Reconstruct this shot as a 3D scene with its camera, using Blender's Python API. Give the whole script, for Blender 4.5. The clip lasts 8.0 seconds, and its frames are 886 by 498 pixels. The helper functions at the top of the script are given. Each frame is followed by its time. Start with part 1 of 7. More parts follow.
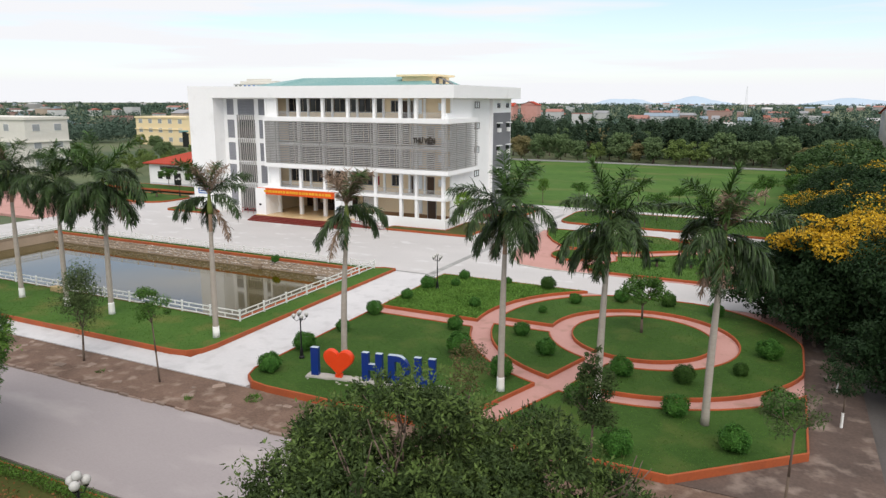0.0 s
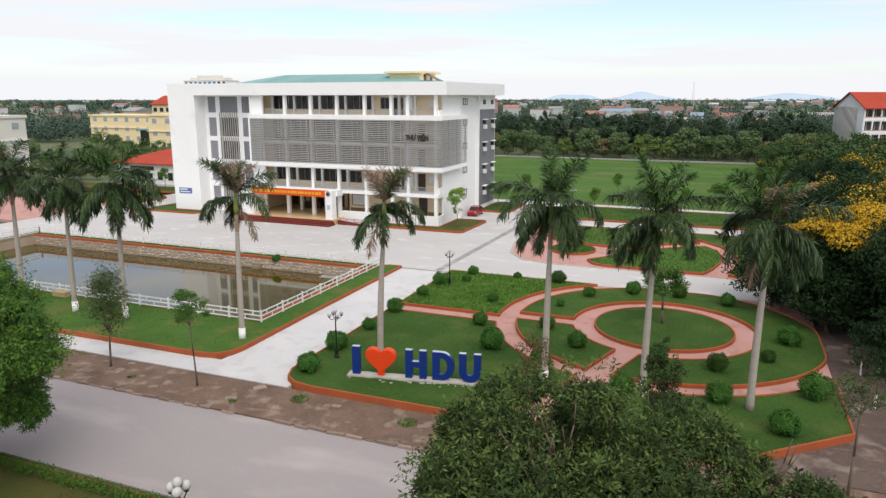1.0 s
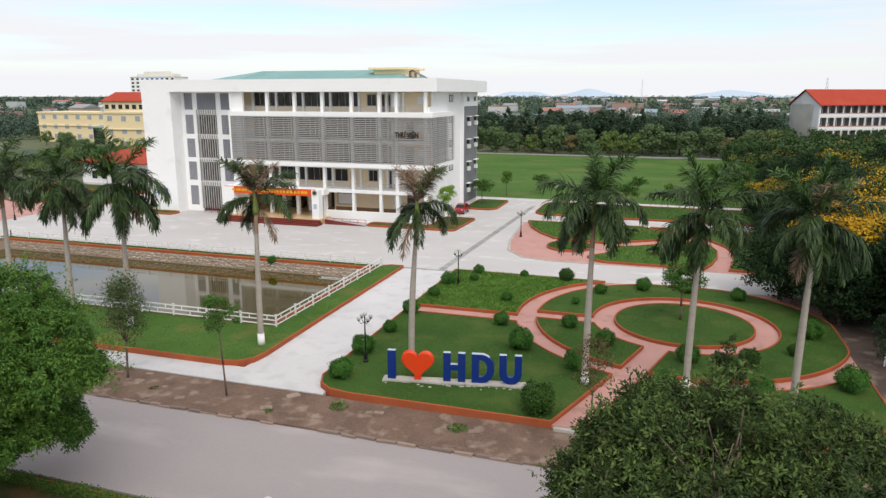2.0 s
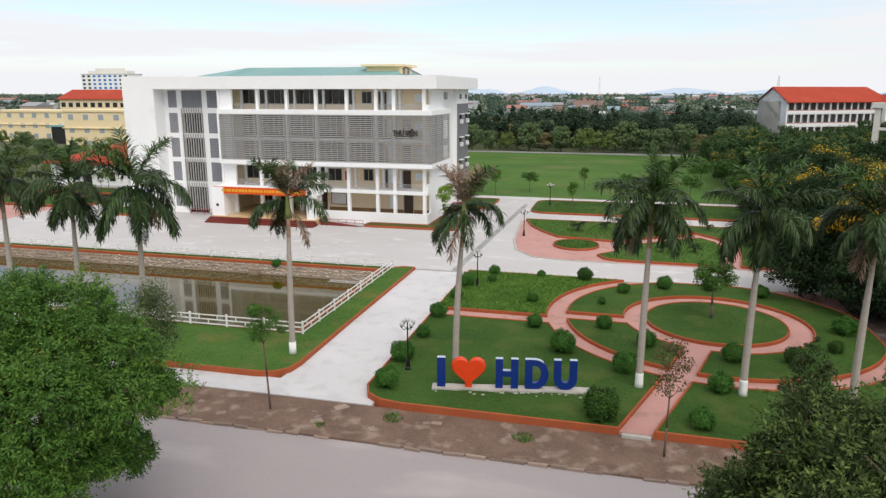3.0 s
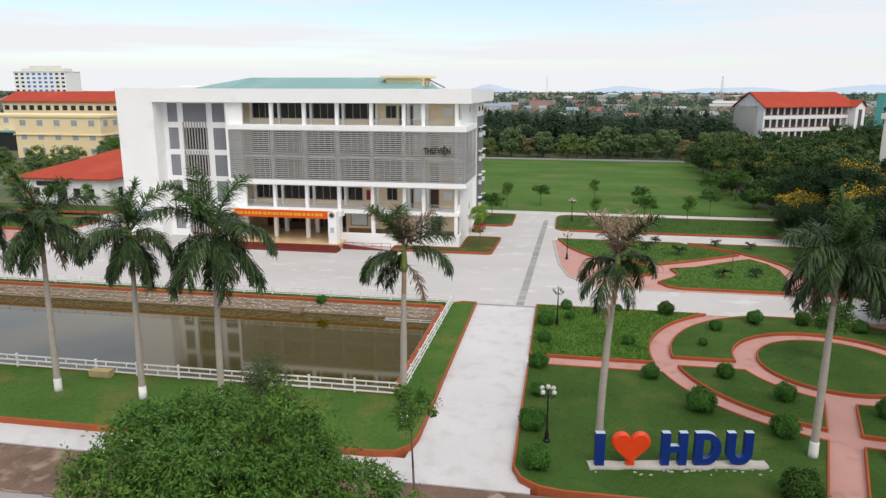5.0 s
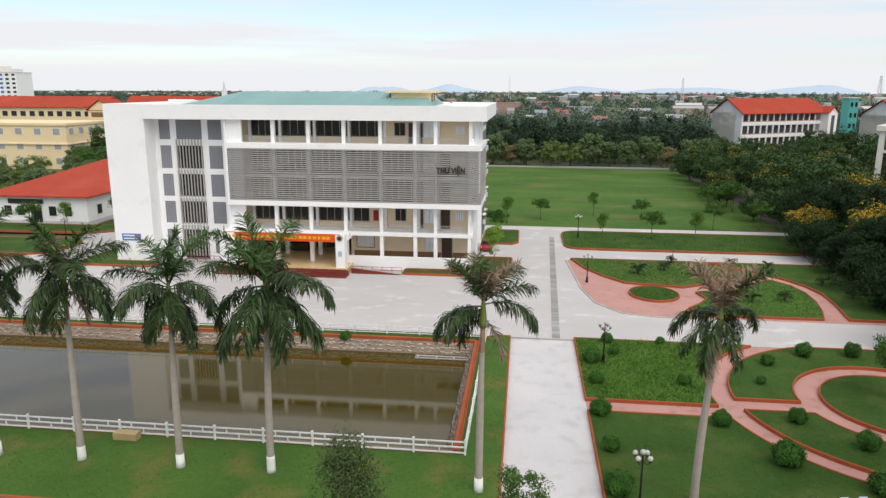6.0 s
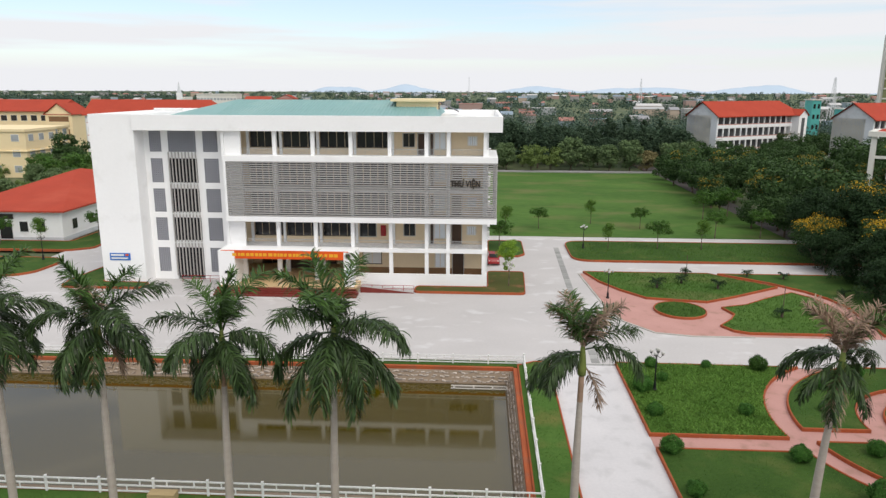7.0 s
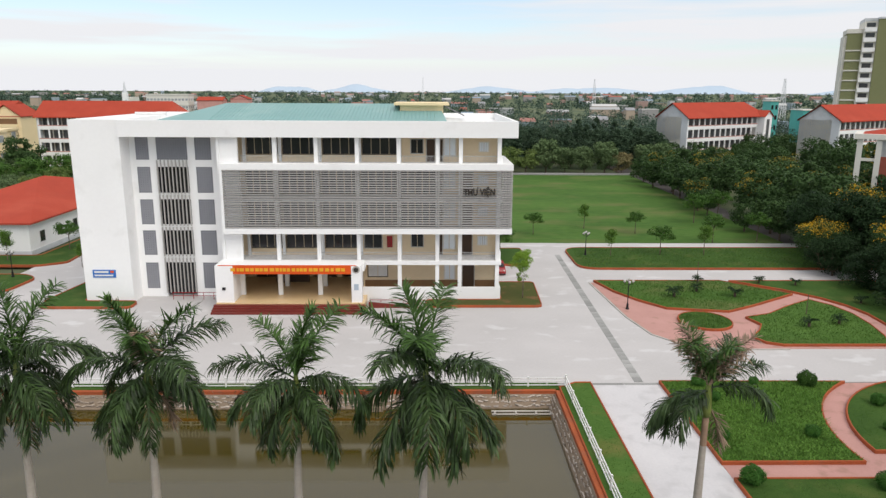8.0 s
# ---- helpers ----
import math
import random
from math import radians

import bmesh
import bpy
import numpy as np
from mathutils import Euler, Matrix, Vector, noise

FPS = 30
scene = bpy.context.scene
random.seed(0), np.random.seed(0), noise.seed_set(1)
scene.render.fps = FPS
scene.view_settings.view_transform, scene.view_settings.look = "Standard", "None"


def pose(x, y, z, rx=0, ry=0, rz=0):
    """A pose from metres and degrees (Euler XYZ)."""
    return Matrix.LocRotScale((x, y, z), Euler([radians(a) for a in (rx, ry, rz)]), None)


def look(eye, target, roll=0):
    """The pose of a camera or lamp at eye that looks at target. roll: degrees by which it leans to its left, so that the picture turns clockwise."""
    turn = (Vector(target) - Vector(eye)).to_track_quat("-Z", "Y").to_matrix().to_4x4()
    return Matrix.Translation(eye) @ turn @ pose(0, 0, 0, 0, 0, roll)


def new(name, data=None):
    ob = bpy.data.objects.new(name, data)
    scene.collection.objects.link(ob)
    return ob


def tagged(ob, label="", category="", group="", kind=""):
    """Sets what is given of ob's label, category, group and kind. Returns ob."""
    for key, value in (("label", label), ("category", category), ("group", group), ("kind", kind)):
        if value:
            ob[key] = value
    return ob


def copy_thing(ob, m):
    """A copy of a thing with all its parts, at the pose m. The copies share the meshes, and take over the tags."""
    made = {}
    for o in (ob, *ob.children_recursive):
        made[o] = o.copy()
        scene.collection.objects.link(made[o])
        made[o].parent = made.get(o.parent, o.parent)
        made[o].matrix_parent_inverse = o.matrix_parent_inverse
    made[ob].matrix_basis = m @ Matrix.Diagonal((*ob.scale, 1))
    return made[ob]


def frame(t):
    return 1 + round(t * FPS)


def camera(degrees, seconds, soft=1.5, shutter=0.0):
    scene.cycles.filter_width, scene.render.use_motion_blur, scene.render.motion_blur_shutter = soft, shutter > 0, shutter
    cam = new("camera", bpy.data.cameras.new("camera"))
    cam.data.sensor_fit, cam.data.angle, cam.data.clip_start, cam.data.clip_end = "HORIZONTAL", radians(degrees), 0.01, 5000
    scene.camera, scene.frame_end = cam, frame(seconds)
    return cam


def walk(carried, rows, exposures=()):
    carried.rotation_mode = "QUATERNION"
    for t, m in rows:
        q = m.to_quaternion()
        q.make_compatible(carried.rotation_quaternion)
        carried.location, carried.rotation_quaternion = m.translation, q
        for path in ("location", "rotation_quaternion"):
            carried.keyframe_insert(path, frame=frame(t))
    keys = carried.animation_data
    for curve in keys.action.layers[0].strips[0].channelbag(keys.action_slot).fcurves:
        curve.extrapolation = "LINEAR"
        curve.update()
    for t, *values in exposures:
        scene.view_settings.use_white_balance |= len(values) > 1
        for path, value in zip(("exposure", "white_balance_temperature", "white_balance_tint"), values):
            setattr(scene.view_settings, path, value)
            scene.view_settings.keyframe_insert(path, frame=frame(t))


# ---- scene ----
cam = camera(64.5, 8.0, soft=1.4)
METRES, EYE, TILT, LEAN, TURN = 56.0, 18.33, 0.773, 0.365, 25.8
ROWS = [
    (0.0, 0.0, 0.0, 0.0, 0.11, -12.7, -0.51),
    (0.5, -0.0535, -0.0034, 0.0007, -1.84, -12.82, -0.41),
    (1.0, -0.1043, -0.0021, 0.0005, -3.84, -12.96, -0.37),
    (1.5, -0.1543, 0.0056, 0.0002, -5.85, -13.08, -0.43),
    (3.0, -0.2987, 0.0727, -0.0024, -11.31, -13.34, -0.49),
    (3.5, -0.3438, 0.1063, -0.0018, -12.65, -13.41, -0.53),
    (4.0, -0.3886, 0.1443, 0.0012, -13.82, -13.45, -0.54),
    (4.5, -0.4331, 0.1866, 0.0143, -14.67, -13.48, -0.6),
    (6.0, -0.57, 0.3457, 0.0676, -19.18, -13.49, -0.78),
    (6.5, -0.6137, 0.402, 0.078, -20.77, -13.48, -0.78),
    (7.0, -0.6563, 0.4596, 0.0847, -22.7, -13.46, -0.81),
    (7.5, -0.6977, 0.5195, 0.0877, -24.68, -13.44, -0.86),
    (8.0, -0.7375, 0.5817, 0.0888, -26.68, -13.4, -0.93),
]
walk(cam, [(t, pose(0, 0, EYE, TILT, LEAN, TURN) @ pose(METRES * x, METRES * y, METRES * z, 90 + pitch, roll, yaw)) for t, x, y, z, yaw, pitch, roll in ROWS],
     exposures=[(0.0, 0.2), (3.0, 0.15), (5.0, 0.12), (8.0, 0.09)])

# ---- sky and sun: bright overcast with thin high cloud ----
SUN_EL, SUN_AZ = 50.0, 145.0
world = bpy.data.worlds.new("sky")
scene.world = world
world.use_nodes = True
wn, wl = world.node_tree.nodes, world.node_tree.links
wn.clear()
sky = wn.new("ShaderNodeTexSky")
sky.sky_type, sky.sun_disc = "NISHITA", False
sky.sun_elevation, sky.sun_rotation = radians(SUN_EL), radians(SUN_AZ)
sky.dust_density, sky.air_density, sky.ozone_density = 0.6, 1.0, 3.0
bg_sky, bg_cloud, mix_w, out_w = (wn.new("ShaderNodeBackground"), wn.new("ShaderNodeBackground"),
                                  wn.new("ShaderNodeMixShader"), wn.new("ShaderNodeOutputWorld"))
bg_sky.inputs["Strength"].default_value = 0.15
bg_cloud.inputs["Color"].default_value = (0.95, 0.957, 0.99, 1)
bg_cloud.inputs["Strength"].default_value = 0.85
w_co, w_map, w_noise, w_ramp = (wn.new("ShaderNodeTexCoord"), wn.new("ShaderNodeMapping"),
                                wn.new("ShaderNodeTexNoise"), wn.new("ShaderNodeMapRange"))
w_map.inputs["Scale"].default_value = (1.5, 1.5, 22.0)
w_noise.inputs["Scale"].default_value = 1.6
w_noise.inputs["Detail"].default_value = 4.0
for key, val in (("From Min", 0.4), ("From Max", 0.58), ("To Min", 0.3), ("To Max", 1.0)):
    w_ramp.inputs[key].default_value = val
wl.new(w_co.outputs["Generated"], w_map.inputs["Vector"])
wl.new(w_map.outputs["Vector"], w_noise.inputs["Vector"])
wl.new(w_noise.outputs["Fac"], w_ramp.inputs["Value"])
# the cloud closes towards the horizon and overhead, the blue shows in a band between
w_sep, w_low, w_high, w_max, w_max2 = (wn.new("ShaderNodeSeparateXYZ"), wn.new("ShaderNodeMapRange"), wn.new("ShaderNodeMapRange"), wn.new("ShaderNodeMath"), wn.new("ShaderNodeMath"))
wl.new(w_co.outputs["Generated"], w_sep.inputs[0])
for node, (a, b, c, d) in ((w_low, (0.02, 0.06, 1, 0)), (w_high, (0.3, 0.5, 0, 1))):
    for key, val in zip(("From Min", "From Max", "To Min", "To Max"), (a, b, c, d)):
        node.inputs[key].default_value = val
    wl.new(w_sep.outputs["Z"], node.inputs["Value"])
w_max.operation = w_max2.operation = "MAXIMUM"
wl.new(w_low.outputs[0], w_max.inputs[0])
wl.new(w_high.outputs[0], w_max.inputs[1])
wl.new(w_max.outputs[0], w_max2.inputs[0])
wl.new(w_ramp.outputs["Result"], w_max2.inputs[1])
wl.new(w_max2.outputs[0], mix_w.inputs["Fac"])
wl.new(sky.outputs["Color"], bg_sky.inputs["Color"])
wl.new(bg_sky.outputs[0], mix_w.inputs[1])
wl.new(bg_cloud.outputs[0], mix_w.inputs[2])
wl.new(mix_w.outputs[0], out_w.inputs["Surface"])

sun = new("sun", bpy.data.lights.new("sun", "SUN"))
sun.data.energy, sun.data.angle, sun.data.color = 1.85, radians(48), (1.0, 0.935, 0.85)
sun_from = Vector((math.sin(radians(SUN_AZ)) * math.cos(radians(SUN_EL)), math.cos(radians(SUN_AZ)) * math.cos(radians(SUN_EL)), math.sin(radians(SUN_EL))))
sun.matrix_world = look(sun_from * 80, (0, 0, 0))

# ---- materials ----
def mat(name, c1, c2=None, rough=0.8, s1=0.4, s2=9.0, bump=0.15, bump_d=0.02, spec=0.3, metal=0.0, rnd=0.0, isl=0.0,
        c3=None, s3=0.15, lo3=0.55, hi3=0.7, stretch=(1, 1, 1), trans=0.0):
    """Two scales of noise between c1 and c2, optional stains c3, relief, random tone by object or by loose piece."""
    m = bpy.data.materials.new(name)
    m.use_nodes = True
    n, l = m.node_tree.nodes, m.node_tree.links
    p = n["Principled BSDF"]
    p.inputs["Roughness"].default_value, p.inputs["Metallic"].default_value = rough, metal
    p.inputs["Specular IOR Level"].default_value = spec
    c2 = c2 or tuple(min(1, x * 0.8) for x in c1)
    co, mp = n.new("ShaderNodeTexCoord"), n.new("ShaderNodeMapping")
    mp.inputs["Scale"].default_value = stretch
    l.new(co.outputs["Object"], mp.inputs["Vector"])

    def noise_at(scale, detail=4.0):
        t = n.new("ShaderNodeTexNoise")
        t.inputs["Scale"].default_value, t.inputs["Detail"].default_value = scale, detail
        l.new(mp.outputs["Vector"], t.inputs["Vector"])
        return t

    def mixc(fac, a, b):
        x = n.new("ShaderNodeMix")
        x.data_type = "RGBA"
        for sock, v in ((x.inputs["Factor"], fac), (x.inputs[6], a), (x.inputs[7], b)):
            if hasattr(v, "is_output"):
                l.new(v, sock)
            elif isinstance(v, tuple):
                sock.default_value = (*v, 1)
            else:
                sock.default_value = v
        return x.outputs[2]

    def span(v, a, b, c=0.0, d=1.0):
        r = n.new("ShaderNodeMapRange")
        for key, val in (("From Min", a), ("From Max", b), ("To Min", c), ("To Max", d)):
            r.inputs[key].default_value = val
        l.new(v, r.inputs["Value"])
        return r.outputs["Result"]

    big, small = noise_at(s1), noise_at(s2, 6.0)
    add = n.new("ShaderNodeMath")
    add.operation = "ADD"
    l.new(span(big.outputs["Fac"], 0.3, 0.7, 0.0, 0.6), add.inputs[0])
    l.new(span(small.outputs["Fac"], 0.3, 0.7, 0.0, 0.4), add.inputs[1])
    col = mixc(add.outputs[0], tuple(c1), tuple(c2))
    if c3:
        st = noise_at(s3, 5.0)
        col = mixc(span(st.outputs["Fac"], lo3, hi3), col, tuple(c3))
    if rnd or isl:
        src = n.new("ShaderNodeObjectInfo").outputs["Random"] if rnd else n.new("ShaderNodeNewGeometry").outputs["Random Per Island"]
        amt = rnd or isl
        hsv = n.new("ShaderNodeHueSaturation")
        l.new(span(src, 0, 1, 1 - amt, 1 + amt), hsv.inputs["Value"])
        l.new(col, hsv.inputs["Color"])
        col = hsv.outputs["Color"]
    l.new(col, p.inputs["Base Color"])
    if bump:
        b = n.new("ShaderNodeBump")
        b.inputs["Strength"].default_value, b.inputs["Distance"].default_value = bump, bump_d
        l.new(small.outputs["Fac"], b.inputs["Height"])
        l.new(b.outputs["Normal"], p.inputs["Normal"])
    if trans:
        tr, ms = n.new("ShaderNodeBsdfTranslucent"), n.new("ShaderNodeMixShader")
        l.new(col, tr.inputs["Color"])
        ms.inputs[0].default_value = trans
        l.new(p.outputs[0], ms.inputs[1])
        l.new(tr.outputs[0], ms.inputs[2])
        l.new(ms.outputs[0], n["Material Output"].inputs["Surface"])
    return m


M_white = mat("white_wall_paint", (0.89, 0.89, 0.885), (0.84, 0.84, 0.835), 0.75, 0.15, 3.0, 0.06, c3=(0.74, 0.735, 0.72), s3=0.35, lo3=0.6, hi3=0.85)
M_cream = mat("cream_wall_paint", (0.82, 0.67, 0.46), (0.75, 0.6, 0.4), 0.8, 0.2, 3.0, 0.05)
M_lobby = mat("lobby_tile", (0.74, 0.55, 0.31), (0.64, 0.46, 0.26), 0.25, 0.5, 4.0, 0.02)
M_door = mat("brown_door", (0.08, 0.045, 0.025), (0.05, 0.03, 0.02), 0.4)
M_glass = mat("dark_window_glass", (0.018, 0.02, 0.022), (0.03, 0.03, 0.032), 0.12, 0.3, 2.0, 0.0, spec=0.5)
M_grille = mat("grey_grille", (0.36, 0.365, 0.395), (0.3, 0.305, 0.335), 0.6, rnd=0.06)
M_louver = mat("grey_louver", (0.45, 0.435, 0.415), (0.38, 0.365, 0.35), 0.5, 0.5, 6.0, 0.02, rnd=0.1)
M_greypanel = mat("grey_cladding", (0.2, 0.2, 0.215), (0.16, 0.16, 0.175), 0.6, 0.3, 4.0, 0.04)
M_teal = mat("teal_roof_sheet", (0.21, 0.38, 0.37), (0.18, 0.34, 0.33), 0.45, 0.2, 5.0, 0.05, c3=(0.3, 0.45, 0.43), s3=0.1)
M_redstep = mat("red_granite_step", (0.2, 0.035, 0.025), (0.14, 0.025, 0.02), 0.45, 0.6, 12.0, 0.05)
M_redtile = mat("red_roof_tile", (0.42, 0.068, 0.04), (0.34, 0.055, 0.034), 0.8, 0.3, 5.0, 0.08, spec=0.08, c3=(0.45, 0.09, 0.055), s3=0.08)
M_rail = mat("rail_grey_metal", (0.5, 0.5, 0.5), (0.42, 0.42, 0.42), 0.4, metal=0.3)
M_whitepaint = mat("white_fence_paint", (0.8, 0.8, 0.79), (0.68, 0.68, 0.66), 0.6, 0.8, 8.0, 0.08)
M_kerb = mat("orange_kerb_paint", (0.42, 0.1, 0.032), (0.27, 0.068, 0.027), 0.8, 0.5, 7.0, 0.3, c3=(0.27, 0.1, 0.055), s3=0.8, lo3=0.54, hi3=0.75)
M_concrete = mat("pale_concrete", (0.53, 0.51, 0.505), (0.45, 0.435, 0.43), 0.85, 0.12, 4.0, 0.12, c3=(0.57, 0.56, 0.56), s3=0.3, lo3=0.58, hi3=0.68, stretch=(1, 1.6, 1))
M_slab = mat("soiled_slab", (0.29, 0.22, 0.18), (0.2, 0.145, 0.115), 0.9, 0.8, 9.0, 0.3, rnd=0.25)
M_avenue = mat("white_concrete", (0.62, 0.605, 0.61), (0.52, 0.51, 0.52), 0.85, 0.2, 5.0, 0.12, c3=(0.49, 0.48, 0.485), s3=0.8, lo3=0.52, hi3=0.72)
M_blossomdull = mat("faded_blossom", (0.3, 0.22, 0.02), (0.22, 0.17, 0.02), 0.7, 0.5, 2.0, 0.0, isl=0.3, trans=0.2)
M_cover = mat("red_ground_cover", (0.2, 0.07, 0.025), (0.12, 0.08, 0.025), 0.8, 0.5, 2.0, 0.0, isl=0.4)
M_drain = mat("drain_slab", (0.34, 0.34, 0.33), (0.26, 0.26, 0.25), 0.9, 0.8, 9.0, 0.2, rnd=0.2)
M_asphalt = mat("grey_road", (0.36, 0.32, 0.322), (0.29, 0.258, 0.262), 0.9, 0.12, 14.0, 0.1, c3=(0.43, 0.385, 0.38), s3=0.25, lo3=0.54, hi3=0.72, stretch=(0.4, 1, 1))
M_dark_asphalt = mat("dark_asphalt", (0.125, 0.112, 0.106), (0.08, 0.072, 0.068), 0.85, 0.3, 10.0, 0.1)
M_soil = mat("brown_soil", (0.215, 0.14, 0.105), (0.1, 0.064, 0.047), 0.95, 0.6, 7.0, 0.6, 0.06, c3=(0.3, 0.225, 0.18), s3=0.9, lo3=0.54, hi3=0.72)
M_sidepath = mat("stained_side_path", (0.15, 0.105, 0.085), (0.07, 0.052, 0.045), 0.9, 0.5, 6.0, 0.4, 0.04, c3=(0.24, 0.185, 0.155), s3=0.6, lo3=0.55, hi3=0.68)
M_pink = mat("pink_paving", (0.51, 0.285, 0.25), (0.43, 0.23, 0.2), 0.85, 0.35, 8.0, 0.15, c3=(0.37, 0.21, 0.17), s3=0.7, lo3=0.57, hi3=0.68)
M_lawn = mat("mown_lawn", (0.03, 0.068, 0.014), (0.058, 0.112, 0.024), 0.95, 0.22, 3.0, 0.5, 0.06, spec=0.1, c3=(0.085, 0.115, 0.03), s3=0.35, lo3=0.52, hi3=0.75)
M_nearlawn = mat("worn_lawn", (0.09, 0.08, 0.026), (0.06, 0.082, 0.022), 0.95, 0.35, 6.0, 0.6, 0.06, spec=0.1, c3=(0.17, 0.1, 0.045), s3=0.5, lo3=0.56, hi3=0.7)
M_hedge = mat("hedge_leaf", (0.055, 0.115, 0.018), (0.088, 0.17, 0.028), 0.6, 0.6, 3.0, 0.0, isl=0.25, spec=0.12, trans=0.12)
M_meadow = mat("long_grass_lawn", (0.05, 0.118, 0.02), (0.1, 0.195, 0.036), 0.95, 0.35, 4.0, 0.7, 0.1, spec=0.1)
M_field = mat("field_grass", (0.042, 0.097, 0.019), (0.09, 0.168, 0.036), 0.95, 0.06, 0.7, 0.6, 0.14, spec=0.1, c3=(0.125, 0.145, 0.05), s3=0.1, lo3=0.53, hi3=0.7, stretch=(0.7, 1.4, 1))
M_pondlawn = mat("patchy_pond_lawn", (0.045, 0.105, 0.02), (0.085, 0.16, 0.034), 0.95, 0.2, 3.0, 0.5, 0.08, spec=0.1, c3=(0.15, 0.145, 0.045), s3=0.28, lo3=0.52, hi3=0.72)
M_blade = mat("grass_blade", (0.06, 0.132, 0.024), (0.1, 0.19, 0.036), 0.7, 0.3, 3.0, 0.0, isl=0.3, spec=0.12, trans=0.2)
M_longblade = mat("long_grass_blade", (0.075, 0.165, 0.027), (0.155, 0.28, 0.055), 0.7, 0.3, 3.0, 0.0, isl=0.4, spec=0.12, trans=0.2)
M_ground = mat("far_ground", (0.09, 0.13, 0.05), (0.15, 0.15, 0.09), 0.95, 0.01, 0.15, 0.2, 0.2, c3=(0.06, 0.09, 0.045), s3=0.02, lo3=0.45, hi3=0.6)
M_stone = mat("bank_stone", (0.52, 0.46, 0.41), (0.33, 0.27, 0.22), 0.9, 0.8, 6.0, 0.3, rnd=0.3)
M_rubble = mat("rubble_stone", (0.44, 0.37, 0.31), (0.28, 0.22, 0.17), 0.9, 0.8, 6.0, 0.3, isl=0.3)
M_bank = mat("bank_mortar", (0.3, 0.23, 0.17), (0.22, 0.17, 0.12), 0.9, 0.5, 5.0, 0.3)
M_wetbank = mat("wet_bank", (0.1, 0.075, 0.04), (0.07, 0.05, 0.03), 0.6, 0.5, 5.0, 0.3)
M_water = mat("pond_water", (0.06, 0.044, 0.0006), (0.05, 0.037, 0.0006), 0.05, 0.05, 1.2, 0.015, 0.02, spec=0.5)
M_water.node_tree.nodes["Principled BSDF"].inputs["IOR"].default_value = 1.73
M_bark = mat("grey_brown_bark", (0.16, 0.12, 0.09), (0.09, 0.065, 0.05), 0.9, 1.5, 9.0, 0.6, 0.03, stretch=(1, 1, 0.3))
M_palm = mat("palm_trunk", (0.42, 0.38, 0.33), (0.32, 0.28, 0.24), 0.9, 0.8, 6.0, 0.4, 0.03, stretch=(1, 1, 4))
M_lime = mat("white_limewash", (0.82, 0.82, 0.8), (0.7, 0.7, 0.66), 0.9, 1.5, 9.0, 0.2)
M_palmtop = mat("palm_upper_trunk", (0.33, 0.22, 0.15), (0.24, 0.16, 0.11), 0.9, 0.8, 6.0, 0.4, 0.03, stretch=(1, 1, 4))
M_shaft = mat("palm_crownshaft", (0.2, 0.24, 0.06), (0.13, 0.17, 0.04), 0.5, 1.0, 5.0, 0.1)
M_frond = mat("palm_leaflet", (0.02, 0.045, 0.014), (0.058, 0.095, 0.029), 0.42, 0.6, 3.0, 0.0, isl=0.55, spec=0.25, trans=0.12)
M_frondyoung = mat("young_palm_leaflet", (0.038, 0.086, 0.017), (0.08, 0.15, 0.034), 0.45, 0.6, 3.0, 0.0, isl=0.4, spec=0.22, trans=0.12)
M_dryfrond = mat("dry_palm_leaflet", (0.36, 0.26, 0.19), (0.22, 0.15, 0.10), 0.8, 0.6, 3.0, 0.0, isl=0.3, trans=0.15)
M_leaf = mat("green_leaf", (0.03, 0.075, 0.014), (0.06, 0.125, 0.022), 0.6, 0.35, 2.0, 0.0, isl=0.4, spec=0.12, trans=0.2)
M_leaflane = mat("lane_tree_leaf", (0.03, 0.065, 0.02), (0.06, 0.107, 0.033), 0.6, 0.35, 2.0, 0.0, isl=0.25, spec=0.12, trans=0.12)
M_leafdark = mat("dark_green_leaf", (0.013, 0.032, 0.012), (0.028, 0.057, 0.019), 0.6, 0.35, 2.0, 0.0, isl=0.25, spec=0.12, trans=0.15)
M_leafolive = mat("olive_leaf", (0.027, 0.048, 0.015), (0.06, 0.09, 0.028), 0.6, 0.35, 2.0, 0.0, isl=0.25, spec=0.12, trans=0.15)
M_leafshade = mat("shade_tree_leaf", (0.036, 0.092, 0.014), (0.08, 0.165, 0.028), 0.58, 0.35, 2.0, 0.0, isl=0.25, spec=0.15, trans=0.06)
M_streetleaf = mat("street_tree_leaf", (0.05, 0.078, 0.028), (0.085, 0.12, 0.042), 0.6, 0.35, 2.0, 0.0, isl=0.3, spec=0.12, trans=0.15)
M_leafcanopy = mat("canopy_leaf", (0.038, 0.1, 0.017), (0.085, 0.17, 0.03), 0.55, 0.35, 2.0, 0.0, isl=0.3, spec=0.15, trans=0.06)
M_woodlight = mat("wood_light_leaf", (0.115, 0.175, 0.078), (0.165, 0.23, 0.1), 0.6, 0.2, 1.0, 0.0, isl=0.08, spec=0.08, trans=0.32)
M_woodfresh = mat("fresh_wood_leaf", (0.13, 0.19, 0.055), (0.19, 0.25, 0.08), 0.6, 0.2, 1.0, 0.0, isl=0.16, spec=0.08, trans=0.3)
M_woodbrown = mat("wood_brown_leaf", (0.27, 0.22, 0.11), (0.24, 0.235, 0.11), 0.6, 0.2, 1.0, 0.0, isl=0.14, spec=0.08, trans=0.32)
M_leafwood = mat("wood_dark_leaf", (0.045, 0.078, 0.046), (0.068, 0.105, 0.06), 0.6, 0.2, 1.0, 0.0, isl=0.14, spec=0.08, trans=0.28)
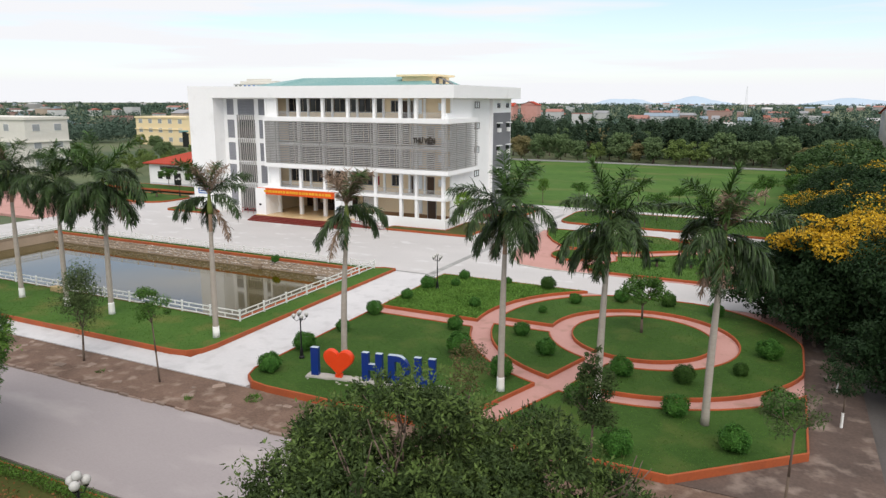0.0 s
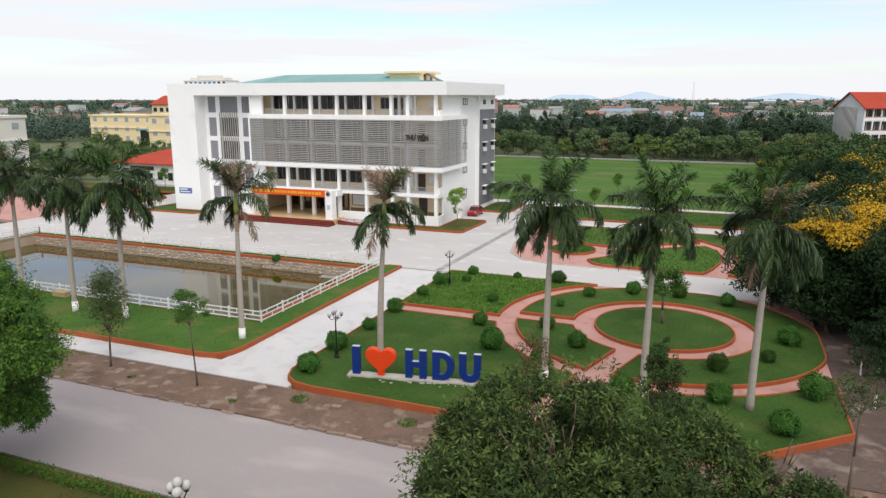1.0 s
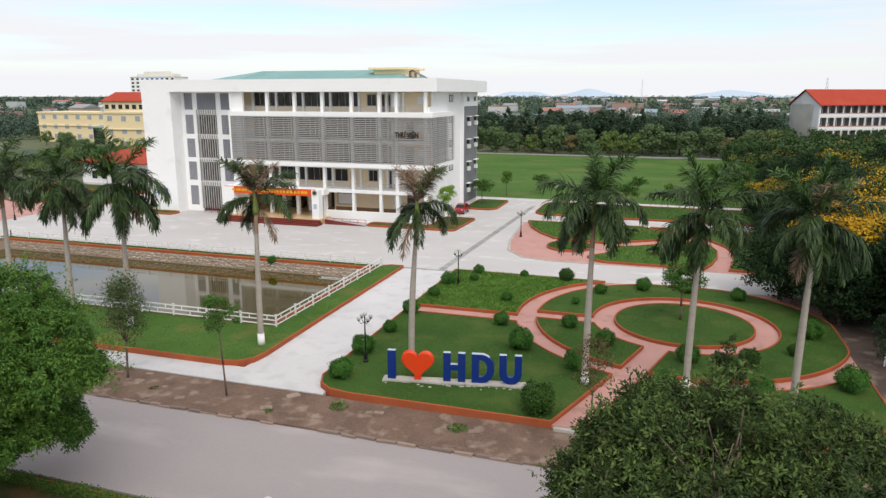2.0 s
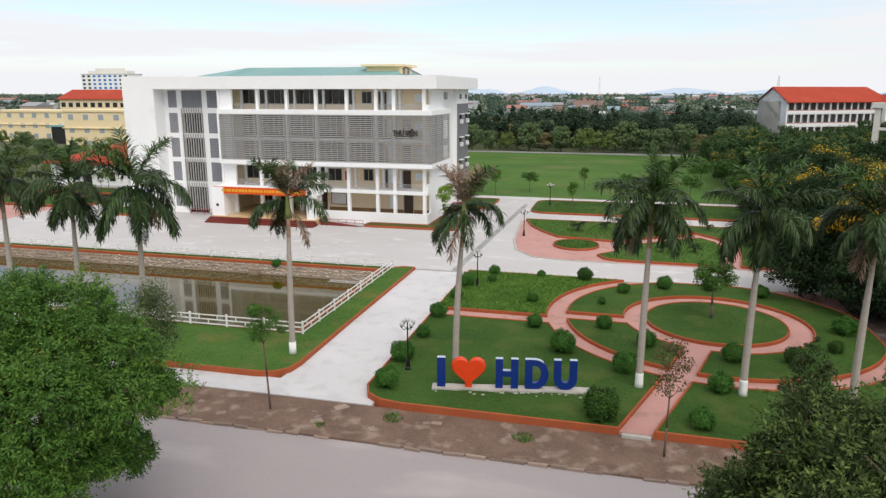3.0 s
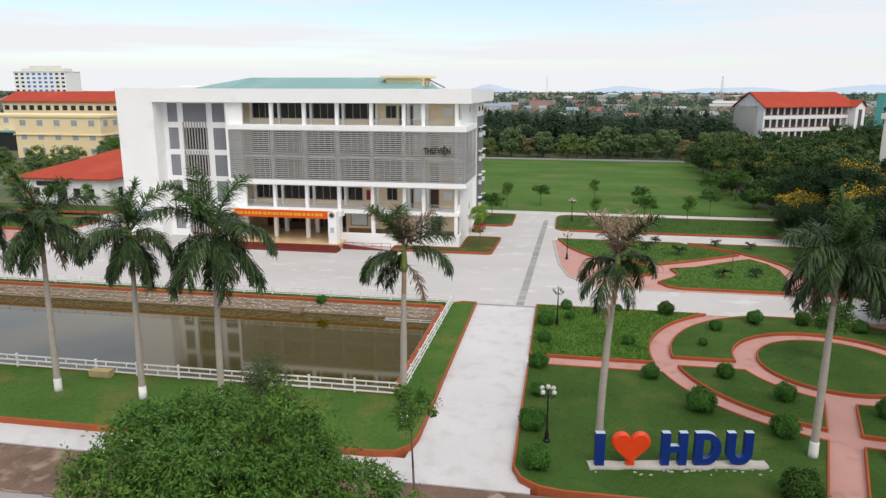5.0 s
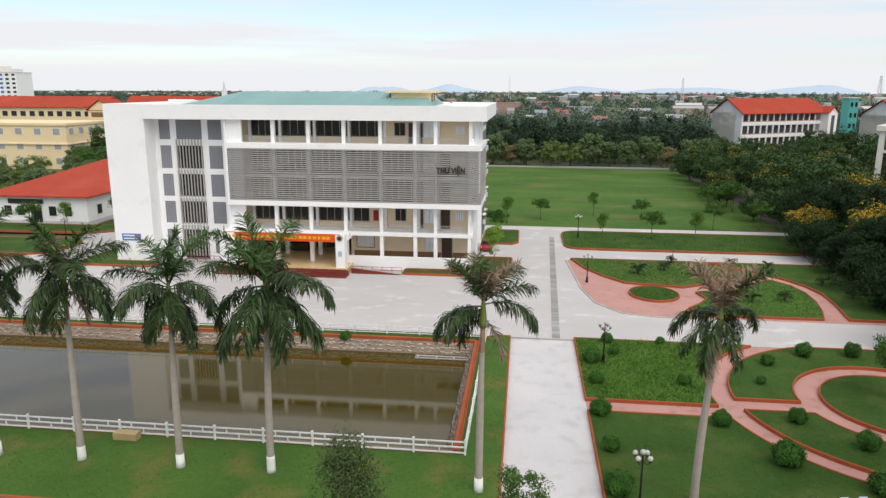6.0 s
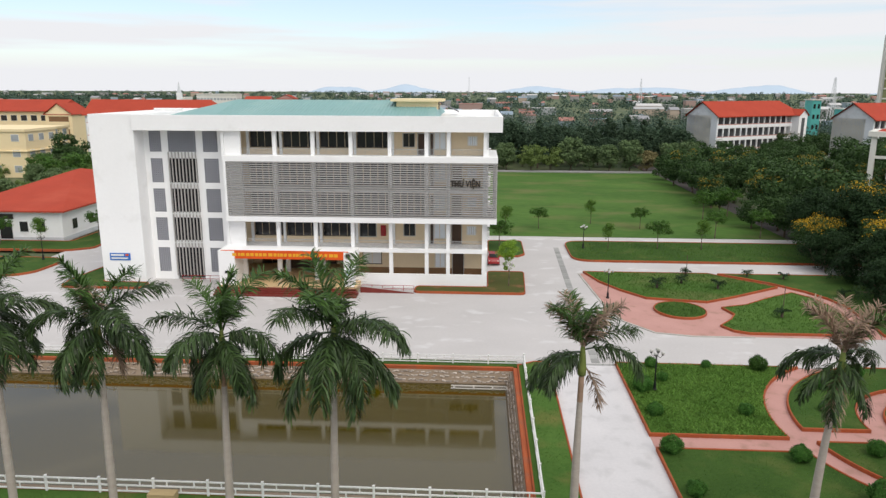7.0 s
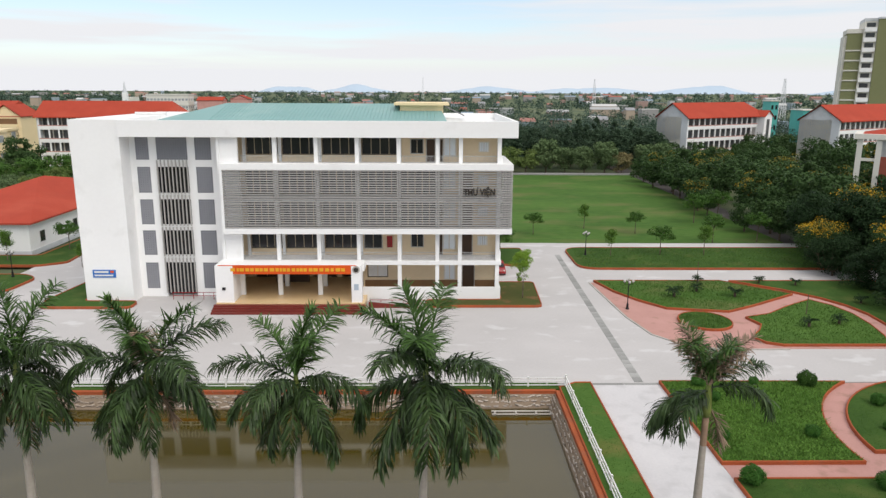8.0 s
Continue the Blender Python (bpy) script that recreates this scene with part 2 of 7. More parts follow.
M_leaftip = mat("olive_tip_leaf", (0.07, 0.11, 0.028), (0.105, 0.155, 0.042), 0.6, 0.35, 2.0, 0.0, isl=0.35, spec=0.12, trans=0.2)
M_leaffresh = mat("fresh_yellow_green_leaf", (0.16, 0.29, 0.03), (0.26, 0.4, 0.06), 0.6, 0.35, 2.0, 0.0, isl=0.3, spec=0.12, trans=0.25)
M_leafbright = mat("fresh_green_leaf", (0.085, 0.17, 0.028), (0.13, 0.235, 0.04), 0.6, 0.35, 2.0, 0.0, isl=0.3, spec=0.12, trans=0.25)
M_leafred = mat("reddish_leaf", (0.13, 0.085, 0.045), (0.09, 0.1, 0.035), 0.6, 0.5, 2.0, 0.0, isl=0.4, spec=0.12, trans=0.2)
M_flower = mat("yellow_flower", (0.58, 0.36, 0.014), (0.46, 0.27, 0.012), 0.7, 0.5, 2.0, 0.0, isl=0.3, trans=0.2)
M_bush = mat("bush_leaf", (0.033, 0.108, 0.018), (0.074, 0.185, 0.03), 0.6, 0.6, 3.0, 0.0, isl=0.3, spec=0.12, trans=0.15)
M_blue = mat("blue_letter_paint", (0.006, 0.03, 0.2), (0.005, 0.025, 0.165), 0.35, 0.6, 6.0, 0.02, spec=0.4)
M_lightblue = mat("pale_blue", (0.45, 0.52, 0.6), (0.4, 0.47, 0.55), 0.4)
M_heart = mat("red_orange_heart", (0.75, 0.06, 0.01), (0.66, 0.05, 0.01), 0.4, 0.6, 6.0, 0.02)
M_plinth = mat("plinth_concrete", (0.5, 0.47, 0.43), (0.36, 0.34, 0.31), 0.9, 0.7, 5.0, 0.3)
M_black = mat("black_lamp_metal", (0.012, 0.012, 0.014), (0.02, 0.02, 0.022), 0.4, metal=0.3)
M_globe = mat("frosted_globe", (0.56, 0.55, 0.53), (0.46, 0.45, 0.43), 0.3, 1.0, 5.0, 0.0)
M_banner = mat("red_banner", (0.72, 0.1, 0.008), (0.62, 0.075, 0.008), 0.6)
M_gold = mat("yellow_lettering", (0.8, 0.42, 0.03), (0.7, 0.36, 0.02), 0.6)
M_signblue = mat("blue_sign", (0.03, 0.17, 0.55), (0.03, 0.14, 0.45), 0.5)
M_bronze = mat("dark_sign_letter", (0.03, 0.025, 0.02), (0.05, 0.04, 0.03), 0.4)
M_carred = mat("red_car_paint", (0.33, 0.012, 0.015), (0.28, 0.01, 0.012), 0.2, spec=0.6)
M_tyre = mat("tyre_rubber", (0.02, 0.02, 0.02), (0.03, 0.03, 0.03), 0.85)
M_yellow = mat("yellow_building_paint", (0.84, 0.69, 0.43), (0.78, 0.63, 0.38), 0.8, 0.1, 2.0, 0.05)
M_pale = mat("pale_building_paint", (0.72, 0.7, 0.64), (0.64, 0.62, 0.56), 0.8, 0.1, 2.0, 0.05)
M_greywall = mat("weathered_grey_wall", (0.66, 0.68, 0.7), (0.56, 0.58, 0.6), 0.85, 0.12, 1.5, 0.05, c3=(0.46, 0.47, 0.48), s3=0.2)
M_olivewall = mat("olive_tower_cladding", (0.22, 0.23, 0.11), (0.19, 0.2, 0.095), 0.7, 0.1, 2.0, 0.03)
M_brick = mat("red_brick_wall", (0.36, 0.1, 0.07), (0.28, 0.08, 0.055), 0.85, 0.5, 6.0, 0.2)
M_crate = mat("weathered_crate_wood", (0.5, 0.38, 0.2), (0.36, 0.27, 0.14), 0.85, 1.5, 9.0, 0.2, stretch=(0.3, 1, 1))
M_turq = mat("turquoise_wall", (0.12, 0.5, 0.45), (0.1, 0.42, 0.4), 0.6)


def palette(name, colours, rough=0.85):
    """One of a few plain paints for each loose piece."""
    m = bpy.data.materials.new(name)
    m.use_nodes = True
    n, l = m.node_tree.nodes, m.node_tree.links
    gi, rp = n.new("ShaderNodeNewGeometry"), n.new("ShaderNodeValToRGB")
    rp.color_ramp.interpolation = "CONSTANT"
    while len(rp.color_ramp.elements) < len(colours):
        rp.color_ramp.elements.new(0.5)
    for i, c in enumerate(colours):
        rp.color_ramp.elements[i].position = i / len(colours)
        rp.color_ramp.elements[i].color = (*c, 1)
    tn, mx = n.new("ShaderNodeTexNoise"), n.new("ShaderNodeMix")
    mx.data_type, mx.blend_type = "RGBA", "MULTIPLY"
    mx.inputs["Factor"].default_value = 0.35
    tn.inputs["Scale"].default_value = 0.6
    l.new(gi.outputs["Random Per Island"], rp.inputs["Fac"])
    l.new(rp.outputs["Color"], mx.inputs[6])
    l.new(tn.outputs["Fac"], mx.inputs[7])
    l.new(mx.outputs[2], n["Principled BSDF"].inputs["Base Color"])
    n["Principled BSDF"].inputs["Roughness"].default_value = rough
    return m


M_townroof = palette("town_roof", ((0.42, 0.14, 0.1), (0.5, 0.5, 0.5), (0.42, 0.2, 0.16), (0.3, 0.38, 0.46), (0.66, 0.65, 0.64), (0.46, 0.22, 0.18), (0.36, 0.36, 0.38)))
M_townwall = palette("town_wall", ((0.6, 0.6, 0.6), (0.38, 0.37, 0.36), (0.5, 0.52, 0.54), (0.52, 0.42, 0.33), (0.7, 0.7, 0.7), (0.36, 0.44, 0.5), (0.44, 0.3, 0.26)))
# near-white colour carries the daylight showing through the gallery windows
M_paleglass = mat("pale_window_glass", (0.88, 0.91, 0.93), (0.8, 0.84, 0.87), 0.15, 0.8, 3.0, 0.0, spec=0.5)
M_hazeglass = mat("bright_window_glass", (0.4, 0.42, 0.43), (0.28, 0.3, 0.31), 0.2, 0.6, 2.0, 0.0, spec=0.5)
M_dormglass = mat("gallery_window_glass", (0.13, 0.135, 0.14), (0.07, 0.075, 0.08), 0.2, 0.4, 2.0, 0.0, spec=0.5)
M_brownpanel = mat("brown_panel", (0.24, 0.13, 0.06), (0.18, 0.1, 0.05), 0.5, 0.5, 5.0, 0.05)
M_pinkcap = mat("pink_wall_paint", (0.6, 0.33, 0.29), (0.5, 0.26, 0.22), 0.8, 0.3, 3.0, 0.05)
M_hill = mat("hazed_hill", (0.47, 0.56, 0.66), (0.43, 0.53, 0.63), 1.0, 0.002, 0.01, 0.0, spec=0.0)
M_farwood = mat("hazed_far_wood", (0.05, 0.082, 0.06), (0.09, 0.13, 0.098), 0.95, 0.02, 0.2, 0.0, isl=0.06, spec=0.05)

# ---- mesh helpers ----
class Geo:
    """Collects the faces of one mesh."""

    def __init__(self):
        self.v, self.f = [], []

    def add(self, verts, faces):
        o = len(self.v)
        self.v += [tuple(p) for p in verts]
        self.f += [tuple(i + o for i in f) for f in faces]
        return self

    def box(self, x0, y0, z0, x1, y1, z1):
        return self.add([(x0, y0, z0), (x1, y0, z0), (x1, y1, z0), (x0, y1, z0), (x0, y0, z1), (x1, y0, z1), (x1, y1, z1), (x0, y1, z1)],
                        [(0, 3, 2, 1), (4, 5, 6, 7), (0, 1, 5, 4), (1, 2, 6, 5), (2, 3, 7, 6), (3, 0, 4, 7)])

    def prism(self, line, z0, z1):
        n = len(line)
        low = z0 if callable(z0) else (lambda x, y: z0)
        top = z1 if callable(z1) else (lambda x, y: z1)
        return self.add([(x, y, low(x, y)) for x, y in line] + [(x, y, top(x, y)) for x, y in line],
                        [tuple(range(n, 2 * n)), tuple(range(n - 1, -1, -1))] + [(i, (i + 1) % n, (i + 1) % n + n, i + n) for i in range(n)])

    def tube(self, p, q, r0, r1, n=8):
        p, q = Vector(p), Vector(q)
        a = (q - p).normalized()
        u = a.orthogonal().normalized()
        w = a.cross(u)
        ring = [(u * math.cos(6.28318 * i / n) + w * math.sin(6.28318 * i / n)) for i in range(n)]
        return self.add([p + d * r0 for d in ring] + [q + d * r1 for d in ring],
                        [(i, (i + 1) % n, (i + 1) % n + n, i + n) for i in range(n)] + [tuple(range(n - 1, -1, -1)), tuple(range(n, 2 * n))])

    def lathe(self, prof, x=0, y=0, n=12):
        o = len(self.v)
        for r, z in prof:
            self.v += [(x + r * math.cos(6.28318 * i / n), y + r * math.sin(6.28318 * i / n), z) for i in range(n)]
        for k in range(len(prof) - 1):
            self.f += [(o + k * n + i, o + k * n + (i + 1) % n, o + (k + 1) * n + (i + 1) % n, o + (k + 1) * n + i) for i in range(n)]
        self.f.append(tuple(o + i for i in range(n - 1, -1, -1)))
        self.f.append(tuple(o + (len(prof) - 1) * n + i for i in range(n)))
        return self

    def ball(self, c, r, n=10, m=6, squash=1.0):
        return self.lathe([(max(1e-3, r * math.sin(math.pi * k / m)), c[2] - squash * r * math.cos(math.pi * k / m)) for k in range(m + 1)], c[0], c[1], n)

    def quad(self, a, b, c, d):
        return self.add([a, b, c, d], [(0, 1, 2, 3)])


def part(name, geo, material, parent=None, label="", smooth=False):
    me = bpy.data.meshes.new(name)
    me.from_pydata(geo.v, [], geo.f)
    if smooth:
        me.polygons.foreach_set("use_smooth", [True] * len(me.polygons))
    me.materials.append(material)
    ob = new(name, me)
    if parent:
        ob.parent = parent
    return tagged(ob, label)


def piece(name, mesh_from, parent, m):
    """One more piece on the mesh of another."""
    ob = new(name, mesh_from.data)
    ob.parent = parent
    ob.matrix_local = m
    return ob


def thing(name, x=0, y=0, z=0, label="", category="", group="", kind="", rz=0):
    ob = new(name)
    ob.empty_display_size = 0.3
    ob.matrix_world = pose(x, y, z, 0, 0, rz)
    return tagged(ob, label, category, group, kind)


def setting(name, geo, material, label="", category="", smooth=False):
    return tagged(part(name, geo, material, None, label, smooth), category=category, kind="structure")


def arc(cx, cy, r, a0, a1, n=24):
    return [(cx + r * math.cos(radians(a0 + (a1 - a0) * i / n)), cy + r * math.sin(radians(a0 + (a1 - a0) * i / n))) for i in range(n + 1)]


def ccw(line):
    s = sum(line[i][0] * line[(i + 1) % len(line)][1] - line[(i + 1) % len(line)][0] * line[i][1] for i in range(len(line)))
    return line if s > 0 else line[::-1]


def inset(line, w):
    n, out = len(line), []
    for i in range(n):
        p, q, r = Vector(line[i - 1]), Vector(line[i]), Vector(line[(i + 1) % n])
        a, b = (q - p).normalized(), (r - q).normalized()
        na, nb = Vector((-a.y, a.x)), Vector((-b.y, b.x))
        m = (na + nb).normalized()
        out.append(tuple(q + m * (w / max(0.35, m.dot(na)))))
    return out


def soften(line, r, n=5):
    """Rounds every sharp corner of a closed line."""
    out, k = [], len(line)
    for i in range(k):
        p, q, s = Vector(line[i - 1]), Vector(line[i]), Vector(line[(i + 1) % k])
        a, b = (p - q), (s - q)
        if abs(a.normalized().dot(b.normalized())) > 0.97 or min(a.length, b.length) < 2.2 * r:
            out.append(tuple(q))
            continue
        u, v = q + a.normalized() * r, q + b.normalized() * r
        for j in range(n + 1):
            t = j / n
            out.append(tuple(u * (1 - t) ** 2 + q * 2 * t * (1 - t) + v * t * t))
    return out


def inside(x, y, line):
    c, n = False, len(line)
    for i in range(n):
        (x0, y0), (x1, y1) = line[i], line[i - 1]
        if (y0 > y) != (y1 > y) and x < (x1 - x0) * (y - y0) / (y1 - y0) + x0:
            c = not c
    return c

# ---- ground, roads, paving, pond ----
PX0, PX1, PY0, PY1 = -93.0, -41.15, 44.3, 64.5      # pond opening
ZB = -0.62                                          # base ground
ZW = -1.32                                          # water level
G = Geo()
FAR = 4800
xs = [-FAR, PX0 - 0.6, PX1 + 0.6, FAR]
ys = [-FAR, PY0 - 0.6, PY1 + 0.6, FAR]
for a in range(3):
    for b in range(3):
        if (a, b) != (1, 1):
            G.quad((xs[a], ys[b], ZB), (xs[a + 1], ys[b], ZB), (xs[a + 1], ys[b + 1], ZB), (xs[a], ys[b + 1], ZB))
setting("ground", G, M_ground, "wide flat ground of grass, fields and scrub", "ground")

G = Geo().box(PX0 - 1, PY0 - 1, ZW - 0.5, PX1 + 1, PY1 + 1, ZW)
setting("water", G, M_water, "still murky olive-brown pond water", "water")


def bank(x0, y0, x1, y1, nx, ny, name):
    """One straight pond bank: a painted kerb, a stone course and a wet foot. (nx, ny) points to the water."""
    d = Vector((x1 - x0, y1 - y0, 0))
    length = d.length
    d.normalize()
    n = Vector((nx, ny, 0))
    b = thing(name, 0, 0, 0, "pond bank of rubble stone under a painted orange kerb", "pond bank", "pond banks", "structure")

    def strip(pts):
        g = Geo()
        k = len(pts)
        for e in (0, 1):
            p = Vector((x0, y0, 0)) + d * (length * e)
            g.v += [tuple(p + n * o + Vector((0, 0, z))) for o, z in pts]
        g.f += [(i, (i + 1) % k, (i + 1) % k + k, i + k) for i in range(k)] + [tuple(range(k)), tuple(range(2 * k - 1, k - 1, -1))]
        return g

    part("kerb", strip([(-0.35, -0.7), (-0.35, -0.04), (-0.22, 0.02), (-0.02, 0.02), (0.02, -0.01), (0.02, -0.3), (0.0, -0.7)]), M_kerb if name in ("bank_far", "bank_east") else M_bank, b)
    part("stone_bed", strip([(-0.4, -1.6), (-0.4, -0.29), (0.0, -0.29), (0.06, -0.3), (0.62, -1.3), (0.62, -1.6)]), M_bank, b)
    part("footing", strip([(-0.4, -2.5), (-0.4, -1.5), (0.62, -1.28), (0.72, -1.3), (0.9, -2.5)]), M_wetbank, b)
    return b, d, n, length


rs = random.Random(5)
stone_shapes = []


def stone_mesh(k):
    r = random.Random(100 + k)
    g = Geo()
    m = [(-0.17, 0, -0.12), (0.16, 0, -0.13), (0.18, 0, 0.1), (-0.03, 0, 0.15), (-0.19, 0, 0.08)]
    pts = [(x + r.uniform(-0.04, 0.04), 0, z + r.uniform(-0.04, 0.04)) for x, _, z in m]
    out = [(x * 0.7, 0.07 + r.uniform(0, 0.03), z * 0.7) for x, _, z in pts]
    n = 5
    g.add(pts + out, [tuple(range(2 * n - 1, n - 1, -1))] + [(i, i + n, (i + 1) % n + n, (i + 1) % n) for i in range(n)])
    return g


for nm, a in (("bank_far", (PX0, PY1, PX1, PY1, 0, -1)), ("bank_east", (PX1, PY1, PX1, PY0, -1, 0)),
              ("bank_near", (PX1, PY0, PX0, PY0, 0, 1)), ("bank_west", (PX0, PY0, PX0, PY1, 1, 0))):
    b, d, n, length = bank(*a, nm)
    if nm in ("bank_far", "bank_east"):
        if not stone_shapes:
            for k in range(4):
                stone_shapes.append(part("stone", stone_mesh(k), M_stone, b))
                stone_shapes[-1].matrix_local = pose(a[0] + 3 + k * 0.4, a[1] - 0.2, -0.95)
        count = 0
        steps = int(length / 0.36)
        for row in range(3):
            for i in range(steps):
                along = i * 0.36 + rs.uniform(-0.14, 0.14) + 0.18 * (row % 2)
                if nm == "bank_far" and along < length - 33:
                    continue
                if count >= 290 or along > length:
                    continue
                count += 1
                p = Vector(a[:2]).to_3d() + d * along + n * (0.13 + 0.18 * row) + Vector((0, 0, -0.46 - 0.3 * row + rs.uniform(-0.11, 0.11)))
                turn = math.degrees(math.atan2(n.y, n.x)) - 90
                piece("stone", stone_shapes[rs.randrange(4)], b, pose(p.x, p.y, p.z, rs.uniform(-50, -20), rs.uniform(-25, 25), turn) @ Matrix.Scale(rs.uniform(0.75, 1.15), 4))
    if nm == "bank_far":
        g = Geo()
        for i in range(150):
            for row in range(3):
                r2 = random.Random(i * 7 + row)
                m = pose(a[0] + i * 0.36 + r2.uniform(-0.13, 0.13), a[1] - 0.13 - 0.18 * row, -0.46 - 0.3 * row + r2.uniform(-0.11, 0.11), r2.uniform(-50, -20), r2.uniform(-25, 25), 180) @ Matrix.Scale(r2.uniform(0.75, 1.15), 4)
                if a[0] + i * 0.36 < a[2] - 33.2:
                    sm = stone_mesh(r2.randrange(4))
                    g.add([m @ Vector(v) for v in sm.v], sm.f)
        tagged(part("rubble", g, M_rubble, b), kind="stuff")
# low concrete platform and pipe at the far corner of the pond
G = Geo().box(-46.5, 63.2, -1.28, -41.8, 63.35, -1.18).box(-46.5, 62.7, -1.28, -41.8, 62.82, -1.2)
for x in (-46.3, -44.6, -43.0, -41.8):
    G.box(x, 62.7, -1.7, x + 0.12, 63.35, -1.21)
pl = thing("pond_landing", 0, 0, 0, "grey concrete landing bars just above the pond water", "landing")
part("bar", G, M_plinth, pl)
G = Geo().box(-56.4, 63.75, -1.6, -55.0, 64.3, -0.75).box(-56.2, 63.4, -1.6, -55.2, 63.75, -1.0)
ab = thing("bank_outlet", 0, 0, 0, "pale concrete outlet block set in the stone bank", "outlet")
part("block", G, M_bank, ab)


def slope(x, y):
    """Paving level: flat inside, falling to the street."""
    t = min(1, max(0, (48 - y) / 13.5))
    return -0.22 - 0.12 * t


# paved surfaces
for x0, y0, x1, y1 in ((-106, 66.3, -31.2, 121.7), (-31.2, 104.4, -26.0, 117.6), (-31.2, 66.6, 14, 74.6), (-31.2, 74.6, -20, 98.6), (-31.2, 98.6, 12, 104.4), (-31.2, 117.6, 12, 121.6), (-106, 34, -94.6, 66.3)):
    setting("pavement_plaza", Geo().prism([(x0, y0), (x1, y0), (x1, y1), (x0, y1)], ZB - 0.3, -0.22), M_concrete, "broad pale concrete forecourt and lanes", "pavement")
ax0, ax1 = -37.9, -32.0
for y0, y1 in ((34.1, 41), (41, 48), (48, 57), (57, 66.3)):
    G = Geo().prism([(ax0 - (0.6 if y1 < 42 else 0), y0), (ax1 + (0.6 if y1 < 42 else 0), y0), (ax1, y1), (ax0, y1)], ZB - 0.3, lambda x, y: slope(x, y) + 0.001)
    setting("pavement_avenue", G, M_avenue, "pale concrete walk between the pond lawn and the garden", "pavement")
G = Geo().prism([(-110, 33.8), (-31.0, 33.8), (-31.0, 36.2), (-110, 36.2)], ZB - 0.3, -0.335)
setting("pavement_avenue", G, M_avenue, "pale concrete walk between the pond lawn and the garden", "pavement")
# street, soil verge
G = Geo().prism([(-400, 20.9), (300, 20.9), (300, 29.5), (-400, 29.5)], ZB - 0.3, -0.52)
setting("road", G, M_asphalt, "worn grey concrete street", "road")
G = Geo().prism([(-400, 29.5), (5.0, 29.5), (5.0, 33.78), (-400, 33.78)], ZB - 0.3, -0.4)
setting("verge", G, M_soil, "bare brown soil verge with broken paving", "verge")
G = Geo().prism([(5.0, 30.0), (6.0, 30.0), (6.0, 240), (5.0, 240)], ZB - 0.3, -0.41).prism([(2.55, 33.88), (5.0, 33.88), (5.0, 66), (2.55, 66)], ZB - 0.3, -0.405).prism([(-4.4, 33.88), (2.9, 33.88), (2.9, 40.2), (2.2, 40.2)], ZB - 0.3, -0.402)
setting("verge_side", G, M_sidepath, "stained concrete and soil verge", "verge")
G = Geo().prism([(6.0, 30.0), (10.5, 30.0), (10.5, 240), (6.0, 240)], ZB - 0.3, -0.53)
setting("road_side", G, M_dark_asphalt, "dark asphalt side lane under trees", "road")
# edge stones between street and verge
rk = random.Random(3)
ek = thing("street_edge", 0, 0, 0, "broken concrete edging of the street", "kerb", kind="structure")
first = None
x = -62.0
while x < 5:
    w = rk.uniform(0.7, 1.3)
    if first is None:
        first = part("kerb_stone", Geo().box(-0.5, -0.12, -0.2, 0.5, 0.12, 0.06).box(-0.48, -0.09, 0.06, 0.48, 0.09, 0.075), M_slab, ek)
        first.matrix_local = pose(x, 29.5, -0.46)
    elif rk.random() < 0.75:
        piece("kerb_stone", first, ek, pose(x, 29.5 + rk.uniform(-0.06, 0.06), -0.46 + rk.uniform(-0.06, 0.02), rk.uniform(-4, 4), rk.uniform(-2, 2), rk.uniform(-4, 4)) @ Matrix.Diagonal((w, 1, 1, 1)))
    x += w + 0.06
# broken paving slabs in the verge
rb = random.Random(8)
for k in range(26):
    x, y = rb.uniform(-58, 4), rb.uniform(30.6, 33.4)
    sl = Geo().prism(soften([(-0.5, -0.3), (0.5, -0.35), (0.45, 0.3), (-0.4, 0.35)], 0.08, 2), -0.03, 0.03)
    o = tagged(part("paving_slab", sl, M_slab), "broken concrete slab lying in the soil verge", "slab", "broken slabs")
    o.matrix_world = pose(x, y, -0.388, rb.uniform(-3, 3), rb.uniform(-3, 3), rb.uniform(0, 180)) @ Matrix.Scale(rb.uniform(0.4, 0.9), 4)

# drain slabs across the forecourt
dr = thing("drain_cover", 0, 0, 0, "row of grey concrete drain slabs set in the paving", "drain", kind="structure")
d0, d1 = Vector((-33.7, 66.6, 0)), Vector((-32.5, 113.5, 0))
first = None
for i in range(46):
    p = d0 + (d1 - d0) * ((i + 0.5) / 46)
    m = pose(p.x, p.y, -0.215, 0, 0, -1.5)
    if first is None:
        first = part("drain_slab", Geo().box(-0.38, -0.49, -0.05, 0.38, 0.49, 0.008), M_drain, dr)
        first.matrix_local = m
    else:
        piece("drain_slab", first, dr, m)
first = None
for i in range(20):
    m = pose(-93 + 1.5 + i * 3.05, 66.25, -0.215)
    if first is None:
        first = part("drain_slab", Geo().box(-1.5, -0.2, -0.05, 1.5, 0.2, 0.006), M_drain, dr)
        first.matrix_local = m
    else:
        piece("drain_slab", first, dr, m)

# ---- garden beds: turf inside painted kerbs ----
BEDS = {}


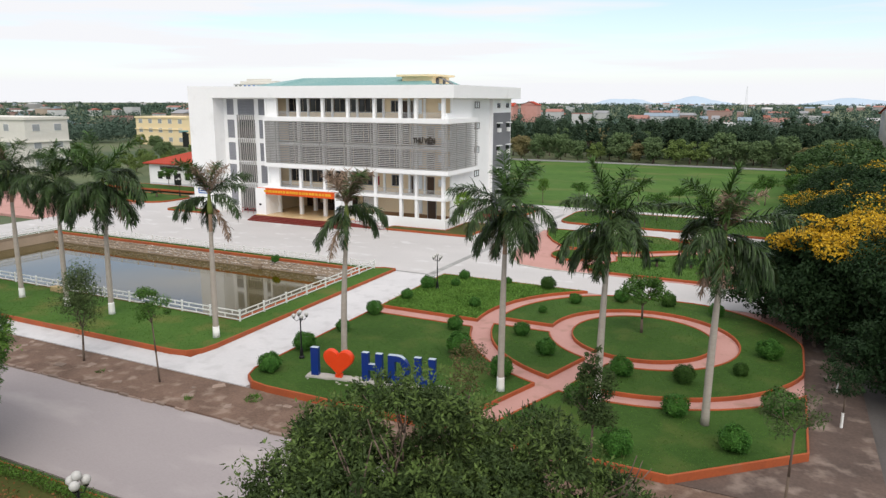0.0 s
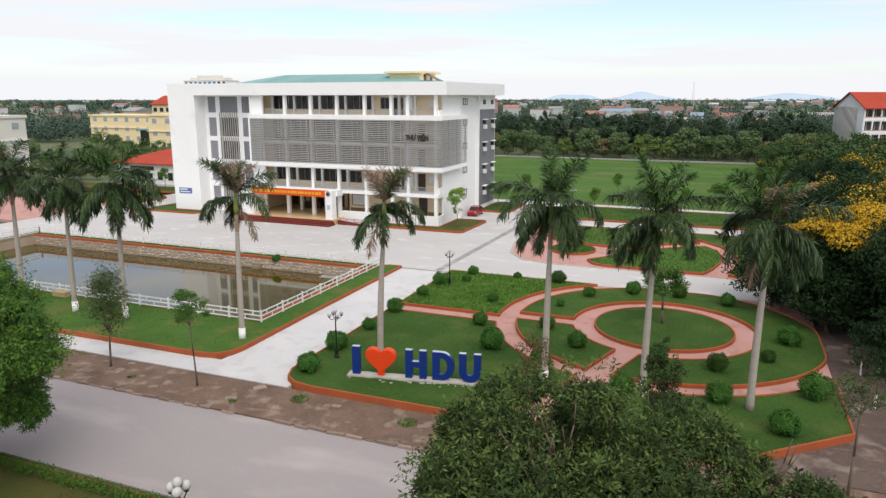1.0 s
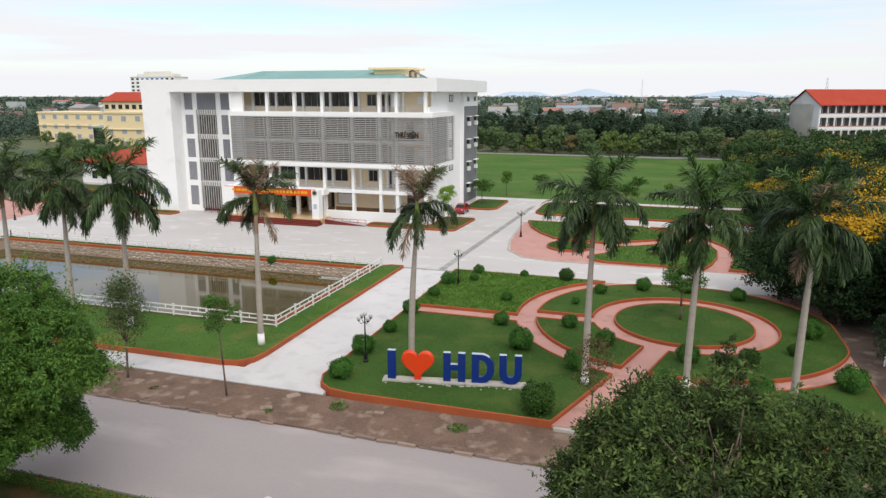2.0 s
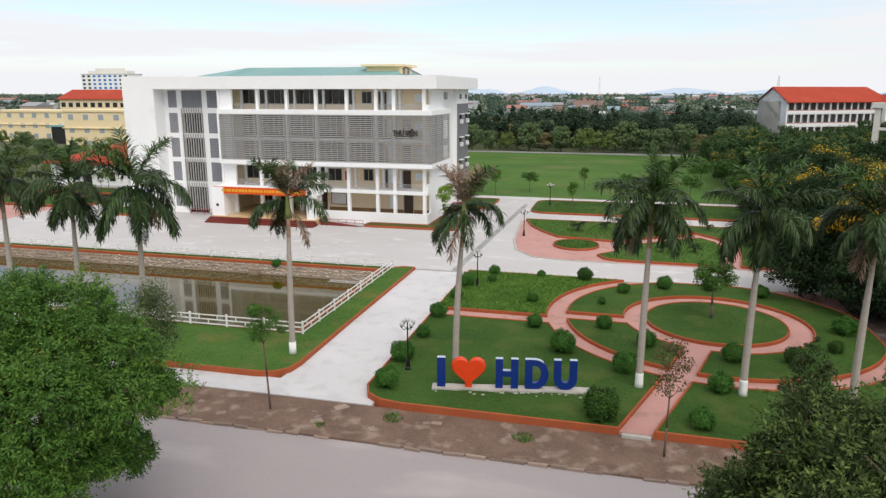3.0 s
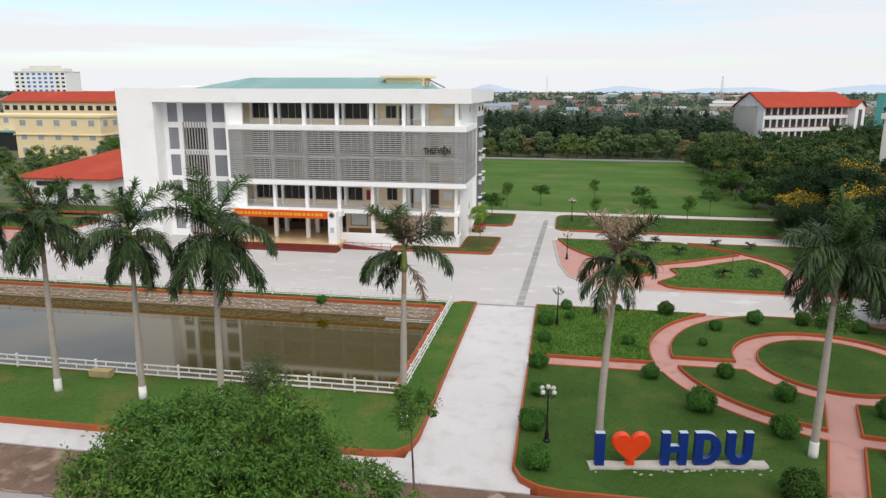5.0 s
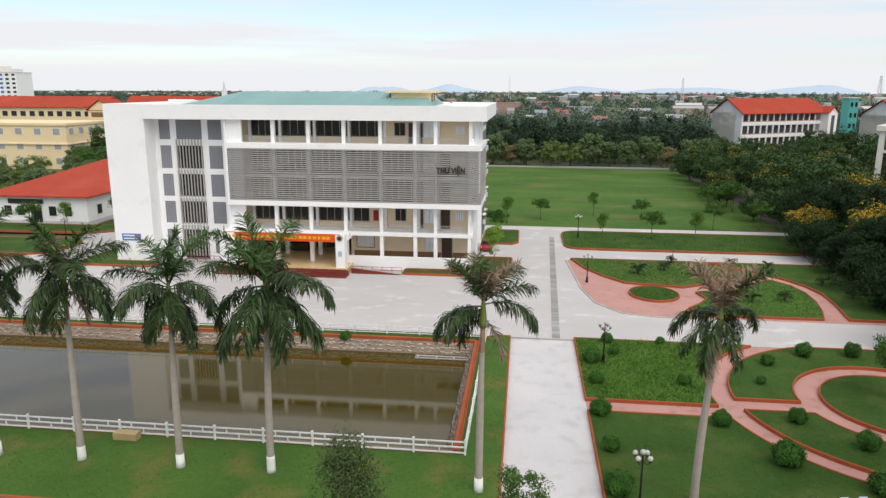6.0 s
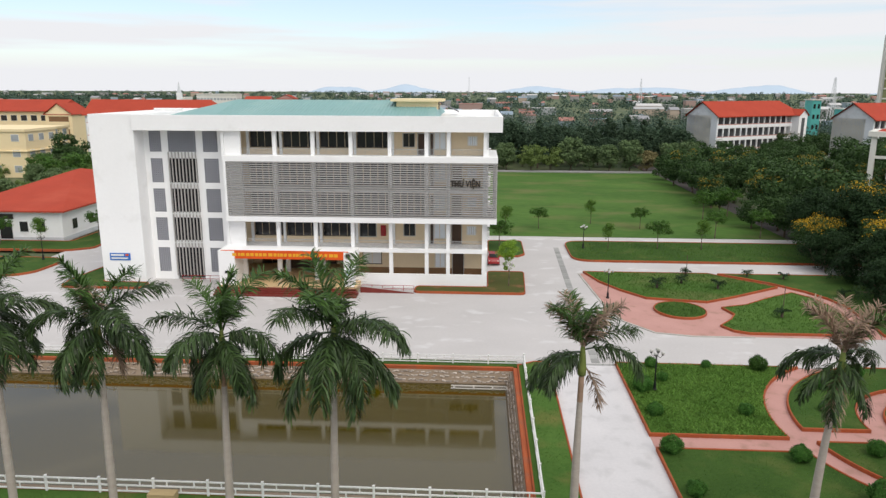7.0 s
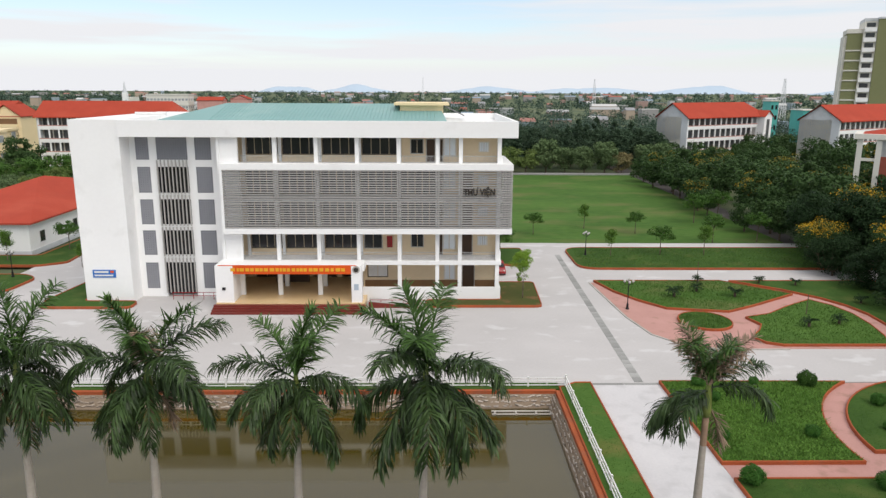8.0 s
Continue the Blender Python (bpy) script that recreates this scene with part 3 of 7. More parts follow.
def bed(name, line, label, low=-0.5, top=0.0, kerb=0.08, width=0.13, material=None, group="garden beds", open_sides=()):
    line = ccw(line)
    b = thing(name, 0, 0, 0, label, "garden bed", group, "structure")
    inner = inset(line, width)
    c = 0.035
    rings = [(line, low, 0), (line, kerb - c, 0), (inset(line, c), kerb, 0), (inset(line, width - c), kerb, 0), (inner, kerb - c, 0), (inner, top - 0.2, 0)]
    g, n = Geo(), len(line)
    for ring, z, _ in rings:
        g.v += [(x, y, z) for x, y in ring]
    for k in range(len(rings) - 1):
        g.f += [(k * n + i, k * n + (i + 1) % n, (k + 1) * n + (i + 1) % n, (k + 1) * n + i) for i in range(n)]
    part("kerb", g, M_kerb, b, "orange-painted masonry kerb")
    part("turf", Geo().prism(inset(line, width - 0.02), low, top), material or M_lawn, b)
    BEDS[name] = inner
    return b


CX, CY = -9.0, 54.8
R0, R1, R2, R3 = 5.5, 7.2, 12.0, 13.55
GX0, GX1, GY0, GY1 = -32.1, 2.6, 33.7, 66.4
SA = -106.0                                          # bearing of the south spoke


def spoke(side, r):
    """Point of the south spoke's edge at distance r from the circle's centre."""
    a = radians(SA)
    return (CX + r * math.cos(a) - side * 0.9 * math.sin(a), CY + r * math.sin(a) + side * 0.9 * math.cos(a))


def bearing(p):
    return math.degrees(math.atan2(p[1] - CY, p[0] - CX))


mouth_l, mouth_r = (-16.35, GY0), (-14.5, GY0)
# pink paths under all beds of this garden
G = Geo().prism(soften([(GX0 + 0.05, GY0 + 3.2), (-28.4, GY0 + 0.06), (-3.9, GY0 + 0.06), (GX1 - 0.1, 39.4), (GX1 - 0.05, GY1 - 0.05), (GX0 + 0.05, GY1 - 0.05)], 1.2), ZB - 0.3, -0.2)
setting("path_garden", G, M_pink, "pink brick garden paths", "path")
tagged(part("path_step", Geo().prism(soften([(-16.2, 33.42), (-14.6, 33.42), (-14.62, 33.74), (-16.18, 33.74)], 0.06, 2), -0.5, -0.24), M_plinth), "worn pale concrete step at the garden path's mouth", "step")
tl = [(GX0, GY1), (GX0, 53.1)] + arc(CX, CY, R3, 187.2, 122.5, 20)
bed("bed_long_grass", tl, "garden bed of long bright grass in an orange kerb", material=M_meadow)
a_l = bearing(spoke(-1, R3))
wl_ = [(GX0, 51.2)] + arc(CX, CY, R3, 195.5, a_l + 360, 20) + [mouth_l]
sw = wl_ + [(-29.2, GY0), (-30.6, GY0 + 0.25), (-31.6, GY0 + 1.0), (-32.1, GY0 + 2.2)]
bed("bed_letters", sw, "lawn bed in front of the street with a rounded orange kerb", low=-0.6)
a_r = bearing(spoke(1, R3))
se = [mouth_r] + arc(CX, CY, R3, a_r, -31, 24) + [(GX1, 39.3), (-3.8, GY0 - 0.1)]
bed("bed_corner", se, "lawn bed with a chamfered orange kerb at the street corner", low=-0.6)
w0, w1 = 52.7, 54.5
s_small = arc(CX, CY, R2, -180 + math.degrees(math.asin((CY - w0) / R2)), bearing(spoke(-1, R2)), 16) + arc(CX, CY, R1, bearing(spoke(-1, R1)), -180 + math.degrees(math.asin((CY - w0) / R1)), 10)
bed("bed_sector", s_small, "lawn sector between two pink paths")


def rim(a):
    c, s_ = math.cos(radians(a)), math.sin(radians(a))
    r = R2
    if s_ > 0:
        r = min(r, (GY1 - CY) / s_)
    if c > 0:
        r = min(r, (GX1 - CX) / c)
    return (CX + r * c, CY + r * s_)


a0 = 180 + math.degrees(math.asin((CY - w1) / R2))
outer = [rim(a0 + (bearing(spoke(1, R2)) - a0) * i / 60) for i in range(61)]
innr = arc(CX, CY, R1, bearing(spoke(1, R1)), 180 + math.degrees(math.asin((CY - w1) / R1)), 50)
bed("bed_ring", outer + innr, "lawn ring round the central circle")
bed("bed_circle", arc(CX, CY, R0, 0, 354, 59), "round central lawn in an orange kerb")

# pond lawn
pond_lawn = [(-110, 36.0), (-40.2, 36.0), (-38.9, 36.25), (-38.1, 37.1), (-37.9, 38.4), (-37.9, 66.15), (-39.3, 66.15), (PX1 + 0.36, 65.2), (PX1 + 0.36, PY0 - 0.36), (-110, PY0 - 0.36)]
bed("bed_pond_lawn", pond_lawn, "lawn strip with a row of palms beside the pond", low=-0.6, group="pond lawns", material=M_pondlawn)
G = Geo().prism([(PX0 - 0.36, PY1 + 0.36), (PX1 + 0.4, PY1 + 0.36), (PX1 + 0.4, 66.05), (PX0 - 0.36, 66.05)], ZB - 0.3, 0.0)
G.prism([(-94.5, PY0 - 0.3), (PX0 - 0.36, PY0 - 0.3), (PX0 - 0.36, 66.05), (-94.5, 66.05)], ZB - 0.3, 0.0)
setting("lawn_bank_strip", G, M_lawn, "narrow lawn strip behind the pond fence", "lawn")

# pink forecourt garden east of the drain
G = Geo().prism([(-30.9, 97.8), (-29.9, 84), (-28.8, 78.5), (-26.4, 75.2), (-23, 74.35), (6, 74.35), (6, 98.4), (-29, 98.4)], ZB - 0.3, -0.19)
setting("path_forecourt", G, M_pink, "pink paved forecourt with winding paths", "path")
G = Geo()
edge = [(-31.1, 97.8), (-30.1, 84), (-29.0, 78.4), (-26.5, 75.0), (-23, 74.15), (-17, 74.15)]
for (xa, ya), (xb, yb) in zip(edge, edge[1:]):
    n_ = Vector((yb - ya, xa - xb)).normalized() * 0.1
    G.prism([(xa - n_.x, ya - n_.y), (xb - n_.x, yb - n_.y), (xb + n_.x, yb + n_.y), (xa + n_.x, ya + n_.y)], ZB - 0.3, -0.13)
setting("kerb_forecourt", G, M_plinth, "pale concrete kerb round the pink forecourt", "kerb")
bed("bed_north", [(-30.5, 98.3), (-29.1, 93.4), (-27.2, 89.8), (-24.8, 86.6), (-21.6, 86.0), (-18.2, 85.4), (-14.6, 87.5), (-7.6, 92.2), (-14.2, 98.3)], "lawn bed with clipped cycads and a curved kerb", low=-0.3, material=M_field, group="forecourt beds")
bed("bed_south", [(-17.3, 83.4), (-16.7, 81.0), (-17.7, 79.2), (-19.4, 77.2), (-18.6, 75.6), (-17.2, 74.9), (-6.6, 74.9), (-5.7, 77.5), (-5.0, 81), (-4.8, 84.5), (-5.4, 87.6), (-7.0, 89.9), (-11, 87.2), (-14.2, 84.6)], "lawn bed between pink paths", low=-0.3, material=M_field, group="forecourt beds")
bed("bed_east", [(-13, 98.2), (-8.0, 94.0), (-5.2, 90.5), (-3.8, 87.6), (-3.2, 84.5), (-3.4, 80.5), (-4.2, 75), (6, 75), (6, 98.2)], "lawn bed under the trees", low=-0.3, material=M_lawn, group="forecourt beds")
bed("bed_oval", [(-22.1 + 2.8 * math.cos(radians(a)), 82.3 + 3.0 * math.sin(radians(a))) for a in range(0, 360, 12)], "small oval lawn island in pink paving", low=-0.3, group="forecourt beds")
bed("bed_strip", soften([(-31.0, 104.5), (12, 104.5), (12, 117.5), (-31.0, 117.5)], 3.0, 6), "long lawn strip with young trees", low=-0.3, group="forecourt beds")
# beds round the library
bed("bed_library_corner", soften([(-52, 87.4), (-38.7, 87.4), (-38.3, 97.6), (-43.2, 97.6), (-43.2, 89.9), (-52, 89.9)], 0.8), "small lawn wrapping the corner of the library", low=-0.3, group="library beds", material=M_nearlawn)
bed("bed_library_east", soften([(-43.0, 106.6), (-38.6, 106.6), (-37.6, 108), (-37.6, 117.0), (-43.0, 117.0)], 0.8), "small lawn beside the car", low=-0.3, group="library beds")
bed("bed_library_west", soften([(-95.3, 86.9), (-85.0, 86.9), (-85.0, 89.4), (-91.3, 89.4), (-91.3, 104.5), (-94.0, 104.5), (-95.8, 90)], 0.9), "narrow lawn along the white end wall", low=-0.3, group="library beds")
bed("bed_west_corner", soften([(-125, 91.5), (-104.6, 91.5), (-102.6, 93.5), (-102.2, 99.5), (-104.4, 101.3), (-125, 101.3)], 1.2), "lawn bed at the turn of the lane", low=-0.3, group="library beds")
bed("bed_west_far", soften([(-140, 106.0), (-105.5, 106.0), (-102.5, 108.0), (-104.0, 126.0), (-108.0, 126), (-108.5, 112.0), (-140, 112.0)], 0.9), "lawn bed before the low white house", low=-0.3, group="library beds")
G = Geo().prism([(-160, 72), (-106.2, 72), (-106.2, 91), (-160, 91)], ZB - 0.3, -0.24)
setting("path_west", G, M_pink, "pink paved court west of the pond", "path")
# great lawn behind
G = Geo()
for i in range(8):
    for j in range(12):
        x0, x1 = -95 + i * 12.6, -95 + (i + 1) * 12.6
        y0, y1 = 121.8 + j * 7.6, 121.8 + (j + 1) * 7.6
        G.prism([(x0, y0), (x1, y0), (x1, y1), (x0, y1)], ZB - 0.2, lambda x, y: -0.2 + 0.12 * noise.noise((x * 0.06, y * 0.06, 0)))
setting("lawn_field", G, M_field, "broad green playing field", "lawn")
G = Geo().prism([(-120, 214.5), (30, 214.5), (30, 218), (-120, 218)], ZB - 0.2, -0.1)
setting("path_field", G, M_drain, "pale path along the far side of the field", "path")
# near side of the street
bed("bed_near", [(-140, -30), (60, -30), (60, 20.4), (-140, 20.4)], "lawn with a clipped hedge on the near side of the street", low=-0.6, top=-0.35, kerb=-0.3, group="near lawn", material=M_nearlawn)

# ---- the library ----
lib = thing("library_building", -67, 103, 0, "white five-storey library with grey louver screen and teal roof", "building")
LX0, LX1 = -91.0, -43.3
FRONT = 90.0
BACK = 116.0
RX0, RX1 = -85.6, -75.2        # recessed stair bay
SIDE = 99.3                    # rear end of the louver screen on the east side
SLABS = (0.0, 4.65, 8.2, 11.9, 15.7, 18.65)


def lpart(name, geo, material, label="", parent=None, smooth=False):
    g = Geo()
    base = parent or lib
    o = base.matrix_world.translation if base is lib else lib.matrix_world.translation
    g.v, g.f = [(x - o.x, y - o.y, z - o.z) for x, y, z in geo.v], geo.f
    return part(name, g, material, base, label, smooth)


W = 0.3
lpart("end_wall", Geo().box(LX0, 89.55, -0.3, RX0, BACK, 20.55), M_white, "blank white end wall")
lpart("rear_wall", Geo().box(RX0, 101.5, -0.3, -45.0, BACK - 0.004, 20.3), M_white)
lpart("stair_bay_side", Geo().box(RX1, 89.9, -0.3, RX1 + 0.35, 101.6, 18.66), M_white)
# recessed stair bay, wall with openings
gx = ((-84.95, -83.45), (-82.6, -79.1), (-78.25, -76.4))
rowz = ((0.75, 3.9), (4.8, 7.75), (8.45, 11.4), (12.15, 15.15), (15.95, 18.5))
YB = 92.0
G = Geo()
for xa, xb in ((RX0, gx[0][0]), (gx[0][1], gx[1][0]), (gx[1][1], gx[2][0]), (gx[2][1], RX1)):
    G.box(xa, YB, -0.3, xb, YB + 0.25, 18.66)
for c, (xa, xb) in enumerate(gx):
    edges = [-0.3] + [z for r in rowz for z in r] + [18.66]
    for k in range(0, len(edges), 2):
        if c == 1 and 1 < k < 8:
            G.box(xa, YB + 0.1, edges[k], xb, YB + 0.25, edges[k + 1])
        elif c == 1 and k == 0:
            continue
        else:
            G.box(xa, YB, edges[k], xb, YB + 0.25, edges[k + 1])
lpart("stair_bay_wall", G, M_white)
# dark sheet standing in for the shade inside the stairwell
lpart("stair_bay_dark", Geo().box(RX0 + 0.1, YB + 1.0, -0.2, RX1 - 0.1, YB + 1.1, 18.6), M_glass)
G = Geo()
for z in SLABS[1:5]:
    G.box(RX0, YB + 0.3, z - 0.3, RX1, YB + 1.0, z)
lpart("stair_landing", G, M_white)


def grille(xa, za, xb, zb, d=0.42):
    """Cast lattice panel: a frame with upright and level bars."""
    g = Geo()
    nx, nz = max(3, round((xb - xa) / d * 1.6)), max(3, round((zb - za) / d * 1.6))
    for i in range(nx + 1):
        x = xa + (xb - xa) * i / nx
        g.box(x - 0.05, YB + 0.06, za, x + 0.05, YB + 0.18, zb)
    for i in range(nz + 1):
        z = za + (zb - za) * i / nz
        g.box(xa, YB + 0.07, z - 0.05, xb, YB + 0.17, z + 0.05)
    return g


for c in (0, 2):
    for za, zb in rowz:
        gl = lpart("grille", grille(gx[c][0], za, gx[c][1], zb), M_grille, "grey lattice grille")
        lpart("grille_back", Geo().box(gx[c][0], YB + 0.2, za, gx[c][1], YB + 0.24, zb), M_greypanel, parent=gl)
gl = lpart("grille", grille(gx[1][0], rowz[4][0], gx[1][1], rowz[4][1]), M_grille, "wide grey lattice grille")
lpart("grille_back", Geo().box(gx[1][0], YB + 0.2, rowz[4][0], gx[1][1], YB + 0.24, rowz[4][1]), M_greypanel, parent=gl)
fin0 = None
for row, (za, zb) in enumerate(((0.3, 4.55), (4.7, 8.2), (8.35, 12.0), (12.1, 15.95))):
    for i in range(9):
        x = gx[1][0] + 0.05 + (gx[1][1] - gx[1][0] - 0.1) * i / 8
        m = pose(x + 67, YB - 0.45 - 103, za, 0, 0, 0) @ Matrix.Diagonal((1, 1, zb - za, 1))
        if fin0 is None:
            fin0 = part("fin", Geo().box(-0.055, 0.12, 0, 0.055, 0.3, 1), M_louver, lib, "upright grey sun fin")
            fin0.matrix_local = m
        else:
            piece("fin", fin0, lib, m)
# slabs of the right wing
COLS = (-68.8, -64.2, -59.65, -55.0, -50.65, -48.05, -43.72)
for k, z in enumerate(SLABS[1:5]):
    t = (0.5, 0.45, 0.45, 0.62)[k]
    lpart("floor_slab", Geo().box(RX1 + 0.35, FRONT - 0.12, z - t, LX1 + 0.02, SIDE - 0.01, z), M_white)
lpart("front_wall", Geo().box(RX1 + 0.36, FRONT, -0.3, -72.9, FRONT + 0.4, 18.66), M_white)
# columns
for x in COLS:
    for za, zb in ((1.45, 4.15), (4.65, 7.75), (8.2, 11.45), (11.9, 15.08), (15.7, 18.66)):
        if za < 2 and x < -59.7:
            continue
        lpart("column", Geo().box(x - 0.22, FRONT - 0.02, za, x + 0.22, FRONT + 0.5, zb), M_white)
# side wall, east
G = Geo()
G.box(LX1 - W, 92.1, -0.3, LX1, SIDE, 18.66)
G.box(LX1 - W, 90.48, -0.3, LX1, 92.1, 1.45)
for z in SLABS[1:5]:
    G.box(LX1 - W, 90.48, z - 0.6, LX1, 92.1, z + 0.9)
lpart("side_wall", G, M_white)
lpart("side_recess_wall", Geo().box(-45.4, SIDE, -0.3, -43.85, 107.6, 18.66), M_white)
lpart("side_block", Geo().box(-50, 107.6, -0.3, LX1, BACK, 18.66), M_white)
lpart("side_cladding", Geo().box(LX1, 107.9, 0.6, LX1 + 0.06, 115.7, 16.4), M_greypanel, "dark grey cladding panel")
# ground floor parapet, right
lpart("ground_parapet", Geo().box(-59.4, FRONT - 0.02, -0.3, LX1 - 0.01, FRONT + 0.28, 1.45), M_white)
# inner walls and what stands in them
YI = 92.9
lpart("inner_wall_ground", Geo().box(-59.4, YI, -0.2, LX1 - 0.35, YI + 0.2, 4.14), M_cream)
for z0, z1 in ((4.65, 7.75), (8.2, 11.45), (11.9, 15.1), (15.7, 18.64)):
    lpart("inner_wall", Geo().box(RX1 + 0.36, YI, z0, LX1 - 0.35, YI + 0.2, z1), M_cream)


def window(x0, x1, z0, z1, y=YI, panes=2, frame=M_rail, pane=M_glass):
    w = lpart("window", Geo().box(x0 - 0.07, y - 0.05, z0 - 0.07, x1 + 0.07, y + 0.01, z0).box(x0 - 0.07, y - 0.05, z1, x1 + 0.07, y + 0.01, z1 + 0.07)
              .box(x0 - 0.07, y - 0.05, z0, x0, y + 0.01, z1).box(x1, y - 0.05, z0, x1 + 0.07, y + 0.01, z1), frame)
    for i in range(panes):
        a, b = x0 + (x1 - x0) * i / panes, x0 + (x1 - x0) * (i + 1) / panes
        lpart("pane", Geo().box(a + 0.03, y - 0.03, z0 + 0.02, b - 0.03, y - 0.012, z1 - 0.02), pane, parent=w)
    return w


bays = [(-72.9, -68.8)] + list(zip(COLS, COLS[1:]))


def barred_window(x0, z0, y=YI):
    """Small white window with bars, set in the gallery's rear wall. Its white pane paints daylight."""
    w = window(x0, x0 + 1.05, z0, z0 + 1.0, y=y, frame=M_whitepaint, pane=M_paleglass)
    g = Geo()
    for i in range(1, 4):
        g.box(x0 + i * 0.2625 - 0.018, y - 0.075, z0, x0 + i * 0.2625 + 0.018, y - 0.052, z0 + 1.0)
    lpart("bar", g, M_rail, parent=w)
    return w


for z in (4.65, 8.2, 11.9, 15.7):
    for b, (xa, xb) in enumerate(bays):
        # full-bay dark glazing here stands in for deep shade behind the louvers
        if z in (8.2, 11.9) and b < 5:
            window(xa + 0.08, xb - 0.08, z + 0.08, z + 3.1, panes=5, frame=M_bronze)
        elif b < (3 if z < 5 else 4):
            window(xa + 0.34, xb - 0.2, z + 0.88, z + 2.86, panes=4, frame=M_door)
        elif b == 3:
            window(xa + 0.4, xa + 2.45, z + 0.85, z + 2.6)
        elif b == 4:
            window(xa + 1.3, xa + 2.7, z + 1.0, z + 2.6)
            if z > 15:
                window(xb - 1.25, xb - 0.3, z + 0.05, z + 2.6, panes=1, pane=M_door)
        elif b == 5:
            window(xa + 0.75, xb - 0.5, z + 0.75, z + 2.75, frame=M_whitepaint, pane=M_paleglass)
            window(xa + 0.3, xa + 0.62, z + 0.05, z + 2.6, panes=1, pane=M_door)
        else:
            if z < 15:
                window(xa + 0.35, xa + 1.55, z + 0.05, z + 2.6, panes=1, pane=M_door)
            barred_window(xa + 2.25, z + 1.25)
        # slim pilasters on the rear wall of the gallery
        if z in (4.65, 15.7):
            lpart("pilaster", Geo().box(xa - 0.12, YI - 0.28, z, xa + 0.2, YI - 0.002, z + 2.92), M_white)
lpart("dado", Geo().box(-59.3, YI - 0.03, -0.2, LX1 - 0.35, YI, 1.55), M_brownpanel)
window(-58.9, -56.6, 2.0, 3.6, y=YI - 0.03, frame=M_bronze, pane=M_whitepaint)
window(-49.75, -48.55, 1.7, 3.7, y=YI - 0.03, frame=M_whitepaint, pane=M_paleglass)
window(-47.6, -46.2, 0.2, 3.7, panes=1, pane=M_door, y=YI - 0.03)
# red hydrant cabinet on the first-floor gallery
lpart("hydrant_cabinet", Geo().box(-56.6, YI - 0.2, 5.6, -55.95, YI - 0.02, 6.95), M_carred, "red hydrant cabinet")
# railings, one for each bay
def railing(x0, x1, z, y=FRONT + 0.2, h=0.95):
    g = Geo().box(x0, y - 0.03, z + h - 0.05, x1, y + 0.03, z + h).box(x0, y - 0.02, z + 0.1, x1, y + 0.02, z + 0.14)
    n = int((x1 - x0) / 0.14)
    for i in range(1, n):
        x = x0 + (x1 - x0) * i / n
        g.box(x - 0.014, y - 0.014, z + 0.12, x + 0.014, y + 0.014, z + h - 0.03)
    return g


for z in (4.65, 15.7):
    for xa, xb in bays:
        lpart("railing", railing(xa + 0.22, xb - 0.22, z), M_rail, "grey metal balustrade")
# louver screen
SX0, SX1, SY = -74.7, -42.25, 88.75
lpart("screen_top", Geo().box(SX0, SY, 15.2, SX1, FRONT + 0.2, 15.85).box(LX1 - 0.2, FRONT + 0.2, 15.2, SX1, SIDE, 15.85), M_white)
lpart("screen_base", Geo().box(SX0, SY, 8.0, SX1, FRONT + 0.2, 8.62).box(LX1 - 0.2, FRONT + 0.2, 8.0, SX1, SIDE, 8.62), M_white)
lpart("screen_end", Geo().box(SX0, SY, 8.62, SX0 + 0.3, FRONT, 15.2), M_white)
NL = 25
l0 = l1 = None
for i in range(NL):
    z = 8.75 + (15.1 - 8.75) * i / (NL - 1)
    m0, m1 = pose((SX0 + SX1) / 2 + 67, SY + 0.12 - 103, z), pose(SX1 - 0.12 + 67, (SY + SIDE) / 2 - 103, z)
    if l0 is None:
        hw, hd = (SX1 - SX0) / 2 - 0.32, (SIDE - SY) / 2 - 0.1
        l0 = part("louver", Geo().prism([(-hw, -0.1), (hw + 0.25, -0.1), (hw + 0.25, 0.06), (-hw, 0.06)], -0.06, 0.06), M_louver, lib)
        l1 = part("louver", Geo().prism([(-0.06, -hd), (0.1, -hd), (0.1, hd), (-0.06, hd)], -0.06, 0.06), M_louver, lib)
        l0.matrix_local, l1.matrix_local = m0, m1
    else:
        piece("louver", l0, lib, m0)
        piece("louver", l1, lib, m1)
for x in [SX0 + 2.2] + list(COLS[:6]) + [SX1 - 0.35]:
    lpart("louver_post", Geo().box(x - 0.06, SY + 0.2, 8.6, x + 0.06, SY + 0.34, 15.22), M_louver)
for y in (92, 95.4, 99.0):
    lpart("louver_post", Geo().box(SX1 - 0.36, y - 0.06, 8.6, SX1 - 0.22, y + 0.06, 15.22), M_louver)
# sign on the screen
tx = bpy.data.curves.new("sign_text", "FONT")
tx.body, tx.size, tx.extrude, tx.offset = "TH\u01af VI\u1ec6N", 0.98, 0.06, 0.03
tmp = bpy.data.objects.new("sign_text", tx)
sign = new("sign_lettering", bpy.data.meshes.new_from_object(tmp))
bpy.data.objects.remove(tmp)
sign.data.materials.clear()
sign.data.materials.append(M_bronze)
sign.parent = lib
sxs = [v.co.x for v in sign.data.vertices]
sign.matrix_local = pose(-47.75 + 67, SY - 0.1 - 103, 12.45, 90) @ Matrix.Diagonal((3.5 / (max(sxs) - min(sxs)), 1.05, 1, 1))
tagged(sign, "dark raised lettering on the louvers")
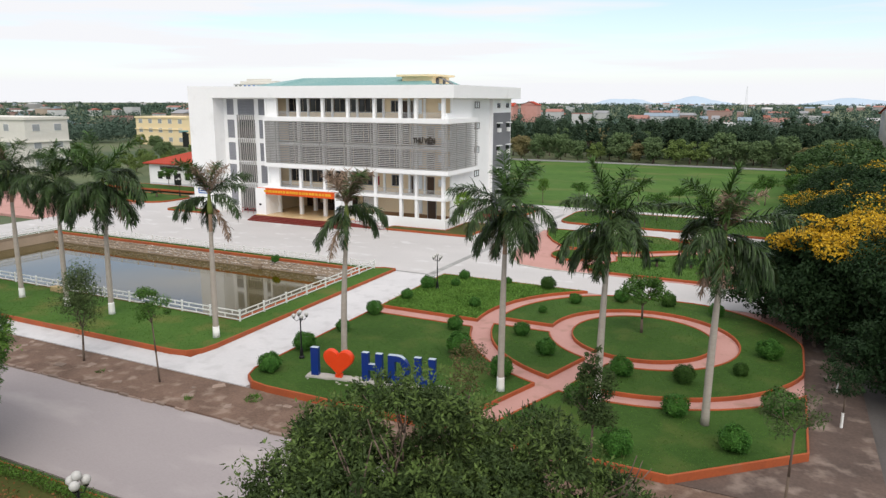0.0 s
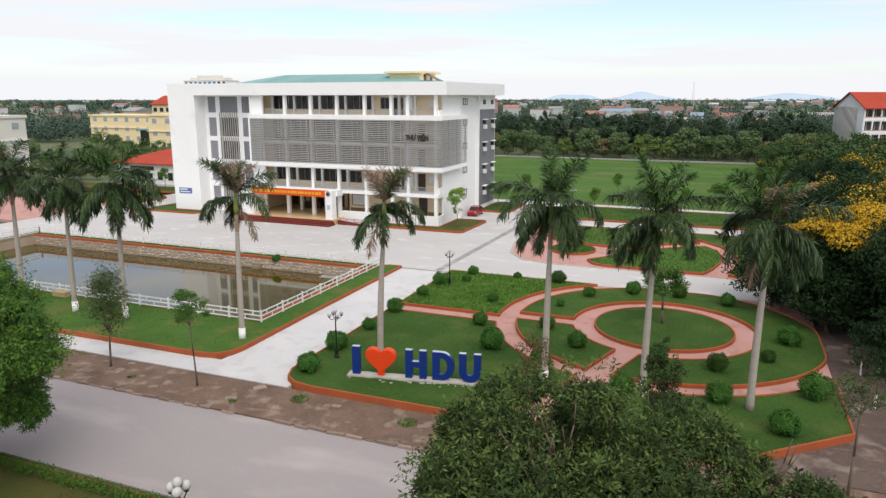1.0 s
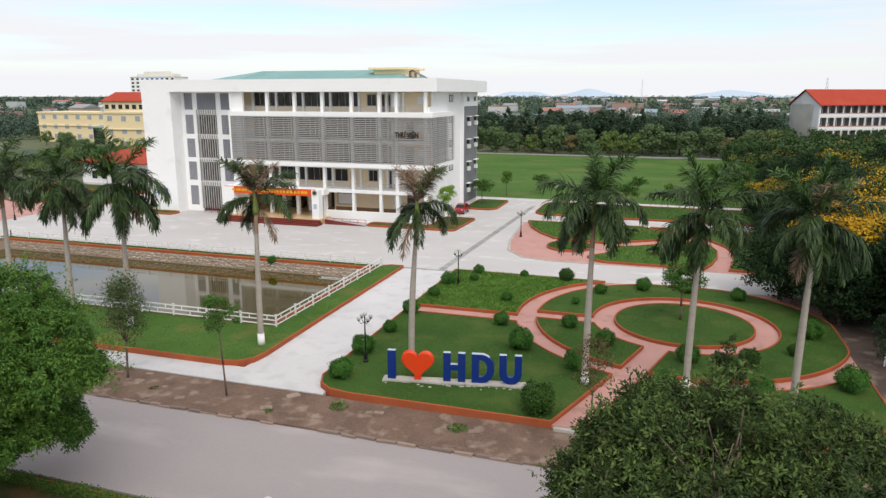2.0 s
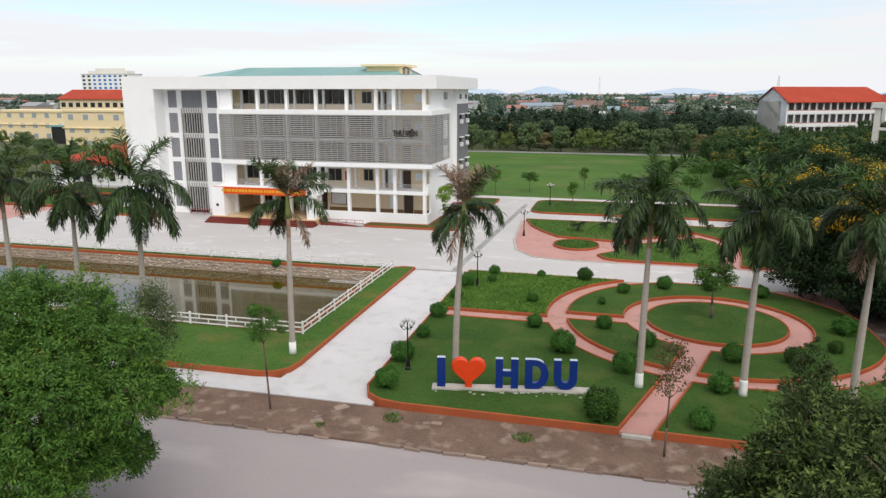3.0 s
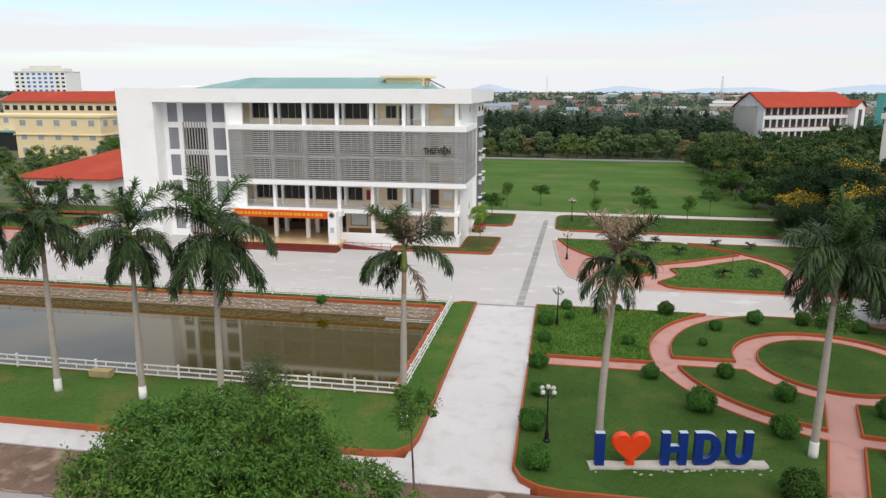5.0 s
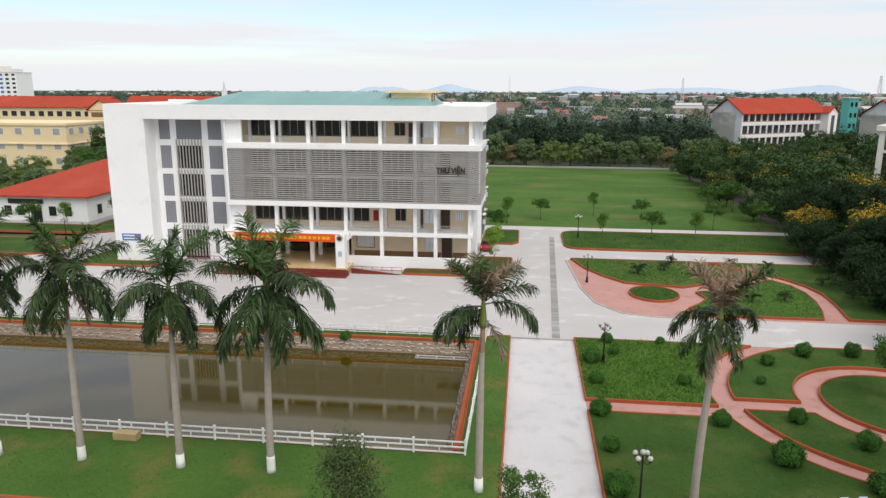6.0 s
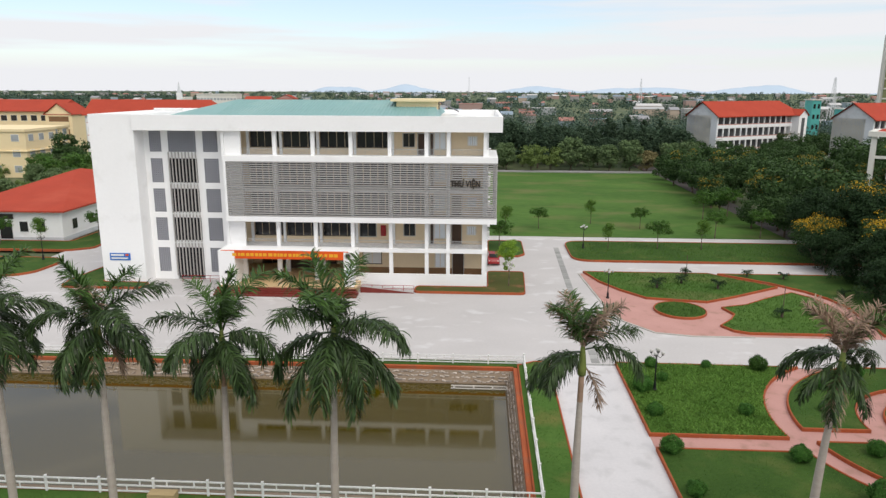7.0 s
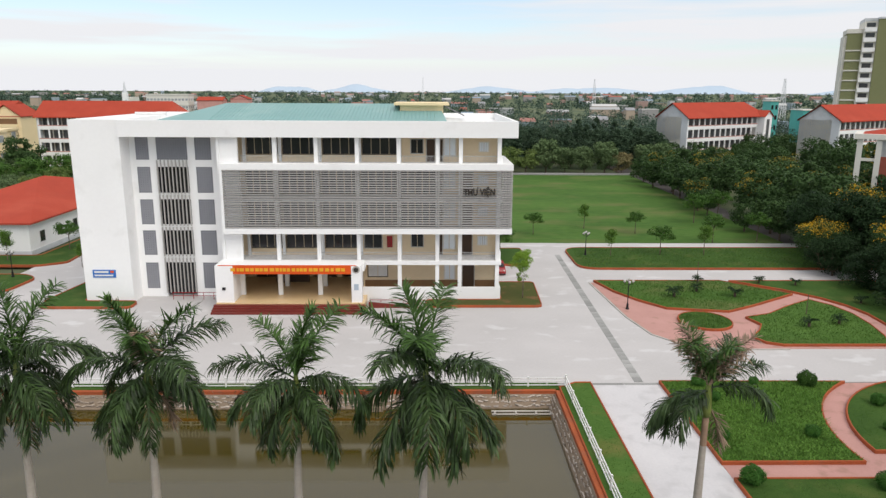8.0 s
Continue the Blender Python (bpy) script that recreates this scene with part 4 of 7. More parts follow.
# roof
FX0, FX1, FY = -87.2, -41.75, 88.6
lpart("roof_fascia", Geo().box(RX0 - 0.02, FY + 0.7, 18.7, FX1, FY + 1.3, 20.5), M_white, "deep white roof fascia")
lpart("roof_fascia", Geo().box(FX1 - 0.4, FY + 1.3, 18.7, FX1 - 0.003, 116.4, 20.5), M_white)
lpart("roof_fascia", Geo().box(RX0, 115.9, 18.7, FX1 - 0.4, 116.4, 20.5), M_white)
lpart("roof_slab", Geo().box(RX0, FY + 1.3, 18.66, FX1 - 0.4, 115.9, 19.6), M_white)
hx0, hx1, hy0, hy1, hz, rz_ = -83.4, -49.5, 93.0, 113.0, 20.2, 22.1
G = Geo().add([(hx0, hy0, hz), (hx1, hy0, hz), (hx1, hy1, hz), (hx0, hy1, hz), (hx0 + 6, (hy0 + hy1) / 2, rz_), (hx1 - 1, (hy0 + hy1) / 2, rz_)],
              [(0, 1, 5, 4), (1, 2, 5), (2, 3, 4, 5), (3, 0, 4), (3, 2, 1, 0)])
roof = lpart("roof", G, M_teal, "hipped teal sheet-metal roof")
G = Geo()
for i in range(1, 60):
    x = hx0 + 6 + (hx1 - 1 - hx0 - 6) * i / 60
    my = (hy0 + hy1) / 2
    G.add([(x - 0.03, hy0, hz), (x + 0.03, hy0, hz), (x + 0.03, my, rz_), (x - 0.03, my, rz_), (x, hy0, hz + 0.05), (x, my, rz_ + 0.05)], [(0, 1, 4), (0, 4, 5, 3), (1, 2, 5, 4)])
lpart("roof_seam", G, M_teal, parent=roof)
G = Geo()
for x0, y0, x1, y1 in ((hx0 + 0.5, hy0 + 0.3, hx1 - 0.3, hy0 + 0.6), (hx0 + 0.5, hy1 - 0.6, hx1 - 0.3, hy1 - 0.3)):
    G.box(x0, y0, 19.6, x1, y1, 20.2)
lpart("roof_upstand", G, M_white)
hut = lpart("roof_hut", Geo().box(-55.2, 99.0, 19.6, -49.9, 105.0, 22.0), M_yellow, "cream stair hut on the roof")
lpart("hut_roof", Geo().box(-55.9, 98.4, 22.0, -49.2, 105.6, 22.3), M_yellow, parent=hut)
for yy in (100.2, 102.6):
    lpart("hut_window", Geo().box(-49.9, yy, 20.7, -49.86, yy + 1.0, 21.8), M_glass, parent=hut)
lpart("roof_stair", Geo().add([(-49.9, 101, 21.9), (-49.9, 101.8, 21.9), (-47.2, 101.8, 20.6), (-47.2, 101, 20.6), (-49.9, 101, 22.05), (-49.9, 101.8, 22.05), (-47.2, 101.8, 20.75), (-47.2, 101, 20.75)],
                              [(0, 3, 2, 1), (4, 5, 6, 7), (0, 1, 5, 4), (1, 2, 6, 5), (2, 3, 7, 6), (3, 0, 4, 7)]), M_greypanel)
lpart("roof_pipe", Geo().tube((-89.5, 104, 20.7), (-85.5, 104, 20.7), 0.2, 0.2, 8), M_whitepaint)
# portico
PX = (-75.35, -58.75)
lpart("lobby_floor", Geo().box(PX[0] + 0.02, 86.7, -0.3, PX[1] - 0.02, 99.0, 0.55), M_lobby, "polished beige lobby floor")
G = Geo()
for i in range(4):
    G.box(PX[0] - 0.1 - 0.02 * i, 84.9 + 0.45 * i, -0.3, PX[1] + 0.25 - 0.1 * i, 86.7, 0.0 + 0.14 * i)
lpart("entrance_steps", G, M_redstep, "dark red granite steps")
lpart("portico_pier", Geo().box(-75.35, 86.95, -0.25, -73.35, 90.0, 4.75), M_white)
lpart("portico_pier", Geo().box(-60.25, 86.95, -0.25, -59.1, 88.2, 4.75), M_white)
lpart("portico_canopy", Geo().box(-73.35, 87.1, 3.85, -60.25, 90.0, 4.72).box(-60.3, 88.2, 3.85, -58.9, 90.0, 4.72), M_white)
for x in (-68.8, -64.2, -59.65):
    lpart("portico_column", Geo().box(x - 0.25, 89.9, 0.5, x + 0.25, 90.4, 3.9), M_white)
    lpart("portico_column", Geo().box(x - 0.25, 93.6, 0.5, x + 0.25, 94.1, 3.9), M_white)
lpart("lobby_wall", Geo().box(-75, 98.0, 0.5, -59.3, 98.2, 3.7).box(-75.0, 90.0, 0.5, -74.8, 98.0, 3.7).box(-59.5, 93.0, 0.5, -59.3, 98.0, 3.7), M_cream)
for x0 in (-73.5, -69.8, -66.0, -62.6):
    window(x0, x0 + 2.6, 0.6, 3.0, y=98.0, pane=M_door, frame=M_door)
lpart("reception_desk", Geo().box(-70.5, 95.5, 0.55, -66.5, 96.2, 1.6), M_door)
# banner, plaques and signs
bn = lpart("banner", Geo().prism([(-74.6, 86.98), (-60.05, 86.98), (-60.05, 87.06), (-74.6, 87.06)], 3.82, 4.84), M_banner, "long red banner with yellow lettering")
rb = random.Random(2)
x = -73.6
while x < -60.9:
    w = rb.uniform(0.22, 0.5)
    lpart("banner_mark", Geo().box(x, 86.94, 4.14, x + w, 86.985, 4.5), M_gold, parent=bn)
    x += w + rb.uniform(0.08, 0.22)
for nm, x0 in (("banner_end", -74.98), ("banner_end", -60.05)):
    lpart(nm, Geo().prism([(x0, 86.99), (x0 + 0.38, 86.99), (x0 + 0.38, 87.05), (x0, 87.05)], 4.2, 4.83), M_banner, parent=bn)
emb = lpart("emblem", Geo().tube((-59.7, 86.95, 4.35), (-59.7, 86.85, 4.35), 0.42, 0.42, 18), M_plinth, "round emblem plaque")
lpart("emblem_ring", Geo().tube((-59.7, 86.86, 4.35), (-59.7, 86.82, 4.35), 0.27, 0.27, 14), M_bronze, parent=emb)
lpart("notice", Geo().box(-59.95, 86.9, 2.0, -59.45, 86.95, 2.7), M_lightblue, "pale blue notice on the pier")
lpart("wall_box", Geo().box(-74.6, 86.85, 2.0, -74.25, 86.96, 2.3), M_black)
bs = lpart("blue_sign", Geo().box(-90.0, 89.47, 2.75, -87.4, 89.56, 3.65), M_signblue, "blue name plate on the end wall")
for k, (x0, x1, z0, z1, mt) in enumerate(((-89.8, -88.2, 3.3, 3.52, M_whitepaint), (-89.8, -87.7, 2.92, 3.1, M_whitepaint), (-88.0, -87.6, 3.3, 3.55, M_banner))):
    lpart("sign_bar", Geo().box(x0, 89.45, z0, x1, 89.475, z1), mt, parent=bs)
# side windows with hoods and cooling units
for zz in (3.0, 6.6, 10.3, 14.0):
    for yy in (109.3, 113.6):
        wv = lpart("side_window", Geo().box(LX1 + 0.02, yy, zz, LX1 + 0.1, yy + 1.5, zz + 0.7), M_glass)
        lpart("hood", Geo().box(LX1 + 0.02, yy - 0.1, zz + 0.7, LX1 + 0.55, yy + 1.6, zz + 0.82), M_white, parent=wv)
        lpart("cooling_unit", Geo().box(LX1 + 0.1, yy + 0.2, zz - 0.75, LX1 + 0.5, yy + 1.1, zz - 0.1), M_whitepaint, parent=wv)
for zz in (17.2,):
    for yy in (109.5, 113.6):
        lpart("side_window", Geo().box(LX1 + 0.0, yy, zz, LX1 + 0.07, yy + 1.3, zz + 0.75), M_glass)
for zz in (3.1, 6.7, 10.4, 14.1, 17.3):
    rw_ = lpart("recess_window", Geo().box(-43.87, 101.5, zz - 0.1, -43.76, 103.3, zz).box(-43.87, 101.5, zz + 0.8, -43.76, 103.3, zz + 0.9).box(-43.87, 101.5, zz, -43.76, 101.62, zz + 0.8)
                .box(-43.87, 103.18, zz, -43.76, 103.3, zz + 0.8).box(-43.87, 102.34, zz, -43.77, 102.44, zz + 0.8), M_bronze, "small dark-framed stairwell window")
    lpart("pane", Geo().box(-43.87, 101.62, zz, -43.82, 103.18, zz + 0.8), M_paleglass, parent=rw_)
# access ramp beside the portico
lpart("ramp", Geo().add([(-58.4, 87.3, -0.3), (-52.0, 87.3, -0.3), (-52.0, 88.9, -0.3), (-58.4, 88.9, -0.3), (-58.4, 87.3, 0.5), (-52.0, 87.3, -0.18), (-52.0, 88.9, -0.18), (-58.4, 88.9, 0.5)],
                        [(0, 3, 2, 1), (4, 5, 6, 7), (0, 1, 5, 4), (1, 2, 6, 5), (2, 3, 7, 6), (3, 0, 4, 7)]), M_redstep, "sloping access ramp with a red stone edge")
lpart("ramp_deck", Geo().add([(-58.4, 87.42, 0.505), (-52.0, 87.42, -0.175), (-52.0, 88.88, -0.175), (-58.4, 88.88, 0.505), (-58.4, 87.42, 0.54), (-52.0, 87.42, -0.14), (-52.0, 88.88, -0.14), (-58.4, 88.88, 0.54)],
                             [(0, 3, 2, 1), (4, 5, 6, 7), (0, 1, 5, 4), (1, 2, 6, 5), (2, 3, 7, 6), (3, 0, 4, 7)]), M_concrete)
# ramps with red pipe rails
for nm, x0, x1, y in (("ramp_rail", -58.3, -52.0, 87.6), ("ramp_rail", -81.5, -75.6, 90.6)):
    r = thing(nm, x0, y, -0.2, "low red pipe rail along a ramp", "railing", "ramp rails")
    g = Geo()
    for h in (0.45, 0.85):
        g.tube((0, 0, h), (x1 - x0, 0, h), 0.035, 0.035, 6)
    part("rail", g, M_carred, r)
    for i in range(6):
        part("post", Geo().tube(((x1 - x0) * i / 5, 0, 0), ((x1 - x0) * i / 5, 0, 0.87), 0.035, 0.035, 6), M_carred, r)

# ---- plants ----
def mesh_np(name, verts, nper, material):
    """A mesh of loose polygons with nper corners each."""
    me = bpy.data.meshes.new(name)
    v = np.asarray(verts, dtype=np.float32).reshape(-1, 3)
    nf = len(v) // nper
    me.vertices.add(len(v))
    me.vertices.foreach_set("co", v.ravel())
    me.loops.add(len(v))
    me.loops.foreach_set("vertex_index", np.arange(len(v), dtype=np.int32))
    me.polygons.add(nf)
    me.polygons.foreach_set("loop_start", np.arange(nf, dtype=np.int32) * nper)
    me.polygons.foreach_set("loop_total", np.full(nf, nper, dtype=np.int32))
    me.update(calc_edges=True)
    me.materials.append(material)
    return me


def leaf_quads(c, size, rng, droop=0.3, slim=0.42, out=None):
    """Pointed leaf quads at the centres c."""
    n = len(c)
    d = rng.normal(size=(n, 3))
    if out is not None:
        face = out * 0.8 + rng.normal(size=(n, 3)) * 0.4 + np.array([0, 0, 0.45])
        face /= np.linalg.norm(face, axis=1)[:, None]
        d -= face * ((d * face).sum(1) * 0.8)[:, None]
        d += out * 0.25
    d[:, 2] -= droop
    d /= np.linalg.norm(d, axis=1)[:, None]
    if out is None:
        u = rng.normal(size=(n, 3))
        u[:, 2] *= 0.45
        u -= d * (u * d).sum(1)[:, None]
    else:
        # blades face up and outwards, as leaves turn to the light
        u = np.cross(d, face)
    u /= np.linalg.norm(u, axis=1)[:, None] + 1e-6
    s = size * rng.uniform(0.6, 1.35, n)[:, None]
    p0, p2 = c - d * s * 0.5, c + d * s * 0.5
    m = c - d * s * 0.08
    return np.stack([p0, m + u * s * slim * 0.5, p2, m - u * s * slim * 0.5], axis=1)


def branch_tubes(g, p, d, length, r, depth, rng, tips, spread=0.6, kids=3, lift=0.15):
    q = Vector(p)
    dirv = Vector(d).normalized()
    segs = 3
    for k in range(segs):
        nd = (dirv + Vector(rng.normal(size=3)) * 0.13 + Vector((0, 0, lift * 0.3))).normalized()
        e = q + nd * (length / segs)
        g.tube(q, e, r * (1 - 0.22 * k), r * (1 - 0.22 * (k + 1)), 6 if depth < 2 else 5)
        q, dirv = e, nd
    if depth <= 0:
        tips.append(tuple(q))
        return
    for _ in range(kids):
        off = Vector(rng.normal(size=3))
        off -= dirv * off.dot(dirv)
        nd = (dirv + off.normalized() * rng.uniform(spread * 0.7, spread * 1.3) + Vector((0, 0, lift))).normalized()
        branch_tubes(g, q, nd, length * rng.uniform(0.6, 0.85), r * 0.5, depth - 1, rng, tips, spread, kids, lift)
    tips.append(tuple(q))


def spray_leaves(cen, mid, clump, n_whorl, n_leaf, leaf, rng, droop, slim, keep=1.0):
    """Whorls of narrow leaves on the outer side of each clump, leaving dark hollows between the clumps."""
    ax = cen - mid
    ax /= np.linalg.norm(ax, axis=1)[:, None] + 1e-6
    ax[:, 2] += 0.55
    ax /= np.linalg.norm(ax, axis=1)[:, None]
    m = len(cen) * n_whorl
    wd = rng.normal(size=(m, 3))
    wd /= np.linalg.norm(wd, axis=1)[:, None]
    axm = np.repeat(ax, n_whorl, axis=0)
    dot = (wd * axm).sum(1)
    wd[dot < -0.15] -= 2 * axm[dot < -0.15] * dot[dot < -0.15][:, None]
    rad = clump * np.repeat(rng.uniform(0.7, 1.3, len(cen)), n_whorl) * rng.uniform(0.72, 1.1, m)
    tip = np.repeat(cen, n_whorl, axis=0) + wd * rad[:, None] * np.array([1, 1, 0.85])
    if keep < 1:
        sel = rng.random(m) < keep
        tip, wd = tip[sel], wd[sel]
    c = np.repeat(tip, n_leaf, axis=0)
    w = np.repeat(wd, n_leaf, axis=0)
    n = len(c)
    d = rng.normal(size=(n, 3)) * 0.8 + w * 0.45
    d /= np.linalg.norm(d, axis=1)[:, None]
    c = c + d * rng.uniform(0.3, 1.5, n)[:, None] * leaf - w * rng.uniform(0, 1.6, n)[:, None] * leaf
    d[:, 2] -= droop
    d /= np.linalg.norm(d, axis=1)[:, None]
    u = np.cross(d, w * 0.8 + rng.normal(size=(n, 3)) * 0.55 + np.array([0, 0, 0.45]))
    u /= np.linalg.norm(u, axis=1)[:, None] + 1e-6
    s = leaf * rng.uniform(0.65, 1.3, n)[:, None]
    k = c - d * s * 0.08
    return np.stack([c - d * s * 0.5, k + u * s * slim * 0.5, c + d * s * 0.5, k - u * s * slim * 0.5], axis=1)


def spaced(p, gap):
    """Of the points p, those at least gap apart."""
    kept = []
    for q in p:
        if all(np.linalg.norm(q - o) > gap for o in kept):
            kept.append(q)
    return np.array(kept)


def great_tree(height, spread_r, trunk_h, seed, clump, gap, whorls, per, leaf, material, fresh, label, droop, slim, tip_label, bark):
    """A broad shade tree: forking limbs, and well separated clumps of leaf whorls over a lumpy dome."""
    rng = np.random.default_rng(seed)
    t = thing("shade_tree", 0, 0, 0, label, "tree", "near shade trees")
    g, tips = Geo(), []
    g.tube((0, 0, -0.2), (0.05, 0, trunk_h * 0.5), 0.36, 0.3, 10).tube((0.05, 0, trunk_h * 0.5), (0, 0.05, trunk_h), 0.3, 0.27, 10)
    crown_h = height - trunk_h
    for i in range(10):
        a = 6.283 * i / 10 + rng.uniform(-0.3, 0.3)
        el = rng.uniform(0.3, 1.15)
        d = (math.cos(a) * math.cos(el), math.sin(a) * math.cos(el), math.sin(el) * crown_h / spread_r)
        branch_tubes(g, (0, 0.05, trunk_h), d, spread_r * 0.5, 0.15, 2, rng, tips, 0.55, 3, 0.1)
    part("trunk", g, bark, t, smooth=True)
    mid = np.array([0, 0, trunk_h + crown_h * 0.32])
    m = 1400
    dirs = rng.normal(size=(m, 3))
    dirs /= np.linalg.norm(dirs, axis=1)[:, None]
    dirs = dirs[(dirs[:, 2] > -0.12) | (rng.random(m) < 0.12)]
    bump = 1 + 0.1 * np.sin(dirs[:, 0] * 4.3 + seed) + 0.1 * np.sin(dirs[:, 1] * 5.1 + seed * 2) + 0.07 * np.sin(dirs[:, 2] * 7 + dirs[:, 0] * 6)
    rad = rng.uniform(0.64, 1.0, len(dirs)) * bump
    shell = mid + dirs * rad[:, None] * np.array([spread_r - clump * 0.6, spread_r - clump * 0.6, crown_h * 0.68 - clump * 0.4])
    inner = mid + dirs[:60] * np.array([spread_r, spread_r, crown_h * 0.6]) * 0.5
    cen = np.concatenate([spaced(shell, gap), spaced(inner, gap)])
    # the darker base leaves also paint the shade inside the crown
    crown = new("crown", mesh_np("crown", spray_leaves(cen, mid, clump, whorls, per, leaf, rng, droop, slim), 4, material))
    crown.parent = t
    # paler leaves outside the clumps: fresh shoots plus light put into colour
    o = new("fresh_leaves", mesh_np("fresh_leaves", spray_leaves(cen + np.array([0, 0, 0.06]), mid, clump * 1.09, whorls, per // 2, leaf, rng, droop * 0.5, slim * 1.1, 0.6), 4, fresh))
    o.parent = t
    tagged(o, tip_label)
    return t


def make_tree(name, height, spread_r, trunk_h, seed, leaves, leaf, material, label, category="tree", group="", trunk_r=0.16, clump=0.75, depth=2,
              flat=0.75, extra=None, droop=0.3, white_base=0.0, limbs=5, gap=0.0, kids=3, slim=0.42, trunk_mat=None, cone=False):
    """A tapered trunk with limbs, and a crown of leaf clumps round the twig ends. Built at the origin."""
    rng = np.random.default_rng(seed)
    t = thing(name, 0, 0, 0, label, category, group)
    g, tips = Geo(), []
    top = Vector((rng.normal() * 0.1, rng.normal() * 0.1, trunk_h))
    g.tube((0, 0, -0.2), top * 0.5, trunk_r * 1.15, trunk_r * 0.9, 9).tube(top * 0.5, top, trunk_r * 0.9, trunk_r * 0.75, 9)
    crown_h = height - trunk_h
    for i in range(limbs):
        a = 6.283 * i / limbs + rng.uniform(-0.4, 0.4)
        el = rng.uniform(0.35, 1.1)
        d = (math.cos(a) * math.cos(el), math.sin(a) * math.cos(el), math.sin(el) * crown_h / (spread_r * 1.1))
        branch_tubes(g, top, d, spread_r * 0.52, trunk_r * 0.55, depth - 1, rng, tips, 0.6, kids, 0.12)
    if white_base:
        part("limewash", Geo().tube((0, 0, -0.1), (0, 0, white_base), trunk_r * 1.22, trunk_r * 1.1, 10), M_lime, t)
    tr = part("trunk", g, trunk_mat or M_bark, t, smooth=True)
    tips = np.array(tips)
    cz = trunk_h + crown_h * 0.5
    # more clump centres in a lumpy shell, so that the outline is uneven
    m = max(12, int(len(tips) * 1.2))
    dirs = rng.normal(size=(m, 3))
    dirs /= np.linalg.norm(dirs, axis=1)[:, None]
    rad = rng.uniform(0.55, 0.98, m)
    shell = dirs * rad[:, None] * np.array([spread_r * 0.9, spread_r * 0.9, crown_h * 0.5]) + np.array([0, 0, cz])
    shell[:, 2] = np.maximum(shell[:, 2], trunk_h * 0.85)
    tips[:, 0] *= min(1.0, spread_r / (np.abs(tips[:, :2]).max() + 1e-6))
    tips[:, 1] *= min(1.0, spread_r / (np.abs(tips[:, :2]).max() + 1e-6))
    tips[:, 2] = np.minimum(tips[:, 2], height - clump * 0.5)
    if crown_h > 1.7 * spread_r:
        tips[:, 2] = trunk_h + (tips[:, 2] - trunk_h) * 0.88 * crown_h / max(0.1, tips[:, 2].max() - trunk_h)
    cen = np.concatenate([tips, shell])
    if cone:
        cen[:, :2] *= np.clip(1.2 - 1.05 * (cen[:, 2] - trunk_h) / crown_h, 0.12, 1.1)[:, None]
    if gap:
        cen = cen[rng.random(len(cen)) > gap]
    w = rng.uniform(0.4, 1.6, len(cen))
    if cone:
        w *= np.clip(1.25 - 1.05 * (cen[:, 2] - trunk_h) / crown_h, 0.25, 1.1) ** 2
    pick = rng.choice(len(cen), size=leaves, p=w / w.sum())
    off = rng.normal(size=(leaves, 3))
    off /= np.linalg.norm(off, axis=1)[:, None]
    off *= (rng.uniform(0.25, 1.0, leaves) ** 0.6)[:, None]
    size = clump * rng.uniform(0.6, 1.3, len(cen))[pick][:, None]
    if cone:
        size = size * np.clip(1.25 - 1.05 * (cen[pick][:, 2:] - trunk_h) / crown_h, 0.25, 1.1)
    c = cen[pick] + off * size * np.array([1, 1, flat])
    q = leaf_quads(c, leaf, rng, droop, slim, off)
    crown = new("crown", mesh_np("crown", q, 4, material))
    crown.parent = t
    if extra:
        em, share, up, ename, elabel = extra
        k = int(leaves * share)
        high = np.argsort(-cen[:, 2] + rng.normal(size=len(cen)) * crown_h * 0.05)[: max(3, int(len(cen) * up))]
        pk = rng.choice(high, size=k)
        off = rng.normal(size=(k, 3))
        off /= np.linalg.norm(off, axis=1)[:, None]
        off[:, 2] = np.abs(off[:, 2])
        c = cen[pk] + off * clump * 1.05 * np.array([1, 1, flat]) + np.array([0, 0, 0.1 * clump])
        b = new(ename, mesh_np(ename, leaf_quads(c, leaf * 0.62, rng, -0.1, 0.65, off), 4, em))
        b.parent = t
        tagged(b, elabel)
    return t


def stand(t, x, y, z=0.0, rz=0.0, s=1.0):
    t.matrix_world = pose(x, y, z, 0, 0, rz) @ Matrix.Scale(s, 4)
    return t


def again(t, x, y, z=0.0, rz=0.0, s=1.0):
    o = copy_thing(t, pose(x, y, z, 0, 0, rz))
    o.scale = (s, s, s)
    return o


